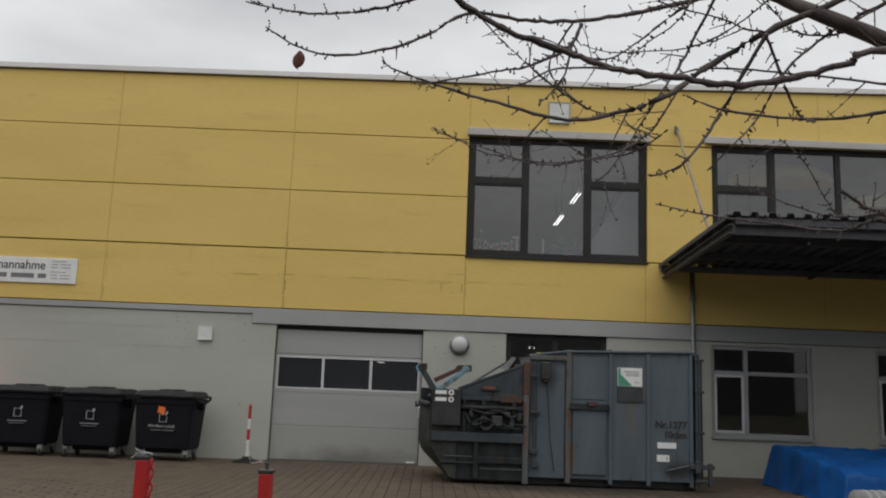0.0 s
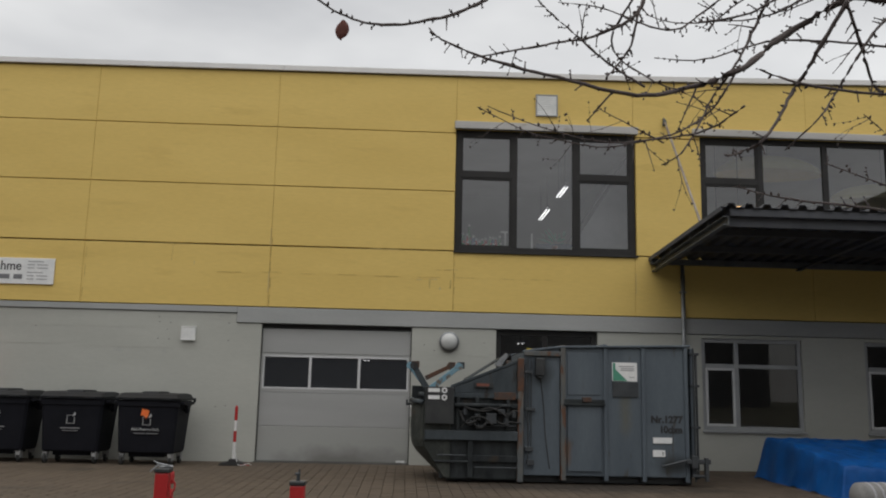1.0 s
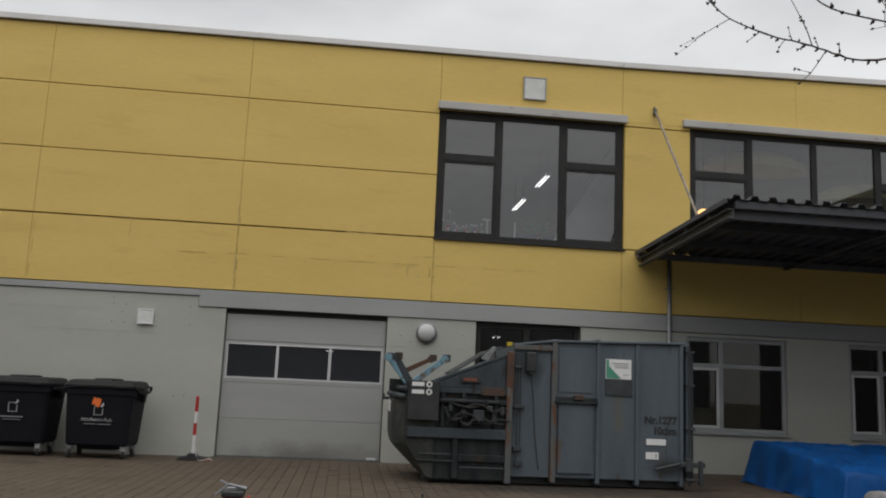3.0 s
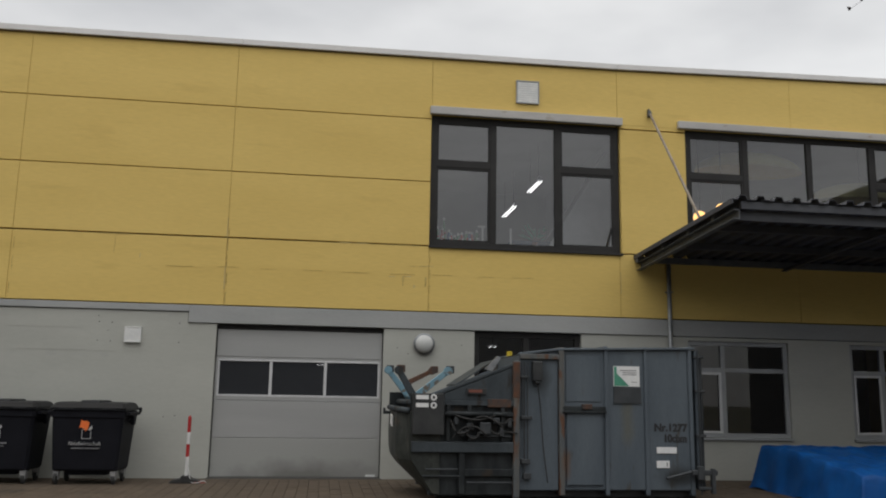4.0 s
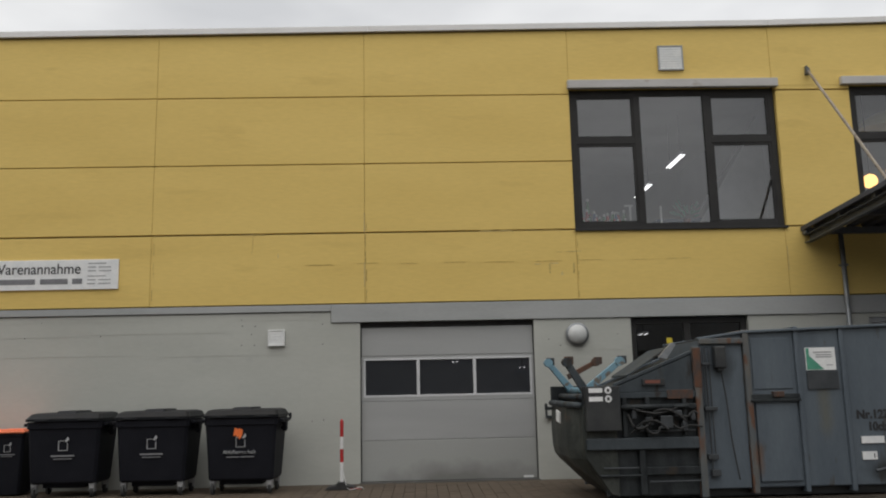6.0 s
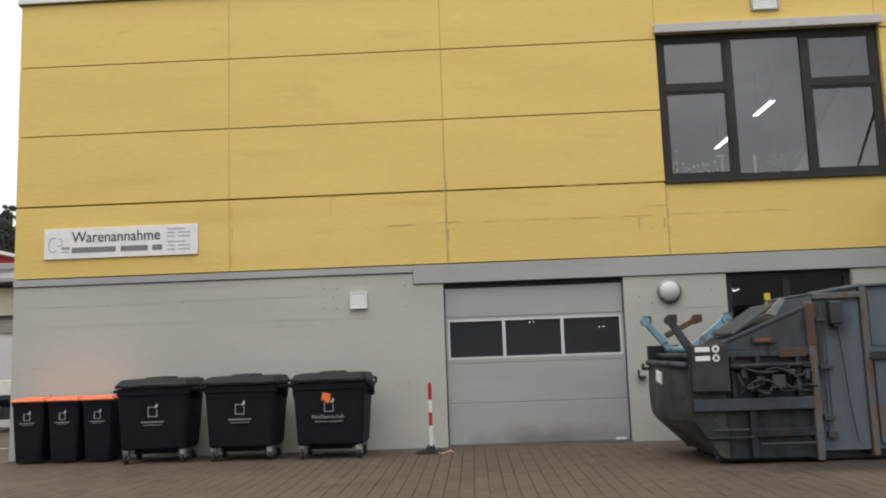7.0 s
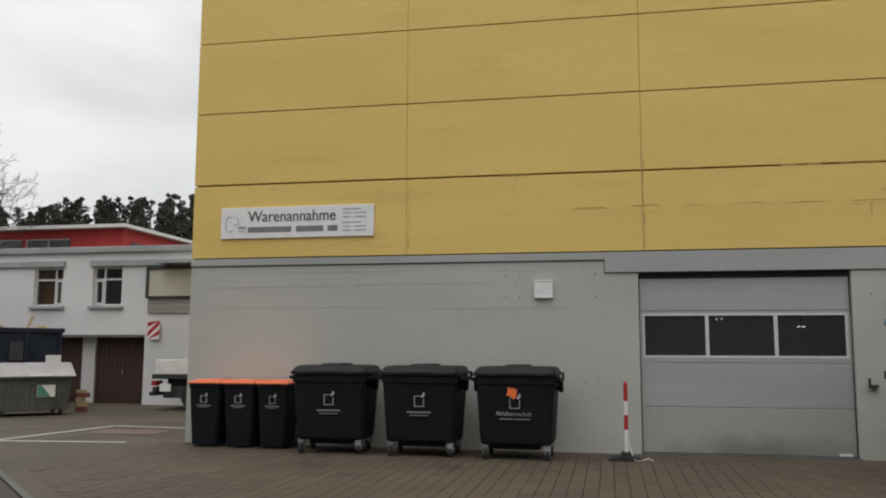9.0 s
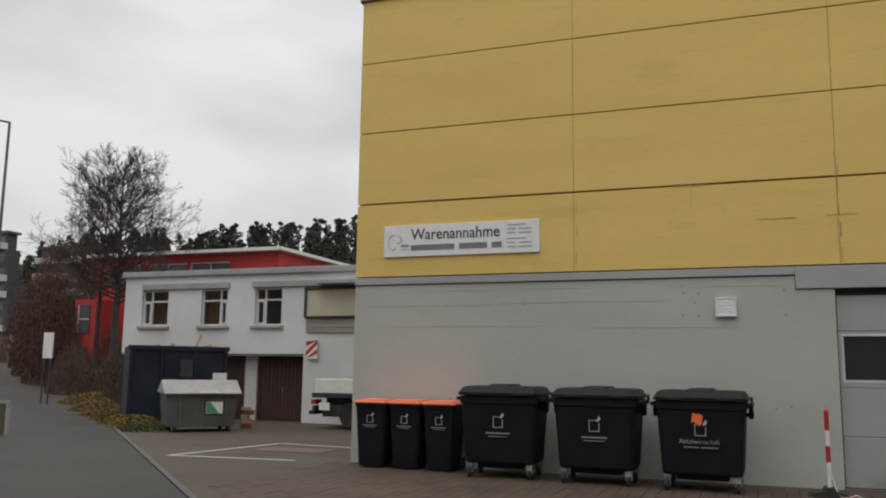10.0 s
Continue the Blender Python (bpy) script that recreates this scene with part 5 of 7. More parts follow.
    part("emblem", boxes((-0.085, -0.077, fy - 0.006, fy + 0.03, 0.80, 0.97), (0.077, 0.085, fy - 0.006, fy + 0.03, 0.80, 0.93), (-0.077, 0.077, fy - 0.006, fy + 0.03, 0.80, 0.808), (-0.077, 0.02, fy - 0.006, fy + 0.03, 0.962, 0.97)), WHITE_PRINT, b)
    part("emblem_flap", prism([(0.03, 0.955), (0.085, 1.035), (0.105, 0.985), (0.062, 0.945)], "y", fy - 0.006, fy + 0.02), WHITE_PRINT, b)
    if printed:
        part("orange_mark", prism([(-0.135, 0.99), (-0.11, 1.13), (-0.04, 1.105), (-0.03, 1.12), (0.045, 1.09), (0.03, 1.0), (0.012, 0.965), (-0.03, 0.93), (-0.035, 0.985), (-0.06, 0.965), (-0.085, 1.0)], "y", fy - 0.012, fy + 0.02), ORANGE_PRINT, b, "orange printed mark")
        lettering("lettering", "Abfallwirtschaft", 0.098, (-0.325, fy - 0.004, 0.685), WHITE_PRINT, b, 0.02, 1.06, 0.93, -0.0028)
        part("small_print", boxes((-0.26, -0.03, fy - 0.004, fy + 0.05, 0.628, 0.644), (0.0, 0.26, fy - 0.004, fy + 0.05, 0.628, 0.644)), DIM_PRINT, b)
    else:
        part("print_line", boxes((-0.21, 0.21, fy - 0.004, fy + 0.05, 0.700, 0.722), (-0.17, 0.17, fy - 0.004, fy + 0.05, 0.655, 0.666)), DIM_PRINT, b)
    return b


plain = waste_bin("large black wheeled waste container with white print", False)
plain.matrix_basis = pose(-9.76, 20.42, 0, 0, 0, 1.5) @ Matrix.Diagonal((0.98, 1, 1.06, 1))
second = copy_thing(plain, pose(-8.13, 20.36, 0, 0, 0, -1.0))
marked = waste_bin("large black wheeled waste container with orange mark", True)
marked.matrix_basis = pose(-6.49, 20.29, 0, 0, 0, -1.5) @ Matrix.Diagonal((0.98, 1, 1.06, 1))


def small_bin():
    b = thing("wheelie_bin", "black two-wheeled bin with a bright orange lid", "wheelie bin", "orange-lidded bins")
    bm = bmesh.new()
    v = []
    for z, w, y0, y1 in ((0.03, 0.245, 0.05, 0.52), (0.16, 0.25, 0.04, 0.60), (0.98, 0.30, 0.0, 0.70), (1.0, 0.315, -0.015, 0.72), (1.05, 0.315, -0.015, 0.72)):
        c = 0.04
        ring = [(-w + c, y0), (w - c, y0), (w, y0 + c), (w, y1 - c), (w - c, y1), (-w + c, y1), (-w, y1 - c), (-w, y0 + c)]
        v.append([bm.verts.new((x, y, z)) for x, y in ring])
    for i in range(4):
        for k in range(8):
            bm.faces.new((v[i][k], v[i][(k + 1) % 8], v[i + 1][(k + 1) % 8], v[i + 1][k]))
    bm.faces.new(v[0][::-1])
    bm.faces.new(v[4])
    part("body", bm, PLASTIC, b)
    bm = boxes((-0.325, 0.325, -0.035, 0.70, 1.052, 1.095), bevel=0.018)
    box(bm, -0.25, 0.25, 0.06, 0.62, 1.09, 1.12, bevel=0.014)
    lid = part("lid", bm, ORANGE, b, "bright orange lid")
    part("lid_lip", boxes((-0.12, 0.12, -0.055, -0.03, 1.06, 1.085), bevel=0.006), ORANGE, lid)
    part("handle", rods(((-0.27, 0.77, 1.05), (0.27, 0.77, 1.05), 0.018)), PLASTIC, b)
    for s in (-1, 1):
        part("wheel", rods(((s * 0.24, 0.60, 0.1), (s * 0.29, 0.60, 0.1), 0.1), sides=18), RUBBER, b)
    fy = 0.0
    part("emblem", boxes((-0.06, -0.054, fy - 0.006, fy + 0.03, 0.74, 0.86), (0.054, 0.06, fy - 0.006, fy + 0.03, 0.74, 0.83), (-0.054, 0.054, fy - 0.006, fy + 0.03, 0.74, 0.746), (-0.054, 0.01, fy - 0.006, fy + 0.03, 0.854, 0.86)), WHITE_PRINT, b)
    part("emblem_flap", prism([(0.02, 0.845), (0.06, 0.905), (0.077, 0.865), (0.045, 0.84)], "y", fy - 0.006, fy + 0.02), WHITE_PRINT, b)
    part("print_line", boxes((-0.14, 0.14, fy - 0.004, fy + 0.04, 0.687, 0.703), (-0.10, 0.10, fy - 0.004, fy + 0.04, 0.66, 0.668)), DIM_PRINT, b)
    return b


sb = small_bin()
sb.matrix_basis = pose(-12.38, 20.95, 0, 0, 0, 0.5) @ Matrix.Diagonal((1, 0.98, 1.105, 1))
copy_thing(sb, pose(-11.70, 20.96, 0, 0, 0, -1))
copy_thing(sb, pose(-11.02, 20.95, 0, 0, 0, 0.8))

# ---- striped marker post by the garage door ----
post = thing("marker_post", "red and white striped post on a dark rubber foot", "marker post")
part("foot", prism([(-5.0, 0.0), (-4.40, 0.0), (-4.46, 0.06), (-4.60, 0.09), (-4.62, 0.14), (-4.76, 0.14), (-4.78, 0.09), (-4.94, 0.06)], "y", 20.65, 20.95, bevel=0.012), RUBBER, post)
bands = (0.14, 0.50, 0.74, 0.97, 1.26)
for i in range(4):
    part("band", rods(((-4.685, 20.80, bands[i]), (-4.685, 20.80, bands[i + 1]), 0.034), sides=14), WHITE_PAINT if i % 2 == 0 else RED_PAINT, post)
part("cap", rods(((-4.685, 20.80, 1.26), (-4.685, 20.80, 1.295), 0.03, 0.012), sides=14), RED_PAINT, post)
hose("barrier_tape", [(-4.66, 20.76, 0.35), (-4.62, 20.73, 0.2), (-4.56, 20.65, 0.03), (-4.44, 20.63, 0.02), (-4.34, 20.69, 0.05), (-4.26, 20.63, 0.02)], 0.006, post, WHITE_PAINT)
hose("barrier_tape", [(-4.50, 20.63, 0.02), (-4.42, 20.68, 0.035), (-4.36, 20.61, 0.02), (-4.30, 20.63, 0.02)], 0.006, post, RED_PAINT)

# ---- red chain bollards by the street ----
def bollard(x, y, top, w, hooked):
    base = lie(x, y)
    b = thing("bollard", "red square steel bollard with a dark cap and chain", "bollard", "red bollards")
    part("shaft", boxes((x - w, x + w, y - w, y + w, base - 0.02, top), bevel=0.006), RED_PAINT, b)
    part("cap", boxes((x - w - 0.004, x + w + 0.004, y - w - 0.004, y + w + 0.004, top, top + 0.02), bevel=0.005), BLACK_BOX, b)
    if hooked:
        part("hook", rods(((x + 0.04, y, top + 0.026), (x - 0.015, y - 0.02, top + 0.040), 0.0045), ((x - 0.015, y - 0.02, top + 0.040), (x - 0.055, y - 0.02, top + 0.004), 0.004), ((x - 0.01, y - 0.01, top + 0.034), (x - 0.042, y - 0.02, top + 0.052), 0.0035), ((x + 0.04, y, top + 0.026), (x - 0.02, y, top + 0.022), 0.007), sides=7), STEEL, b)
        for i in range(12):
            z = top - 0.02 - i * 0.038
            bm = bmesh.new()
            for k in range(10):
                a0, a1 = 2 * math.pi * k / 10, 2 * math.pi * (k + 1) / 10
                o = Vector((x + w + 0.02, y - 0.03, z))
                flat = Vector((1, 0, 0)) if i % 2 else Vector((0, 1, 0))
                rod(bm, o + flat * 0.013 * math.cos(a0) + Vector((0, 0, 0.026 * math.sin(a0))), o + flat * 0.013 * math.cos(a1) + Vector((0, 0, 0.026 * math.sin(a1))), 0.0045, sides=5)
            part("chain_link", bm, RED_PAINT, b)
    else:
        part("eyelet", rods(((x, y, top + 0.02), (x, y, top + 0.045), 0.009), ((x - 0.014, y, top + 0.05), (x + 0.010, y, top + 0.05), 0.007), ((x + 0.004, y, top + 0.05), (x + 0.004, y, top + 0.072), 0.004), sides=8), DARK_STEEL, b)
    return b


bollard(-2.042, 5.66, 1.345, 0.031, True)
bollard(-1.43, 5.70, 1.295, 0.033, False)

# ---- tarpaulin heap ----
heap = thing("covered_pile", "pile covered with a creased bright blue tarpaulin", "tarpaulin")
TX0, TX1, TY0, TY1 = 6.72, 10.8, 16.45, 20.2
verts, faces = [], []
nu, nv = 150, 130
for i in range(nu + 1):
    for j in range(nv + 1):
        x, y = TX0 + (TX1 - TX0) * i / nu, TY0 + (TY1 - TY0) * j / nv
        top = 0.60 + 0.105 * min(2.8, max(0.0, y - 16.5)) + 0.012 * math.sin(2.3 * x) * math.sin(1.9 * y)
        ripple = 0.014 * math.sin(5.2 * y + 1.3 * math.sin(2.1 * y)) + 0.014 * math.sin(4.4 * x + 1.1 * math.sin(1.7 * x))
        fall = [(x - TX0 + ripple) * 4.5, (TX1 - x) * 2.6, (y - TY0 + ripple) * 4.5, (TY1 - y) * 4.0]
        z = top
        for f in fall:
            h = max(0.0, min(1.0, 0.5 + 0.5 * (f - z) / 0.06))
            z = f * (1 - h) + z * h - 0.06 * h * (1 - h)
        fold = abs(noise.noise(Vector((x * 1.3, y * 1.3, z * 1.5)))) * 0.10 + abs(noise.noise(Vector((x * 3.6 + y, y * 2.2, z * 3)))) * 0.05 + noise.noise(Vector((x * 7, y * 7, z * 5))) * 0.008
        z = max(0.004, z - fold * (1.0 if z > 0.08 else 0.2))
        verts.append((x + fold * 0.4, y + fold * 0.5, z))
for i in range(nu):
    for j in range(nv):
        q = i * (nv + 1) + j
        faces.append((q, q + nv + 1, q + nv + 2, q + 1))
raw_part("sheet", verts, faces, TARP, heap, "", True)
rug = thing("striped_roll", "pale striped cloth roll beside the tarpaulin", "cloth roll")
part("roll", rods(((6.02, 14.56, 0.25), (8.6, 14.9, 0.25), 0.24), sides=20), CLOTH, rug, "", True)
for x in (6.12, 6.26, 6.40, 6.54, 6.68, 6.9, 7.3, 7.7, 8.1):
    part("stripe", rods(((x, 14.6 + (x - 6.3) * 0.13, 0.25), (x + 0.045, 14.6 + (x - 6.255) * 0.13, 0.25), 0.244), sides=20), GREY_INK, rug, "", True)

# ---- small conical decorations on the sill upstairs ----
hues = ((0.05, 0.20, 0.09), (0.42, 0.05, 0.05), (0.09, 0.24, 0.10), (0.06, 0.10, 0.22), (0.48, 0.09, 0.08), (0.09, 0.18, 0.09))
mats = [surface("decoration_colour", h, tuple(min(1, c * 1.3) for c in h), 5, 0.5, 0, 0) for h in hues]
tagged(part("sill_shelf", boxes((0.2, 4.6, 22.08, 22.6, 5.20, 5.24)), INNER, None, "inner window board upstairs"), "", "window board", "", "structure")
for i in range(12):
    x = 0.40 + i * 0.082 + random.uniform(-0.02, 0.02)
    h = random.uniform(0.20, 0.38) * (1.6 if i == 2 else 1)
    y = 22.25 + random.uniform(-0.10, 0.2)
    bt = thing("cone_figure", "small coloured cone figure with a pale tip on the window board", "decoration", "cone figures on the sill")
    part("cone", rods(((x, y, 5.24), (x, y, 5.24 + h), 0.07, 0.02), sides=10), mats[i % 6], bt)
    part("tip", ball(bmesh.new(), (x, y, 5.25 + h), 0.03, (1, 1, 1.4), 8), WHITE_PAINT, bt, "", True)
    part("ball", ball(bmesh.new(), (x + 0.02, y - 0.05, 5.24 + h * 0.45), 0.026, (1, 1, 1), 8), WHITE_PAINT if i % 2 else mats[1], bt, "", True)
for x, h in ((1.45, 0.42), (2.12, 0.42)):
    st = thing("tool_stand", "small pale upright stand on the window board", "stand")
    part("upright", boxes((x - 0.02, x + 0.02, 22.2, 22.24, 5.24, 5.24 + h)), WHITE_PAINT, st)
    if x < 2:
        part("crosspiece", boxes((x - 0.12, x + 0.06, 22.2, 22.24, 5.24 + h, 5.28 + h)), WHITE_PAINT, st)

notice = thing("yellow_notice", "small yellow and black notice on the entrance glass", "notice")
part("card", boxes((1.96, 2.08, FACE + 0.115, FACE + 0.125, 2.40, 2.78)), YELLOW_CARD, notice)
part("mark", boxes((1.92, 1.98, FACE + 0.112, FACE + 0.115, 2.60, 2.66), (1.93, 1.97, FACE + 0.112, FACE + 0.115, 2.50, 2.56)), BLACK_INK, notice)

# ---- white workshop building across the yard ----
shed = thing("workshop_building", "white plastered two-storey workshop with a flat roof", "building")
SY0 = 31.5
WINS = ((-26.72, -25.55), (-24.12, -23.02), (-21.9, -20.82))
bm = bmesh.new()
xs = [-27.5] + [v for w in WINS for v in w] + [-19.9]
for i in range(0, len(xs), 2):
    box(bm, xs[i], xs[i + 1], SY0, SY0 + 0.35, 2.2, 5.0)
for a, b in WINS:
    box(bm, a, b, SY0, SY0 + 0.35, 2.2, 3.22)
    box(bm, a, b, SY0, SY0 + 0.35, 4.52, 5.0)
box(bm, -19.9, -9.5, SY0, SY0 + 0.35, -0.2, 5.0)
box(bm, -27.5, -27.15, SY0 + 0.35, 42, 2.2, 5.0)
box(bm, -27.15, -9.5, 41.6, 42, -0.2, 5.0)
part("wall", bm, PLASTER, shed)
part("wall", boxes((-27.3, -27.0, SY0 + 0.5, 42, -0.2, 2.2), (-22.45, -21.98, SY0 + 0.45, SY0 + 0.8, -0.1, 2.2), (-27.0, -19.9, SY0 + 1.4, SY0 + 1.6, -0.1, 2.2)), PLASTER, shed)
part("soffit", boxes((-27.5, -19.9, SY0, SY0 + 1.6, 2.19, 2.25)), PLASTER, shed)
part("roof", boxes((-27.6, -9.4, SY0 - 0.12, 42.1, 5.0, 5.2), bevel=0.02), GREY_TRIM, shed, "grey flat roof edge")
part("floor", boxes((-27.1, -9.6, SY0 + 0.36, 41.5, 2.3, 2.5)), INNER_DARK, shed)
for a, b in ((-26.7, -22.95), (-22.0, -17.6)):
    part("shutter_rail", boxes((a, b, SY0 - 0.09, SY0 - 0.003, 4.54, 4.74), bevel=0.01), GREY_TRIM, shed, "grey shutter rail")
for k, (a, b) in enumerate(WINS):
    w = part("window", boxes((a, a + 0.06, SY0 + 0.1, SY0 + 0.17, 3.22, 4.52), (b - 0.06, b, SY0 + 0.1, SY0 + 0.17, 3.22, 4.52), (a + 0.06, b - 0.06, SY0 + 0.1, SY0 + 0.17, 4.46, 4.52), (a + 0.06, b - 0.06, SY0 + 0.1, SY0 + 0.17, 3.22, 3.28), (a + 0.06, b - 0.06, SY0 + 0.1, SY0 + 0.17, 4.08, 4.14)), FRAME_WHITE, shed, "white casement window")
    mx = a + 0.36 if k != 1 else b - 0.36
    part("mullion", boxes((mx, mx + 0.06, SY0 + 0.095, SY0 + 0.17, 3.28, 4.46)), FRAME_WHITE, w)
    sa, sbx = (a + 0.06, mx) if k != 1 else (mx + 0.06, b - 0.06)
    part("sash", boxes((sa, sa + 0.05, SY0 + 0.08, SY0 + 0.15, 3.28, 4.08), (sbx - 0.05, sbx, SY0 + 0.08, SY0 + 0.15, 3.28, 4.08), (sa, sbx, SY0 + 0.081, SY0 + 0.149, 3.28, 3.33), (sa, sbx, SY0 + 0.081, SY0 + 0.149, 4.03, 4.08)), FRAME_WHITE, w)
    sheet_pane(a + 0.06, b - 0.06, SY0 + 0.14, 3.28, 4.46, GLASS, w)
    part("sill", boxes((a - 0.1, b + 0.1, SY0 - 0.10, SY0 + 0.1, 3.12, 3.215), bevel=0.01), GREY_TRIM, w)
    if k < 2:
        part("curtain", boxes((a, b, SY0 + 0.40, SY0 + 0.43, 3.24, 4.6)), CURTAIN, w, "ochre curtain")
for a, b in ((-21.98, -19.95), (-26.9, -22.45)):
    d = part("garage_door", boxes((a, b, SY0 + 0.55, SY0 + 0.62, 0.0, 2.19)), BROWN_WOOD, shed, "dark brown timber garage door")
    n = round((b - a) / 0.16)
    for i in range(n):
        x0 = a + (b - a) * i / n
        part("board", boxes((x0 + 0.006, x0 + (b - a) / n - 0.006, SY0 + 0.53, SY0 + 0.548, 0.02, 2.18)), BROWN_WOOD, d)
    part("handle", boxes(((a + b) / 2 - 0.02, (a + b) / 2 + 0.02, SY0 + 0.49, SY0 + 0.53, 0.95, 1.1)), STEEL, d)

# loading bay with beige shutter beside the workshop
bay = thing("loading_bay", "beige loading shutter with grey planks below", "loading bay", "", "structure")
part("shutter", boxes((-19.78, -15.5, SY0 - 0.10, SY0 - 0.003, 3.52, 4.40)), BEIGE, bay)
part("frame", boxes((-19.86, -19.78, SY0 - 0.16, SY0 - 0.003, 3.45, 4.5), (-19.86, -15.5, SY0 - 0.18, SY0 - 0.003, 4.42, 4.5), (-19.86, -15.5, SY0 - 0.15, SY0 - 0.003, 3.46, 3.52)), DARK_STEEL, bay)
for i in range(3):
    part("plank", boxes((-19.82, -15.5, SY0 - 0.06, SY0 - 0.003, 2.97 + i * 0.16, 3.12 + i * 0.16), bevel=0.004), GREY_PLANK, bay)
part("bay_roof", boxes((-19.3, -15.5, SY0 - 0.6, SY0 - 0.1, 4.56, 4.63)), GREY_TRIM, bay)

stripe = thing("warning_board", "red and white diagonal striped warning board", "sign")
part("panel", boxes((-19.75, -19.33, SY0 - 0.10, SY0 - 0.07, 2.10, 2.72)), WHITE_PAINT, stripe)
for z in (2.02, 2.34, 2.66):
    pts = [(-19.75, z - 0.15), (-19.33, z + 0.25), (-19.33, z + 0.41), (-19.75, z + 0.01)]
    pts = [(x, min(2.72, max(2.10, q))) for x, q in pts]
    part("stripe", prism(pts, "y", SY0 - 0.106, SY0 - 0.10), RED_PAINT, stripe)
part("support", boxes((-19.6, -19.5, SY0 - 0.07, SY0, 2.2, 2.6)), STEEL, stripe)

trailer = thing("trailer", "parked flatbed trailer with a white side board", "trailer", "", "", pose(1.35, 0.9, 0.06))
part("bed", boxes((-19.6, -14.6, 28.3, 30.4, 0.86, 1.0), bevel=0.02), DARK_STEEL, trailer)
part("side_board", boxes((-19.45, -14.6, 28.28, 28.34, 1.0, 1.42), bevel=0.015), WHITE_PAINT, trailer, "white drop side")
part("tail_board", boxes((-19.5, -19.44, 28.3, 30.4, 1.0, 1.42), bevel=0.015), WHITE_PAINT, trailer)
part("chassis", boxes((-19.3, -14.6, 28.7, 28.85, 0.62, 0.86), (-19.3, -14.6, 29.8, 29.95, 0.62, 0.86), (-19.62, -19.5, 28.4, 30.3, 0.45, 0.62), bevel=0.01), DARK_STEEL, trailer)
part("tail_light", boxes((-19.66, -19.5, 28.4, 28.75, 0.66, 0.80)), RED_PAINT, trailer)
part("plate", boxes((-19.30, -18.95, 28.24, 28.27, 0.50, 0.72)), WHITE_STICKER, trailer, "pale number plate")
for x in (-18.35, -17.4):
    part("wheel", rods(((x, 28.42, 0.36), (x, 28.66, 0.36), 0.36), sides=24), RUBBER, trailer)
    part("wheel", rods(((x, 29.9, 0.36), (x, 30.15, 0.36), 0.36), sides=24), RUBBER, trailer)
part("underbox", boxes((-19.3, -18.2, 28.45, 29.6, 0.30, 0.64), bevel=0.02), DARK_STEEL, trailer)
part("bumper", boxes((-19.7, -19.55, 28.35, 30.3, 0.36, 0.48), bevel=0.01), DARK_STEEL, trailer)

# ---- skips beside the workshop ----
skip = thing("waste_skip", "lidded grey steel waste skip on small wheels", "skip", "", "", pose(-20.2, 26.55, 0, 0, 0, 47) @ Matrix.Translation((21.4, -26.2, 0)))
part("body", prism([(-22.3, 0.14), (-20.5, 0.14), (-20.40, 1.05), (-22.40, 1.05)], "y", 26.2, 27.4, bevel=0.02), ZINC, skip)
part("lid", prism([(26.06, 1.03), (26.06, 1.06), (26.75, 1.42), (27.45, 1.10), (27.45, 1.06)], "x", -22.46, -20.34, bevel=0.02), ZINC_LID, skip, "pale scuffed sloping lid")
part("lid_handle", boxes((-21.5, -20.95, 26.02, 26.10, 1.05, 1.09), bevel=0.01), WHITE_PAINT, skip)
part("rim", boxes((-22.42, -20.38, 26.14, 26.2, 0.96, 1.035), bevel=0.01), ZINC, skip)
for x in (-22.0, -21.4, -20.75):
    part("rib", boxes((x - 0.04, x + 0.04, 26.15, 26.2, 0.14, 0.9), bevel=0.008), ZINC, skip)
part("notice", boxes((-21.3, -20.85, 26.13, 26.15, 0.5, 0.82)), WHITE_STICKER, skip, "white and green notice")
part("arrow", prism([(-21.29, 0.81), (-21.2, 0.81), (-20.95, 0.51), (-21.29, 0.51)], "y", 26.125, 26.13), GREEN_STICKER, skip)
for x in (-22.1, -20.65):
    for y in (26.3, 27.35):
        part("wheel", rods(((x - 0.04, y, 0.1), (x + 0.04, y, 0.1), 0.1), sides=16), RUBBER, skip)

big = thing("open_skip", "dark navy open container filled with scrap wood", "container", "", "", pose(-22.5, 28.4, 0, 0, 0, 47) @ Matrix.Translation((23.375, -28.5, 0)))
part("body", boxes((-24.85, -21.9, 28.5, 28.58, 0.1, 2.38), (-24.85, -21.9, 29.9, 29.98, 0.1, 2.38), (-24.85, -24.77, 28.58, 29.9, 0.1, 2.38), (-21.98, -21.9, 28.58, 29.9, 0.1, 2.38), (-24.77, -21.98, 28.58, 29.9, 0.1, 2.0), bevel=0.008), NAVY, big)
part("rim", boxes((-24.91, -21.84, 28.44, 28.5, 2.28, 2.42), bevel=0.01), NAVY, big)
for x in (-24.8, -23.9, -22.9, -21.95):
    part("rib", boxes((x - 0.05, x + 0.05, 28.43, 28.5, 0.05, 2.28), bevel=0.01), NAVY, big)
part("opening", boxes((-23.35, -22.98, 28.40, 28.43, 1.45, 2.0)), BLACK_BOX, big)
part("notice", boxes((-22.35, -21.92, 28.38, 28.42, 1.25, 1.6)), WHITE_STICKER, big, "white and green notice")
part("runner", boxes((-24.7, -22.0, 28.7, 28.9, 0.0, 0.1), (-24.7, -22.0, 29.6, 29.8, 0.0, 0.1)), DARK_STEEL, big)
scrap = thing("scrap_wood", "loose scrap boards piled in the container", "scrap wood", "", "", pose(-22.5, 28.4, 0, 0, 0, 47) @ Matrix.Translation((23.375, -28.5, 0)))
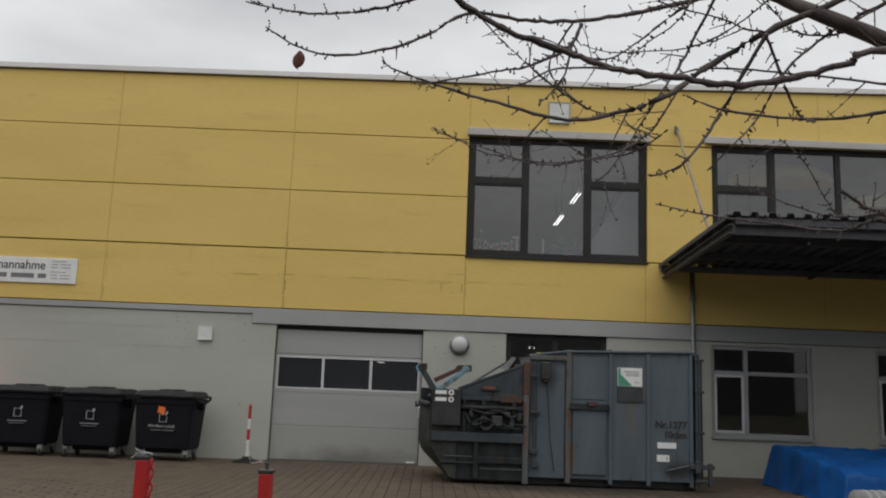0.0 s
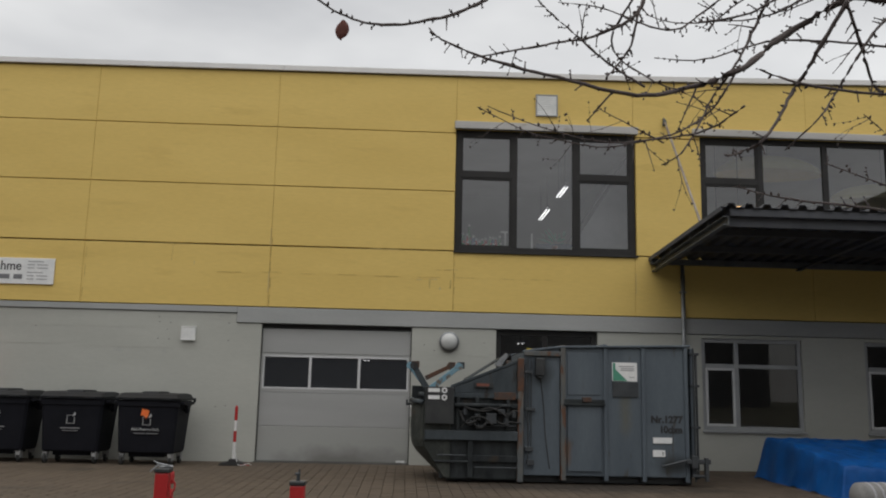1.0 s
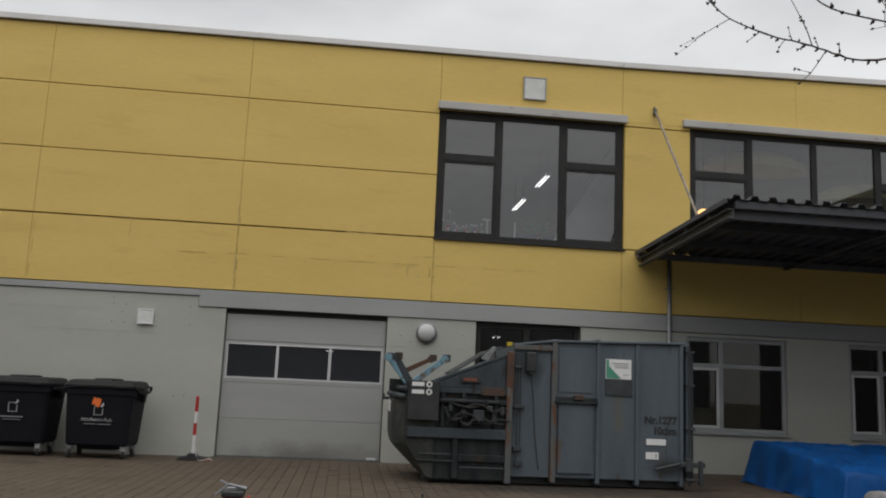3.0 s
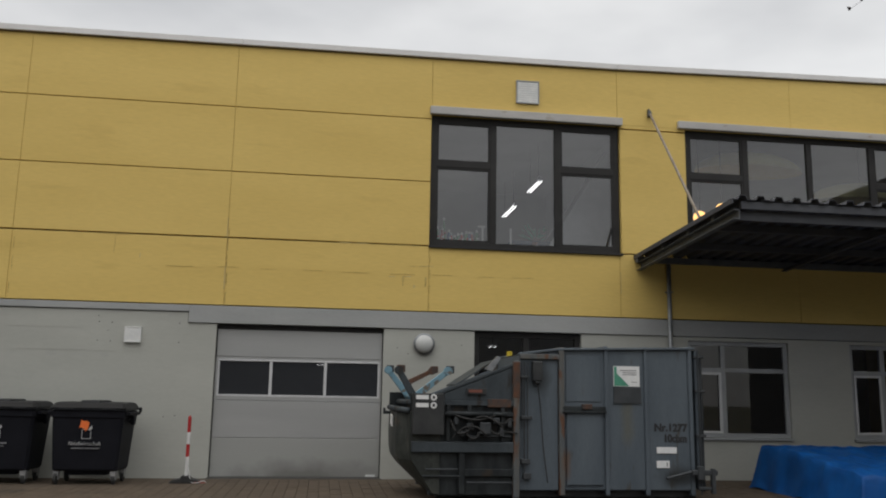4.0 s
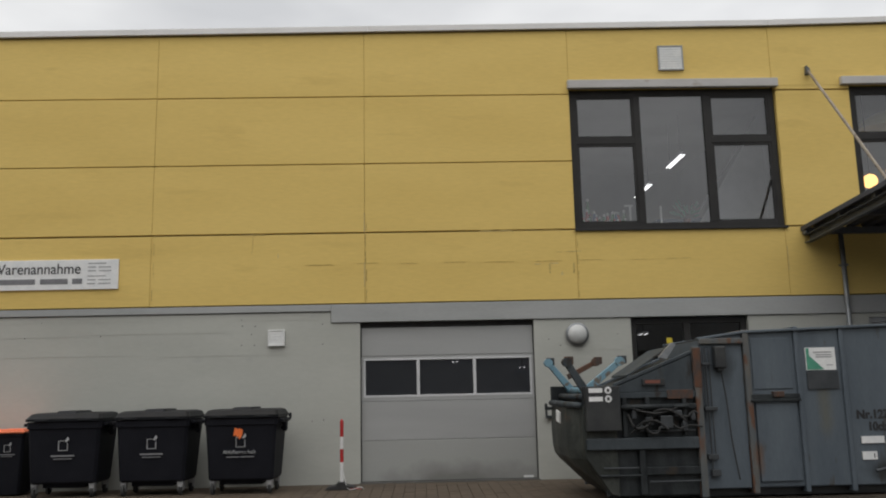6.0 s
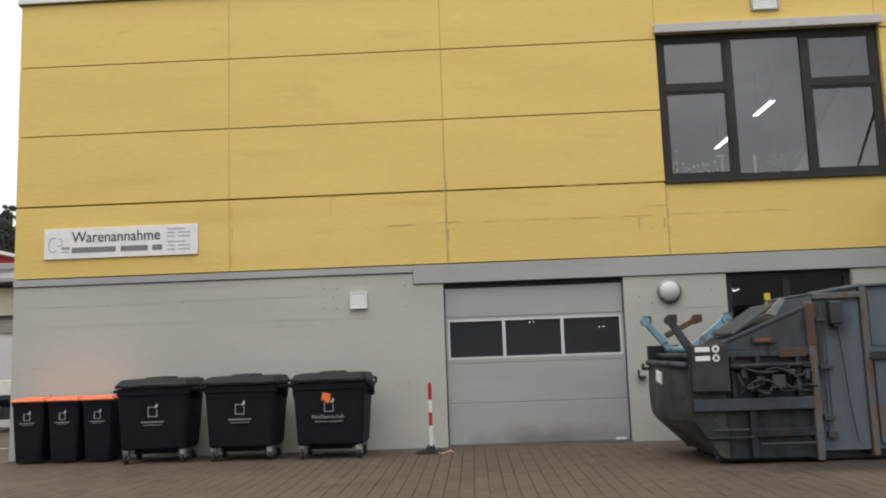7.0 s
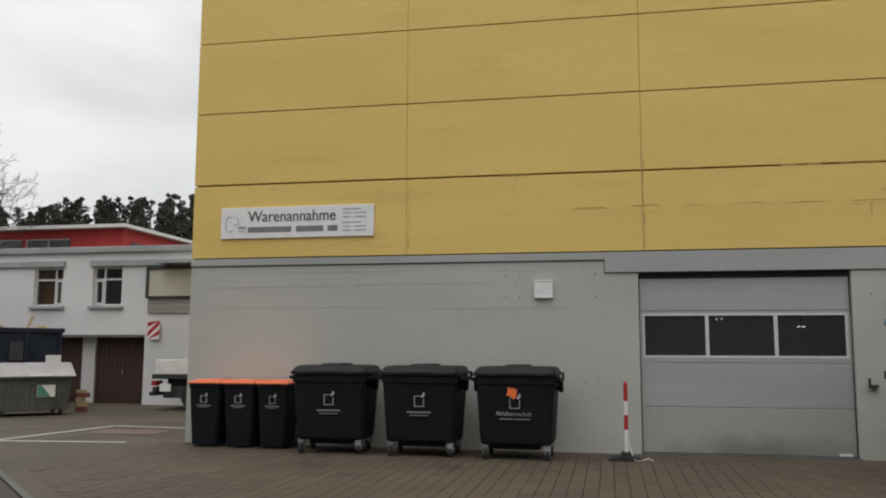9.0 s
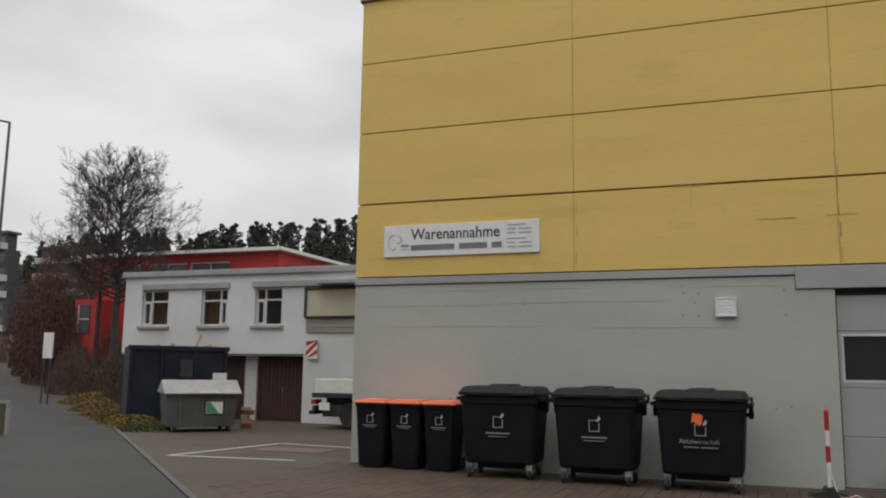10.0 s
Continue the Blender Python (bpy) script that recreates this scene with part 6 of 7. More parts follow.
WOOD = surface("raw_scrap_wood", (0.32, 0.22, 0.12), (0.44, 0.33, 0.20), 3, 0.8, 0, 0.1)
for a, b, r in (((-23.4, 28.9, 2.15), (-22.3, 29.2, 2.5), 0.04), ((-22.9, 29.0, 2.15), (-22.65, 29.1, 2.8), 0.05), ((-23.1, 28.8, 2.3), (-22.2, 28.9, 2.42), 0.05), ((-23.6, 29.2, 2.0), (-23.5, 29.2, 2.5), 0.06), ((-24.1, 29.0, 2.0), (-23.95, 29.1, 2.48), 0.04), ((-23.2, 29.6, 2.1), (-22.2, 29.4, 2.45), 0.06)):
    part("board", rods((a, b, r), sides=4), WOOD, scrap)
part("filling", boxes((-24.65, -22.1, 28.7, 29.85, 2.0, 2.2), bevel=0.05), BROWN_WOOD, scrap)
stack = thing("wood_stack", "small stack of scrap timber beside the skip", "scrap wood", "", "", pose(-0.75, 1.2, 0))
for i in range(5):
    z = 0.0 + i * 0.13
    part("board", boxes((-19.42 + 0.05 * (i % 2), -19.1 - 0.04 * (i % 3), 27.2, 27.32 + 0.1 * (i % 2), z, z + (0.132 if i < 4 else 0.09))), WOOD if i % 3 else BRICK_RED, stack)

# ---- yard markings ----
def ground_line(name, a, b, w, material, label):
    a, b = Vector(a), Vector(b)
    s = Vector((-(b - a).y, (b - a).x)).normalized() * w / 2
    bm = bmesh.new()
    n = 8
    rows = []
    for i in range(n + 1):
        p = a.lerp(b, i / n)
        rows.append([bm.verts.new((q.x, q.y, lie(q.x, q.y) + 0.002)) for q in (p - s, p + s)])
    for i in range(n):
        bm.faces.new((rows[i][0], rows[i][1], rows[i + 1][1], rows[i + 1][0]))
    return tagged(part(name, bm, material, None, label), "", "road marking", "", "structure")


ground_line("yard_marking_1", (-16.95, 21.05), (-14.2, 21.4), 0.12, ROAD_PAINT, "worn white parking line")
ground_line("yard_marking_2", (-16.9, 21.1), (-16.4, 24.5), 0.12, ROAD_PAINT, "worn white parking line")
ground_line("yard_marking_3", (-16.4, 24.5), (-13.0, 24.2), 0.12, ROAD_PAINT, "worn white parking line")
ground_line("yard_marking_4", (-16.1, 23.2), (-14.5, 23.3), 0.9, ROAD_RED, "faded red painted patch on the yard")

# ---- red building behind ----
red = thing("red_building", "long red two-storey building with a pale flat roof edge", "building")
RY = 46.0
part("wall", boxes((-42.5, -30.0, RY, RY + 0.4, 5.4, 8.1), (-30.4, -30.0, RY + 0.4, 66, -0.2, 8.1), (-42.5, -42.1, RY + 0.4, 66, -0.2, 8.1), (-42.5, -30.4, 65.6, 66, -0.2, 8.1)), RED_WALL, red)
part("wall", boxes((-42.45, -40.9, RY - 1.6, RY - 0.02, 0, 5.5), (-40.9, -30.0, RY, RY + 0.4, -0.2, 5.38)), RED_WALL, red)
part("roof", boxes((-42.9, -29.6, RY - 0.5, 66.4, 8.12, 8.30)), COPING, red, "pale flat roof edge")
for x0, x1 in ((-41.6, -39.2), (-38.6, -36.0), (-35.7, -33.1)):
    w = part("window", boxes((x0, x1, RY - 0.06, RY - 0.004, 6.4, 7.62)), FAR_DARK, red)
    part("frame", boxes((x0, x0 + 0.07, RY - 0.10, RY - 0.06, 6.4, 7.62), (x0 + 0.07, x1, RY - 0.10, RY - 0.06, 7.55, 7.62), ((x0 + x1) / 2, (x0 + x1) / 2 + 0.07, RY - 0.10, RY - 0.06, 6.4, 7.55)), GREY_TRIM, w)
for y0, y1 in ((RY + 0.7, RY + 3.4), (RY + 4.0, RY + 7.0)):
    part("window", boxes((-30.004, -29.95, y0, y1, 6.4, 7.45)), FAR_DARK, red)
for z in (1.2, 3.6):
    w = part("window", boxes((-42.1, -41.3, RY - 1.66, RY - 1.605, z, z + 1.6)), FAR_DARK, red)
    part("frame", boxes((-42.1, -42.03, RY - 1.70, RY - 1.66, z, z + 1.6), (-42.03, -41.3, RY - 1.70, RY - 1.66, z + 0.75, z + 0.82)), FRAME_WHITE, w)

# ---- far blocks of flats ----
def flats(label, x, y, w, d, h, storeys, material, base):
    """Stepped storeys, each set back a little, with pale balcony parapets and dark glazing."""
    b = thing("apartment_building", label, "apartment building", "far flats")
    sh = h / storeys
    for s in range(storeys):
        z, back = base + s * sh, 0.5 * s
        part("storey", boxes((x, x + w - 0.9 * s, y + back, y + d, z - (3 if s == 0 else 0), z + sh - 0.02)), material, b)
        n = max(2, int(w / 4))
        for i in range(n):
            wx = x + (i + 0.2) * (w - 0.9 * s) / n
            part("window", boxes((wx, wx + w / n * 0.55, y + back - 0.08, y + back - 0.01, z + 0.6, z + sh - 0.5)), FAR_DARK, b)
            if (i + s) % 3:
                part("balcony", boxes((wx - 0.3, wx + w / n * 0.7, y + back - 1.6, y + back - 0.1, z + 0.02, z + 1.0)), FAR_PARAPET, b)
    part("roof", boxes((x - 0.4, x + w - 0.9 * storeys + 1.3, y + 0.5 * storeys - 0.8, y + d + 0.4, base + h, base + h + 0.4)), FAR_DARK, b)
    return b


flats("stepped dark grey block of flats with pale balconies", -134, 103, 21.8, 5, 18.5, 7, FAR_WALL, 4)
flats("muted red block of flats on the slope", -121, 114, 13, 8, 16.5, 6, FAR_BRICK, 5)

# ---- bare trees ----
def grow(t, p, d, length, r, depth, rnd):
    """One branch that curves upward, with finer branches set along it."""
    n = 6 if depth else 4
    pts, radii, dirs, q = [p.copy()], [r], [d.copy()], p.copy()
    for i in range(n):
        d = (d + Vector((rnd.uniform(-1, 1), rnd.uniform(-1, 1), rnd.uniform(-0.7, 0.9))) * 0.15 + Vector((0, 0, 0.05))).normalized()
        q = q + d * length / n
        pts.append(q.copy())
        dirs.append(d.copy())
        radii.append(max(0.008, r * (1 - 0.75 * (i + 1) / n)))
    t.add(pts, radii, 6 if r > 0.05 else 4 if r > 0.02 else 3)
    if depth == 0:
        return
    kids = rnd.randint(5, 7) if depth < 3 else 5
    for k in range(kids):
        i = min(n, 1 + int((n - 0.01) * (k + rnd.random()) / kids))
        side = dirs[i].cross(Vector((rnd.uniform(-1, 1), rnd.uniform(-1, 1), rnd.uniform(-1, 1)))).normalized()
        grow(t, pts[i], (dirs[i] + side * rnd.uniform(0.6, 1.1)).normalized(), length * rnd.uniform(0.30, 0.52), radii[i] * 0.55, depth - 1, rnd)


def bare_tree(label, at, height, wide, seed, r=0.22, boughs=30, low=0.42, lean=0.04):
    """One leading stem; boughs that sweep out and up fill a broad dome of fine twigs."""
    tree = thing("tree", label, "tree", "bare trees", "", Matrix.Translation(at))
    rnd = random.Random(seed)
    crown, trunk = Tubes(), Tubes()
    a0, n = rnd.uniform(0, 6.28), 14
    line = [Vector((lean * height * (i / n) * math.cos(a0) + rnd.uniform(-0.06, 0.06), lean * height * (i / n) * math.sin(a0) + rnd.uniform(-0.06, 0.06), -0.3 + (height * 0.97 + 0.3) * i / n)) for i in range(n + 1)]
    rad = [max(0.015, r * (1.15 - 1.12 * (i / n) ** 0.8)) for i in range(n + 1)]
    trunk.add(line, rad, 9)
    raw_part("trunk", trunk.v, trunk.f, FAR_BARK, tree, "", True)
    for k in range(boughs):
        v = (k + rnd.random()) / boughs
        u = low + (0.95 - low) * v
        i = min(n - 1, int(u * n))
        p = line[i].lerp(line[i + 1], u * n - i)
        a = k * 2.4 + rnd.uniform(-0.4, 0.4)
        reach = wide * 0.5 * math.sqrt(max(0.10, 1 - v ** 3.0)) * rnd.uniform(0.8, 1.0) * (0.84 + 0.16 * min(1.0, v * 3))
        climb = 0.16 + 0.95 * v
        grow(crown, p, Vector((math.cos(a), math.sin(a), climb)).normalized(), reach * 0.92, max(0.025, rad[i] * 0.42), 3, rnd)
    raw_part("crown", crown.v, crown.f, FAR_BARK, tree, "bare brown winter crown")
    return tree


bare_tree("tall bare winter tree beside the red building", (-36.0, 40.6, lie(-36.0, 40.6)), 12.1, 7.6, 11, 0.26, 64, 0.38, 0.015)
bare_tree("smaller bare tree behind the shrubs", (-37.6, 41.0, lie(-37.6, 41.0)), 11.0, 6.6, 8, 0.16, 36, 0.44, 0.02)
bare_tree("slim bare tree by the street", (-43.0, 46.0, lie(-43, 46)), 7.6, 4.6, 15, 0.10, 22, 0.35, 0.05)

# ---- shrubs, ground cover and the wooded hill ----
def leaf_heap(name, label, category, centre, size, count, leaf, material, seed, floor=None, slim=1.0):
    """Many small leaf blades in an uneven heap."""
    rnd = random.Random(seed)
    verts, faces = [], []
    for _ in range(count):
        a, rr = rnd.uniform(0, 2 * math.pi), rnd.random() ** 0.6
        x, y = centre[0] + size[0] * rr * math.cos(a), centre[1] + size[1] * rr * math.sin(a)
        top = size[2] * (1 - rr ** 2.2) * (0.7 + 0.5 * noise.noise(Vector((x * 0.8, y * 0.8, seed))))
        z = centre[2] + max(0.02, top) * rnd.random() ** 0.7
        if floor:
            z += floor(x, y)
        d = Vector((rnd.uniform(-1, 1), rnd.uniform(-1, 1), rnd.uniform(-0.4, 1) if slim == 1 else rnd.uniform(0.2, 2.2))).normalized() * leaf * rnd.uniform(0.6, 1.5)
        s = d.orthogonal().normalized() * leaf * slim * rnd.uniform(0.2, 0.4)
        p, b = Vector((x, y, z)), len(verts)
        verts += [tuple(p - d), tuple(p + s), tuple(p + d), tuple(p - s)]
        faces.append((b, b + 1, b + 2, b + 3))
    return tagged(raw_part(name, verts, faces, material, None, label), "", category, "", "stuff")


for i, (x, y, sx, sy, sz) in enumerate(((-23.9, 28.6, 0.8, 0.7, 1.25), (-25.0, 30.1, 1.1, 0.9, 1.7), (-26.8, 32.1, 1.4, 1.1, 1.9), (-29.2, 34.4, 1.6, 1.3, 2.1), (-31.6, 36.8, 1.8, 1.4, 2.2), (-34.6, 39.4, 2.0, 1.5, 2.4), (-38.2, 42.5, 2.2, 1.5, 3.4), (-37.6, 39.8, 1.6, 1.2, 3.0), (-36.4, 38.4, 1.3, 1.1, 2.6))):
    leaf_heap("shrub", "dense brown leafless winter shrub along the street", "shrub", (x, y, 0), (sx, sy, sz), int((3600 if i < 6 else 1900) * sx), 0.24, SHRUB, 20 + i, lie, 0.10)
for i, (x, y, sx, sy, sz) in enumerate(((-40.2, 40.9, 1.5, 1.4, 6.6), (-43.0, 43.4, 2.0, 1.8, 9.6), (-47.0, 47.2, 2.4, 2.0, 11.0), (-52.5, 51.2, 2.6, 2.2, 10.5), (-49.6, 53.0, 2.6, 2.2, 12.0), (-57.0, 57.0, 3.0, 2.4, 9.0))):
    leaf_heap("copper_shrub", "tall shrub with red-brown dead leaves along the street", "shrub", (x, y, 0), (sx, sy, sz), int(3600 * sx), 0.15, COPPER, 60 + i, lie, 0.30)
for i, (x, y, sx, sy, sz) in enumerate(((-21.9, 26.2, 0.75, 0.6, 0.34), (-22.9, 27.1, 0.9, 0.75, 0.52), (-24.1, 28.2, 1.0, 0.9, 0.6), (-25.6, 29.6, 1.1, 1.0, 0.62), (-27.4, 31.2, 1.25, 1.1, 0.65), (-29.6, 33.1, 1.4, 1.2, 0.65), (-32.4, 35.6, 1.6, 1.3, 0.65))):
    leaf_heap("ground_cover", "low ochre and green ground cover along the kerb", "ground cover", (x, y, 0), (sx, sy, sz), 5200, 0.05, COVER if i else COVER_GREEN, 40 + i, lie)


def hill_height(x, y):
    return 23.5 * smooth_step((y - 85) / 72) * (0.72 + 0.28 * smooth_step((x + 190) / 50)) * (1 - 0.5 * smooth_step((y - 160) / 60)) + 0.8 * noise.noise(Vector((x * 0.03, y * 0.03, 3)))


verts, faces = [], []
n = 40
for i in range(n + 1):
    for j in range(n + 1):
        x, y = -280 + 380 * i / n, 90 + 180 * j / n
        verts.append((x, y, hill_height(x, y) - 2.0))
for i in range(n):
    for j in range(n):
        q = i * (n + 1) + j
        faces.append((q, q + n + 1, q + n + 2, q + 1))
tagged(raw_part("hill", verts, faces, GRASS_GROUND, None, "wooded hill behind the buildings", True), "", "hill", "", "structure")
rnd = random.Random(77)
stems = Tubes()
verts, faces = [], []


def needle_clump(c, r, count, squash=0.75):
    """A round tuft of needles, denser at its rim, with a ragged outline."""
    for _ in range(count):
        d = Vector((rnd.gauss(0, 1), rnd.gauss(0, 1), rnd.gauss(0, 1))).normalized()
        p = c + Vector((d.x, d.y, d.z * squash)) * r * rnd.uniform(0.45, 1.05)
        a = (d + Vector((rnd.uniform(-1, 1), rnd.uniform(-1, 1), rnd.uniform(-1, 1)))).normalized() * rnd.uniform(0.16, 0.36)
        w = a.orthogonal().normalized() * rnd.uniform(0.10, 0.22)
        b = len(verts)
        verts.extend((tuple(p - a), tuple(p + w), tuple(p + a), tuple(p - w)))
        faces.append((b, b + 1, b + 2, b + 3))


def pine(x, y, tall, low, wide):
    """A bare stem with rounded tufts above."""
    base = hill_height(x, y) - 2.4
    stems.add([(x, y, base), (x + rnd.uniform(-0.3, 0.3), y, base + tall * 0.9)], [0.20, 0.08], 5)
    lobes = rnd.randint(6, 9)
    for k in range(lobes):
        v = low + (0.97 - low) * (k + 0.5) / lobes
        spread = wide * (1.0 - 0.75 * ((v - low) / (1 - low)) ** 2)
        a = rnd.uniform(0, 6.28)
        needle_clump(Vector((x + spread * 0.55 * math.cos(a), y + spread * 0.55 * math.sin(a), base + tall * v)), spread * rnd.uniform(0.55, 0.8), 60)


x = -215.0
while x < -58:
    dense = -101 < x < -76
    pine(x, rnd.uniform(153, 165), rnd.uniform(9.6, 12.2) if not dense else rnd.uniform(10.5, 12.8), 0.45 if not dense else 0.15, rnd.uniform(1.6, 2.4))
    if dense or rnd.random() < 0.45:
        pine(x + rnd.uniform(-1, 1), rnd.uniform(146, 152), rnd.uniform(7.0, 9.0) if not dense else rnd.uniform(9.0, 11.5), 0.25, rnd.uniform(1.5, 2.2))
    x += rnd.uniform(0.9, 1.9)
for k in range(110):
    pine(-212 + k * 1.45 + rnd.uniform(-1, 1), rnd.uniform(138, 150), rnd.uniform(5.2, 7.4), 0.12, rnd.uniform(1.5, 2.2))
for k in range(260):
    pine(rnd.uniform(-210, -40), rnd.uniform(96, 143), rnd.uniform(5.0, 8.0), 0.2, rnd.uniform(1.3, 2.0))
wood = tagged(raw_part("far_wood", verts, faces, PINE, None, "dark evergreen wood on the hill"), "", "wood", "", "stuff")
tagged(raw_part("stems", stems.v, stems.f, FAR_BARK, wood), "", "", "", "stuff")

# ---- street things ----
sl = thing("street_lamp", "tall slim grey street lamp beside the street", "street lamp")
lx, ly = -32.3, 30.0
part("pole", rods(((lx, ly, lie(lx, ly) - 0.1), (lx, ly, 11.0), 0.07, 0.05), sides=12), DARK_STEEL, sl, "", True)
part("arm", rods(((lx, ly, 11.0), (lx - 0.9, ly - 0.5, 11.15), 0.04), sides=8), DARK_STEEL, sl)
part("head", boxes((lx - 1.4, lx - 0.7, ly - 0.65, ly - 0.35, 11.08, 11.2), bevel=0.02), DARK_STEEL, sl)
bd = thing("notice_board", "small pale upright board at the roadside", "sign")
nx_, ny_ = -33.85, 34.0
part("panel", boxes((nx_, nx_ + 0.5, ny_, ny_ + 0.06, 2.05, 3.12), bevel=0.01), WHITE_PAINT, bd)
part("leg", boxes((nx_ + 0.05, nx_ + 0.1, ny_ + 0.01, ny_ + 0.05, lie(nx_, ny_) - 0.1, 2.05), (nx_ + 0.4, nx_ + 0.45, ny_ + 0.01, ny_ + 0.05, lie(nx_, ny_) - 0.1, 2.05)), DARK_STEEL, bd)

ob = thing("roadside_panel", "low olive panel in a pale frame beside the street", "panel")
part("panel", boxes((-24.3, -23.46, 22.95, 22.99, 0.03, 0.80), bevel=0.006), OLIVE, ob)
part("frame", boxes((-23.46, -23.38, 22.93, 23.01, 0.0, 0.86), (-24.38, -24.3, 22.93, 23.01, 0.0, 0.86), (-24.3, -23.46, 22.93, 23.01, 0.80, 0.86)), GREY_TRIM, ob)

# ---- cherry tree by the street, its limbs overhead ----
cherry = thing("cherry_tree", "bare cherry tree with budded twigs hanging over the street", "tree")
twigs, buds = Tubes(), Tubes()
tr = random.Random(5)


def smooth_path(pts, per=7):
    pts = [Vector(p) for p in pts]
    out = []
    for i in range(len(pts) - 1):
        p0, p1, p2, p3 = (pts[max(0, min(len(pts) - 1, i + d))] for d in (-1, 0, 1, 2))
        for s in range(per):
            u = s / per
            out.append(0.5 * ((2 * p1) + (p2 - p0) * u + (2 * p0 - 5 * p1 + 4 * p2 - p3) * u * u + (3 * p1 - p0 - 3 * p2 + p3) * u ** 3))
    return out + [pts[-1]]


def bud(p, d, size):
    d = d.normalized()
    buds.add([p, p + d * size * 0.5, p + d * size * 1.2], [size * 0.3, size * 0.42, size * 0.08], 5)


def twig(p, d, length, r, forks, fine=1.0):
    pts, q = [p.copy()], p.copy()
    n = max(3, int(length / 0.04))
    for i in range(n):
        d = (d + Vector((tr.uniform(-1, 1), tr.uniform(-1, 1), tr.uniform(-1, 1))) * 0.13).normalized()
        q = q + d * length / n
        pts.append(q.copy())
    twigs.add(pts, [r * (1 - 0.6 * i / n) for i in range(n + 1)], 5)
    for i in range(1, n + 1):
        if tr.random() < 0.75:
            side = d.cross(Vector((tr.uniform(-1, 1), tr.uniform(-1, 1), tr.uniform(-1, 1)))).normalized()
            bud(pts[i], side + d * 0.6, fine * tr.uniform(0.006, 0.0105))
    bud(pts[-1], d, 0.007 * fine)
    if forks:
        k = tr.randint(1, n - 1)
        side = Vector((tr.uniform(-1, 1), tr.uniform(-0.6, 0.6), tr.uniform(-1, 0.8))).normalized()
        twig(pts[k], (d * 0.7 + side * 0.7).normalized(), length * 0.6, r * 0.7, forks - 1)


def limb(r0, r1, *pts, fine=1.0):
    path = smooth_path(pts)
    n = len(path) - 1
    radii = [0.86 * (r0 + (r1 - r0) * i / n) for i in range(n + 1)]
    for i in range(1, n if r0 < 0.04 else 1):
        path[i] = path[i] + Vector((tr.uniform(-1, 1), tr.uniform(-1, 1), tr.uniform(-1, 1))) * min(0.012, radii[i] * 0.5)
    radii = [r * (1 + (0.28 if tr.random() < 0.22 and r < 0.03 else 0)) for r in radii]
    piece = Tubes()
    piece.add(path, radii, 9)
    raw_part("limb", piece.v, piece.f, BARK, cherry, "", True)
    for i in range(2, n):
        d = (path[i + 1] - path[i - 1]).normalized()
        if tr.random() < 0.36 and r0 < 0.04:
            side = d.cross(Vector((tr.uniform(-0.4, 0.4), 1, tr.uniform(-0.4, 0.4)))).normalized() * tr.choice((-1, 1))
            long_one = tr.random() < 0.15
            twig(path[i], (d * 0.6 + side).normalized(), fine * (tr.uniform(0.08, 0.24) if long_one else tr.uniform(0.015, 0.05)), min(radii[i] * 0.7, 0.0045 * fine), 1 if long_one and fine == 1 else 0, fine)
        if tr.random() < 0.62 and r0 < 0.04:
            side = d.cross(Vector((tr.uniform(-1, 1), tr.uniform(-1, 1), tr.uniform(-1, 1)))).normalized()
            bud(path[i] + side * radii[i] * 0.8, side + d * 0.4, fine * tr.uniform(0.008, 0.015))


limb(0.052, 0.03, (1.81, 4.78, 3.16), (1.66, 4.78, 3.18), (1.35, 4.80, 3.35), (1.13, 4.70, 3.37), (1.00, 4.73, 3.44), (0.88, 4.80, 3.54), (0.67, 4.78, 3.67))
# a limb close overhead, then the finer ones between
limb(0.0075, 0.0058, (2.45, 4.55, 2.85), (1.5, 3.6, 2.62), (0.75, 2.95, 2.5), (0.179, 2.728, 2.372), (0.105, 2.721, 2.343), (0.008, 2.735, 2.316), (-0.099, 2.724, 2.294), (-0.201, 2.720, 2.301), (-0.298, 2.735, 2.317), (-0.397, 2.760, 2.358), (-0.502, 2.754, 2.391), (-0.576, 2.752, 2.432), (-0.641, 2.727, 2.477), fine=0.3)
limb(0.0028, 0.0014, (-0.246, 2.742, 2.314), (-0.320, 2.730, 2.317), (-0.417, 2.725, 2.310), (-0.482, 2.722, 2.277), (-0.547, 2.727, 2.265), fine=0.3)
limb(0.009, 0.003, (-0.02, 4.75, 3.35), (-0.06, 4.74, 3.25), (-0.13, 4.73, 3.19), (-0.26, 4.73, 3.13), (-0.39, 4.67, 3.08), (-0.58, 4.68, 3.04), (-0.72, 4.71, 3.02))
limb(0.006, 0.003, (-0.06, 4.73, 3.26), (-0.09, 4.74, 3.11), (-0.15, 4.74, 3.02), (-0.21, 4.65, 2.94))
limb(0.007, 0.003, (0.10, 5.21, 3.12), (0.01, 5.22, 3.18), (-0.09, 5.20, 3.24), (-0.22, 5.16, 3.33), (-0.36, 5.20, 3.48), (-0.45, 5.15, 3.55), (-0.59, 5.25, 3.71))
limb(0.005, 0.002, (0.85, 4.84, 3.55), (0.78, 4.81, 3.48), (0.61, 4.78, 3.34), (0.48, 4.85, 3.30), (0.30, 4.81, 3.26), (0.13, 4.84, 3.26), (-0.00, 4.84, 3.29))
limb(0.005, 0.002, (0.37, 4.40, 3.33), (0.30, 4.39, 3.21), (0.17, 4.41, 3.11), (0.08, 4.39, 3.02))
limb(0.006, 0.003, (0.81, 4.76, 3.35), (0.72, 4.78, 3.37), (0.64, 4.84, 3.44), (0.46, 4.75, 3.43), (0.31, 4.75, 3.47))
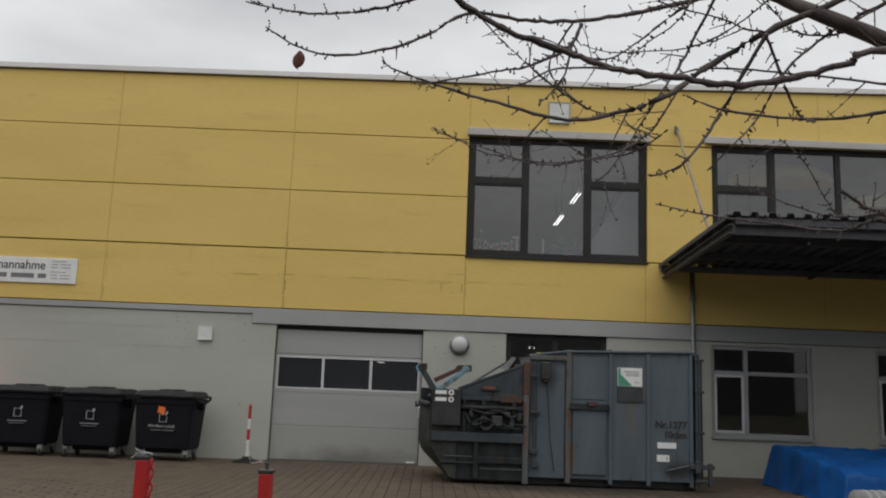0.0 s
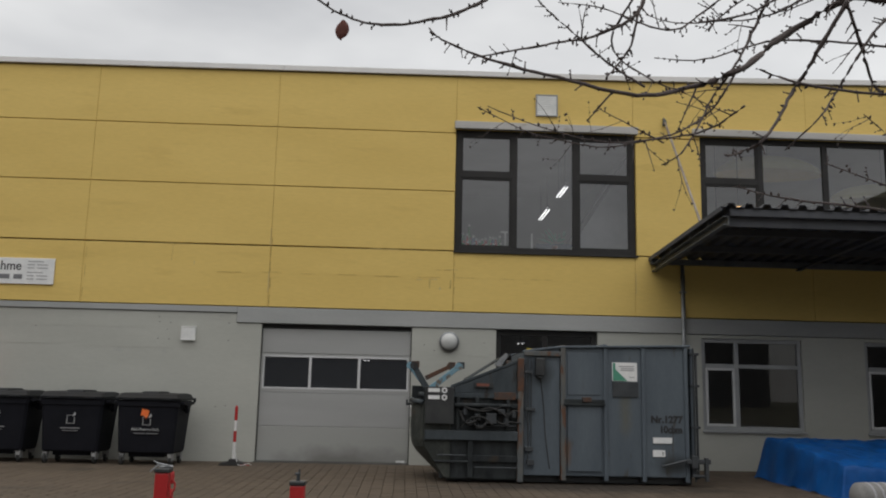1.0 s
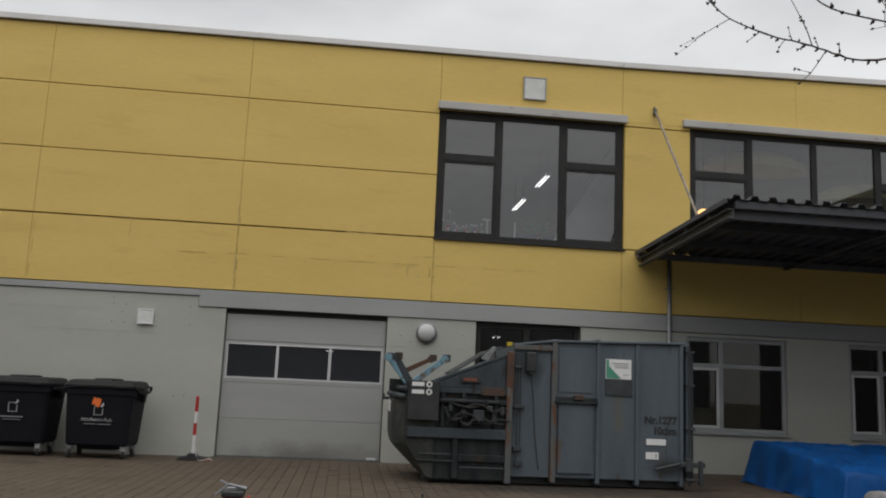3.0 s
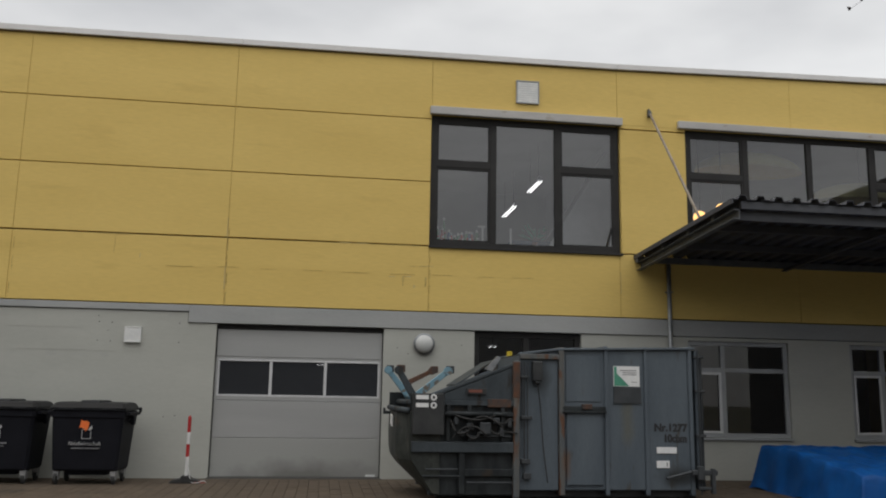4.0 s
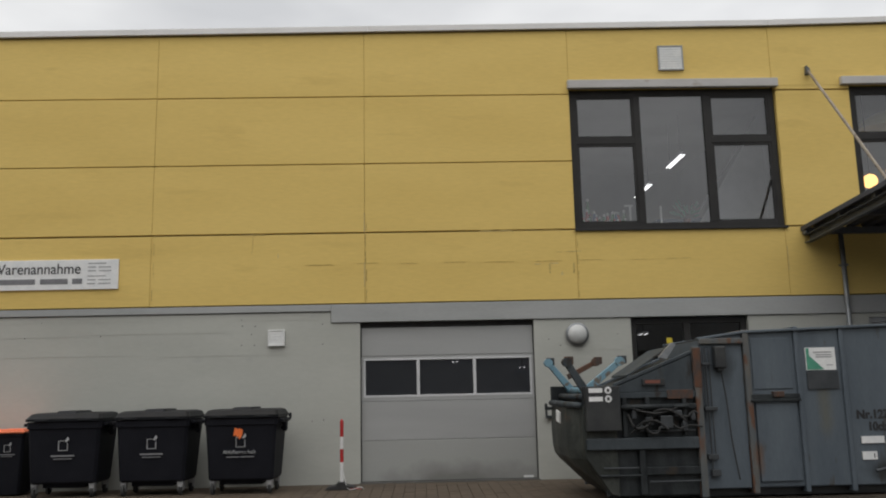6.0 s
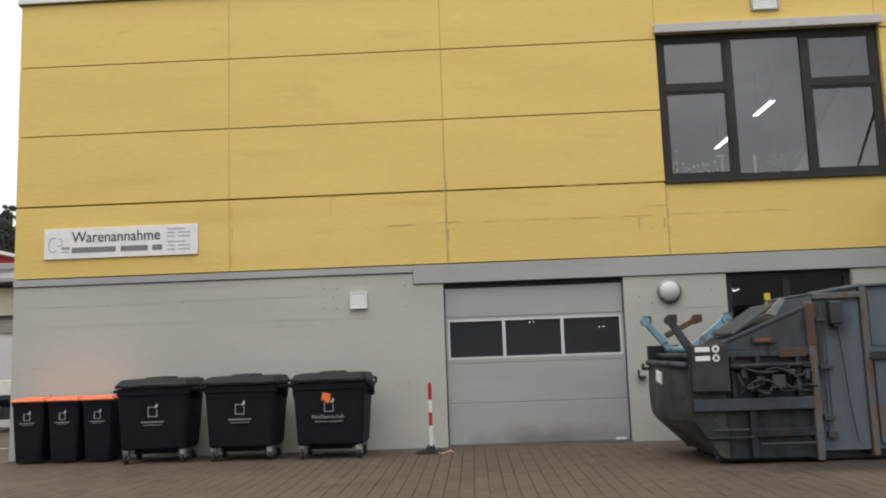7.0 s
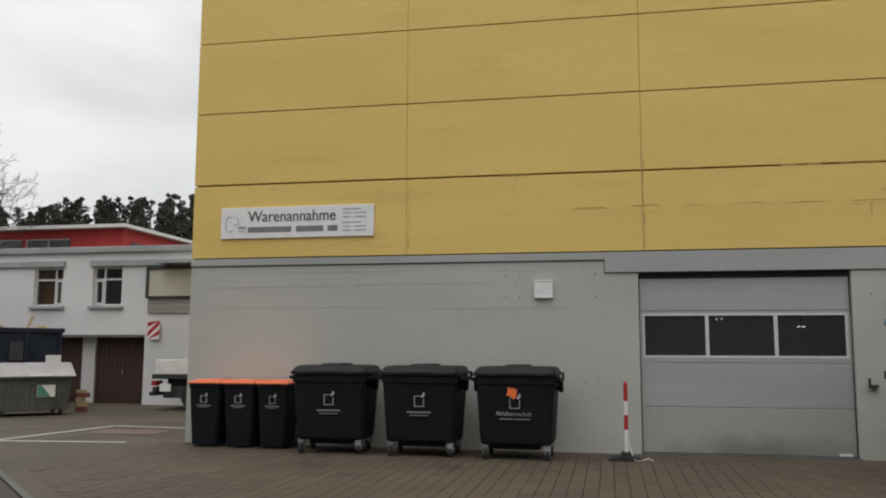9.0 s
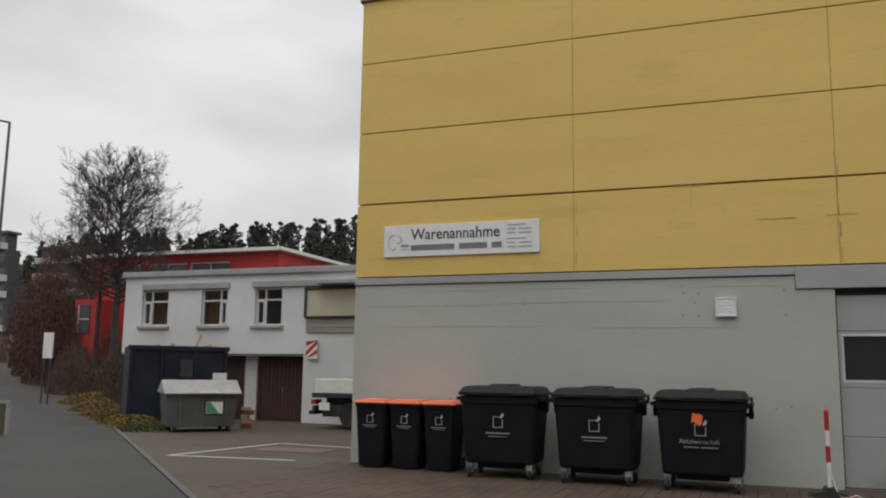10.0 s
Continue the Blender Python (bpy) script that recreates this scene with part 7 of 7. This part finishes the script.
limb(0.006, 0.004, (1.34, 4.76, 3.51), (1.17, 4.73, 3.40), (1.11, 4.75, 3.35), (1.00, 4.75, 3.34), (0.90, 4.73, 3.35), (0.87, 4.81, 3.46), (0.77, 4.72, 3.48))
limb(0.006, 0.002, (0.55, 5.23, 3.25), (0.47, 5.20, 3.12), (0.41, 5.26, 3.03), (0.26, 5.21, 2.92), (0.10, 5.22, 2.87), (-0.08, 5.27, 2.85), (-0.28, 5.22, 2.86), (-0.42, 5.25, 2.90), (-0.54, 5.29, 2.97), (-0.66, 5.19, 2.99))
limb(0.004, 0.002, (0.10, 4.95, 2.78), (-0.02, 4.97, 2.85), (-0.16, 5.03, 2.95))
limb(0.004, 0.002, (1.08, 4.76, 2.53), (1.01, 4.72, 2.60), (0.93, 4.73, 2.76), (0.82, 4.71, 2.85))
limb(0.005, 0.002, (1.19, 4.50, 2.51), (0.97, 4.45, 2.46), (0.87, 4.52, 2.49), (0.70, 4.54, 2.55), (0.57, 4.55, 2.60))
limb(0.01784, 0.002676, (1.12, 4.67, 3.49), (0.81, 4.78, 3.36), (0.62, 4.89, 3.26), (0.34, 4.73, 3.02), (0.17, 4.83, 2.98), (-0.09, 4.67, 2.88), (-0.42, 4.78, 2.99), (-0.67, 4.89, 3.10), (-0.84, 4.73, 3.10), (-0.89, 4.83, 3.19))
limb(0.01032, 0.004764, (0.78, 4.70, 3.32), (0.67, 4.80, 3.10), (0.62, 4.89, 2.99), (0.44, 4.75, 2.75), (0.38, 4.84, 2.72), (0.27, 4.70, 2.66))
limb(0.009372, 0.002556, (0.62, 4.69, 3.59), (0.58, 4.79, 3.51), (0.48, 4.90, 3.28), (0.33, 4.74, 3.05), (0.27, 4.85, 2.94), (0.10, 4.69, 2.68), (0.04, 4.79, 2.64))
limb(0.0143, 0.0033, (1.08, 5.45, 3.95), (0.69, 5.34, 3.79), (0.38, 5.25, 3.66), (0.04, 5.10, 3.53), (-0.23, 5.00, 3.47), (-0.51, 4.89, 3.44), (-0.68, 4.81, 3.30), (-0.85, 4.73, 3.19), (-1.05, 4.64, 3.11), (-1.20, 4.56, 3.10), (-1.34, 4.50, 3.16))
limb(0.01044, 0.004348, (1.63, 4.68, 3.01), (1.32, 4.78, 3.01), (1.06, 4.88, 3.00), (0.61, 4.73, 2.97), (0.45, 4.83, 3.07))
limb(0.009752, 0.002438, (1.61, 4.70, 2.43), (1.31, 4.80, 2.54), (1.16, 4.89, 2.50), (0.75, 4.75, 2.49), (0.53, 4.85, 2.54), (0.29, 4.70, 2.54))
limb(0.00927, 0.00309, (-0.55, 4.47, 3.40), (-0.77, 4.60, 3.35), (-0.98, 4.72, 3.35), (-1.15, 4.53, 3.24), (-1.35, 4.66, 3.32), (-1.42, 4.47, 3.25))
limb(0.00538, 0.001793, (0.34, 4.69, 2.86), (0.22, 4.80, 2.79), (0.04, 4.91, 2.78), (-0.21, 4.74, 2.71), (-0.44, 4.85, 2.80), (-0.66, 4.69, 2.82))
limb(0.007857, 0.005238, (0.77, 4.69, 3.31), (0.88, 4.79, 3.14), (0.99, 4.90, 3.03), (0.99, 4.74, 2.94))
limb(0.009856, 0.002688, (1.38, 4.69, 3.52), (1.21, 4.80, 3.45), (1.09, 4.90, 3.38), (0.86, 4.74, 3.15), (0.79, 4.85, 2.99), (0.63, 4.69, 2.82), (0.54, 4.80, 2.72))
limb(0.01164, 0.008311, (1.55, 4.69, 2.30), (1.31, 4.79, 2.55), (1.27, 4.89, 2.61), (1.09, 4.74, 2.64))
limb(0.007, 0.002, (0.63, 4.68, 3.56), (0.42, 4.80, 3.45), (0.27, 4.92, 3.35), (0.06, 4.74, 3.18), (-0.17, 4.86, 3.32), (-0.39, 4.68, 3.25))
limb(0.005642, 0.002821, (-0.07, 4.67, 3.31), (-0.15, 4.78, 3.18), (-0.10, 4.89, 3.12), (0.01, 4.72, 2.95), (0.14, 4.84, 2.97))
limb(0.006625, 0.002484, (1.28, 4.68, 3.10), (0.91, 4.78, 3.17), (0.57, 4.88, 3.22), (0.20, 4.73, 3.06), (0.03, 4.83, 3.10))
raw_part("trunk", *(lambda t: (t.add([(3.4, 4.4, 0.1), (3.3, 4.4, 1.0), (3.15, 4.45, 1.9), (2.8, 4.55, 2.5), (2.3, 4.7, 2.9), (1.81, 4.78, 3.16)], [0.17, 0.14, 0.125, 0.10, 0.075, 0.055], 14), (t.v, t.f))[1])(Tubes()), BARK, cherry, "", True)
tagged(raw_part("twig_spray", twigs.v, twigs.f, BARK, cherry, "", True), "", "", "", "stuff")
tagged(raw_part("bud_spray", buds.v, buds.f, BARK, cherry, "dark winter buds", True), "", "", "", "stuff")
verts = []
for u in range(7):
    for v in range(5):
        s, w = u / 6, (v / 4 - 0.5) * 2
        wide = 0.026 * math.sin(math.pi * min(1, s * 0.95 + 0.05)) ** 0.6
        verts.append((-1.218 + wide * w, 4.6 + 0.012 * w * w, 3.105 - 0.075 * s + 0.004 * w))
faces = [(u * 5 + v, u * 5 + v + 1, (u + 1) * 5 + v + 1, (u + 1) * 5 + v) for u in range(6) for v in range(4)]
raw_part("leaf", verts, faces, DRY_LEAF, cherry, "single dry red-brown leaf", True)

# ---- paving stones of the yard ----
paving = thing("pavement", "brown-grey rectangular paving stones laid in long courses", "pavement", "", "structure")
PW, PL = 0.20, 0.40
bm = boxes((-PW / 2 + 0.003, PW / 2 - 0.003, -PL / 2 + 0.0025, PL / 2 - 0.0025, -0.03, 0.0))
bmesh.ops.bevel(bm, geom=[e for e in bm.edges if all(v.co.z > -0.01 for v in e.verts)], offset=0.006, segments=1, affect="EDGES")
stone_mesh = bpy.data.meshes.new("paving_stone")
bm.to_mesh(stone_mesh)
bm.free()
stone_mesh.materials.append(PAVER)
sv = [v.co.copy() for v in stone_mesh.vertices]
sf = [tuple(p.vertices) for p in stone_mesh.polygons]
rest_v, rest_f, count = [], [], 0
rp = random.Random(9)
for i in range(-66, 52):
    x = -1.0 + i * PW
    for j in range(24):
        y = 21.66 - PL * (j + 0.5) - (PL / 2 if i % 2 else 0)
        if not paved(x, y):
            continue
        z = lie(x, y) + rp.uniform(-0.003, 0.003)
        tilt = pose(x, y, z, rp.uniform(-0.5, 0.5), rp.uniform(-0.5, 0.5), rp.uniform(-0.4, 0.4))
        if -5.2 < x < 0.2 and 15.2 < y < 21.0 and count < 300:
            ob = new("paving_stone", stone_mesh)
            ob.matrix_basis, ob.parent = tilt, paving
            count += 1
        else:
            b = len(rest_v)
            rest_v += [tuple(tilt @ v) for v in sv]
            rest_f += [tuple(b + k for k in f) for f in sf]
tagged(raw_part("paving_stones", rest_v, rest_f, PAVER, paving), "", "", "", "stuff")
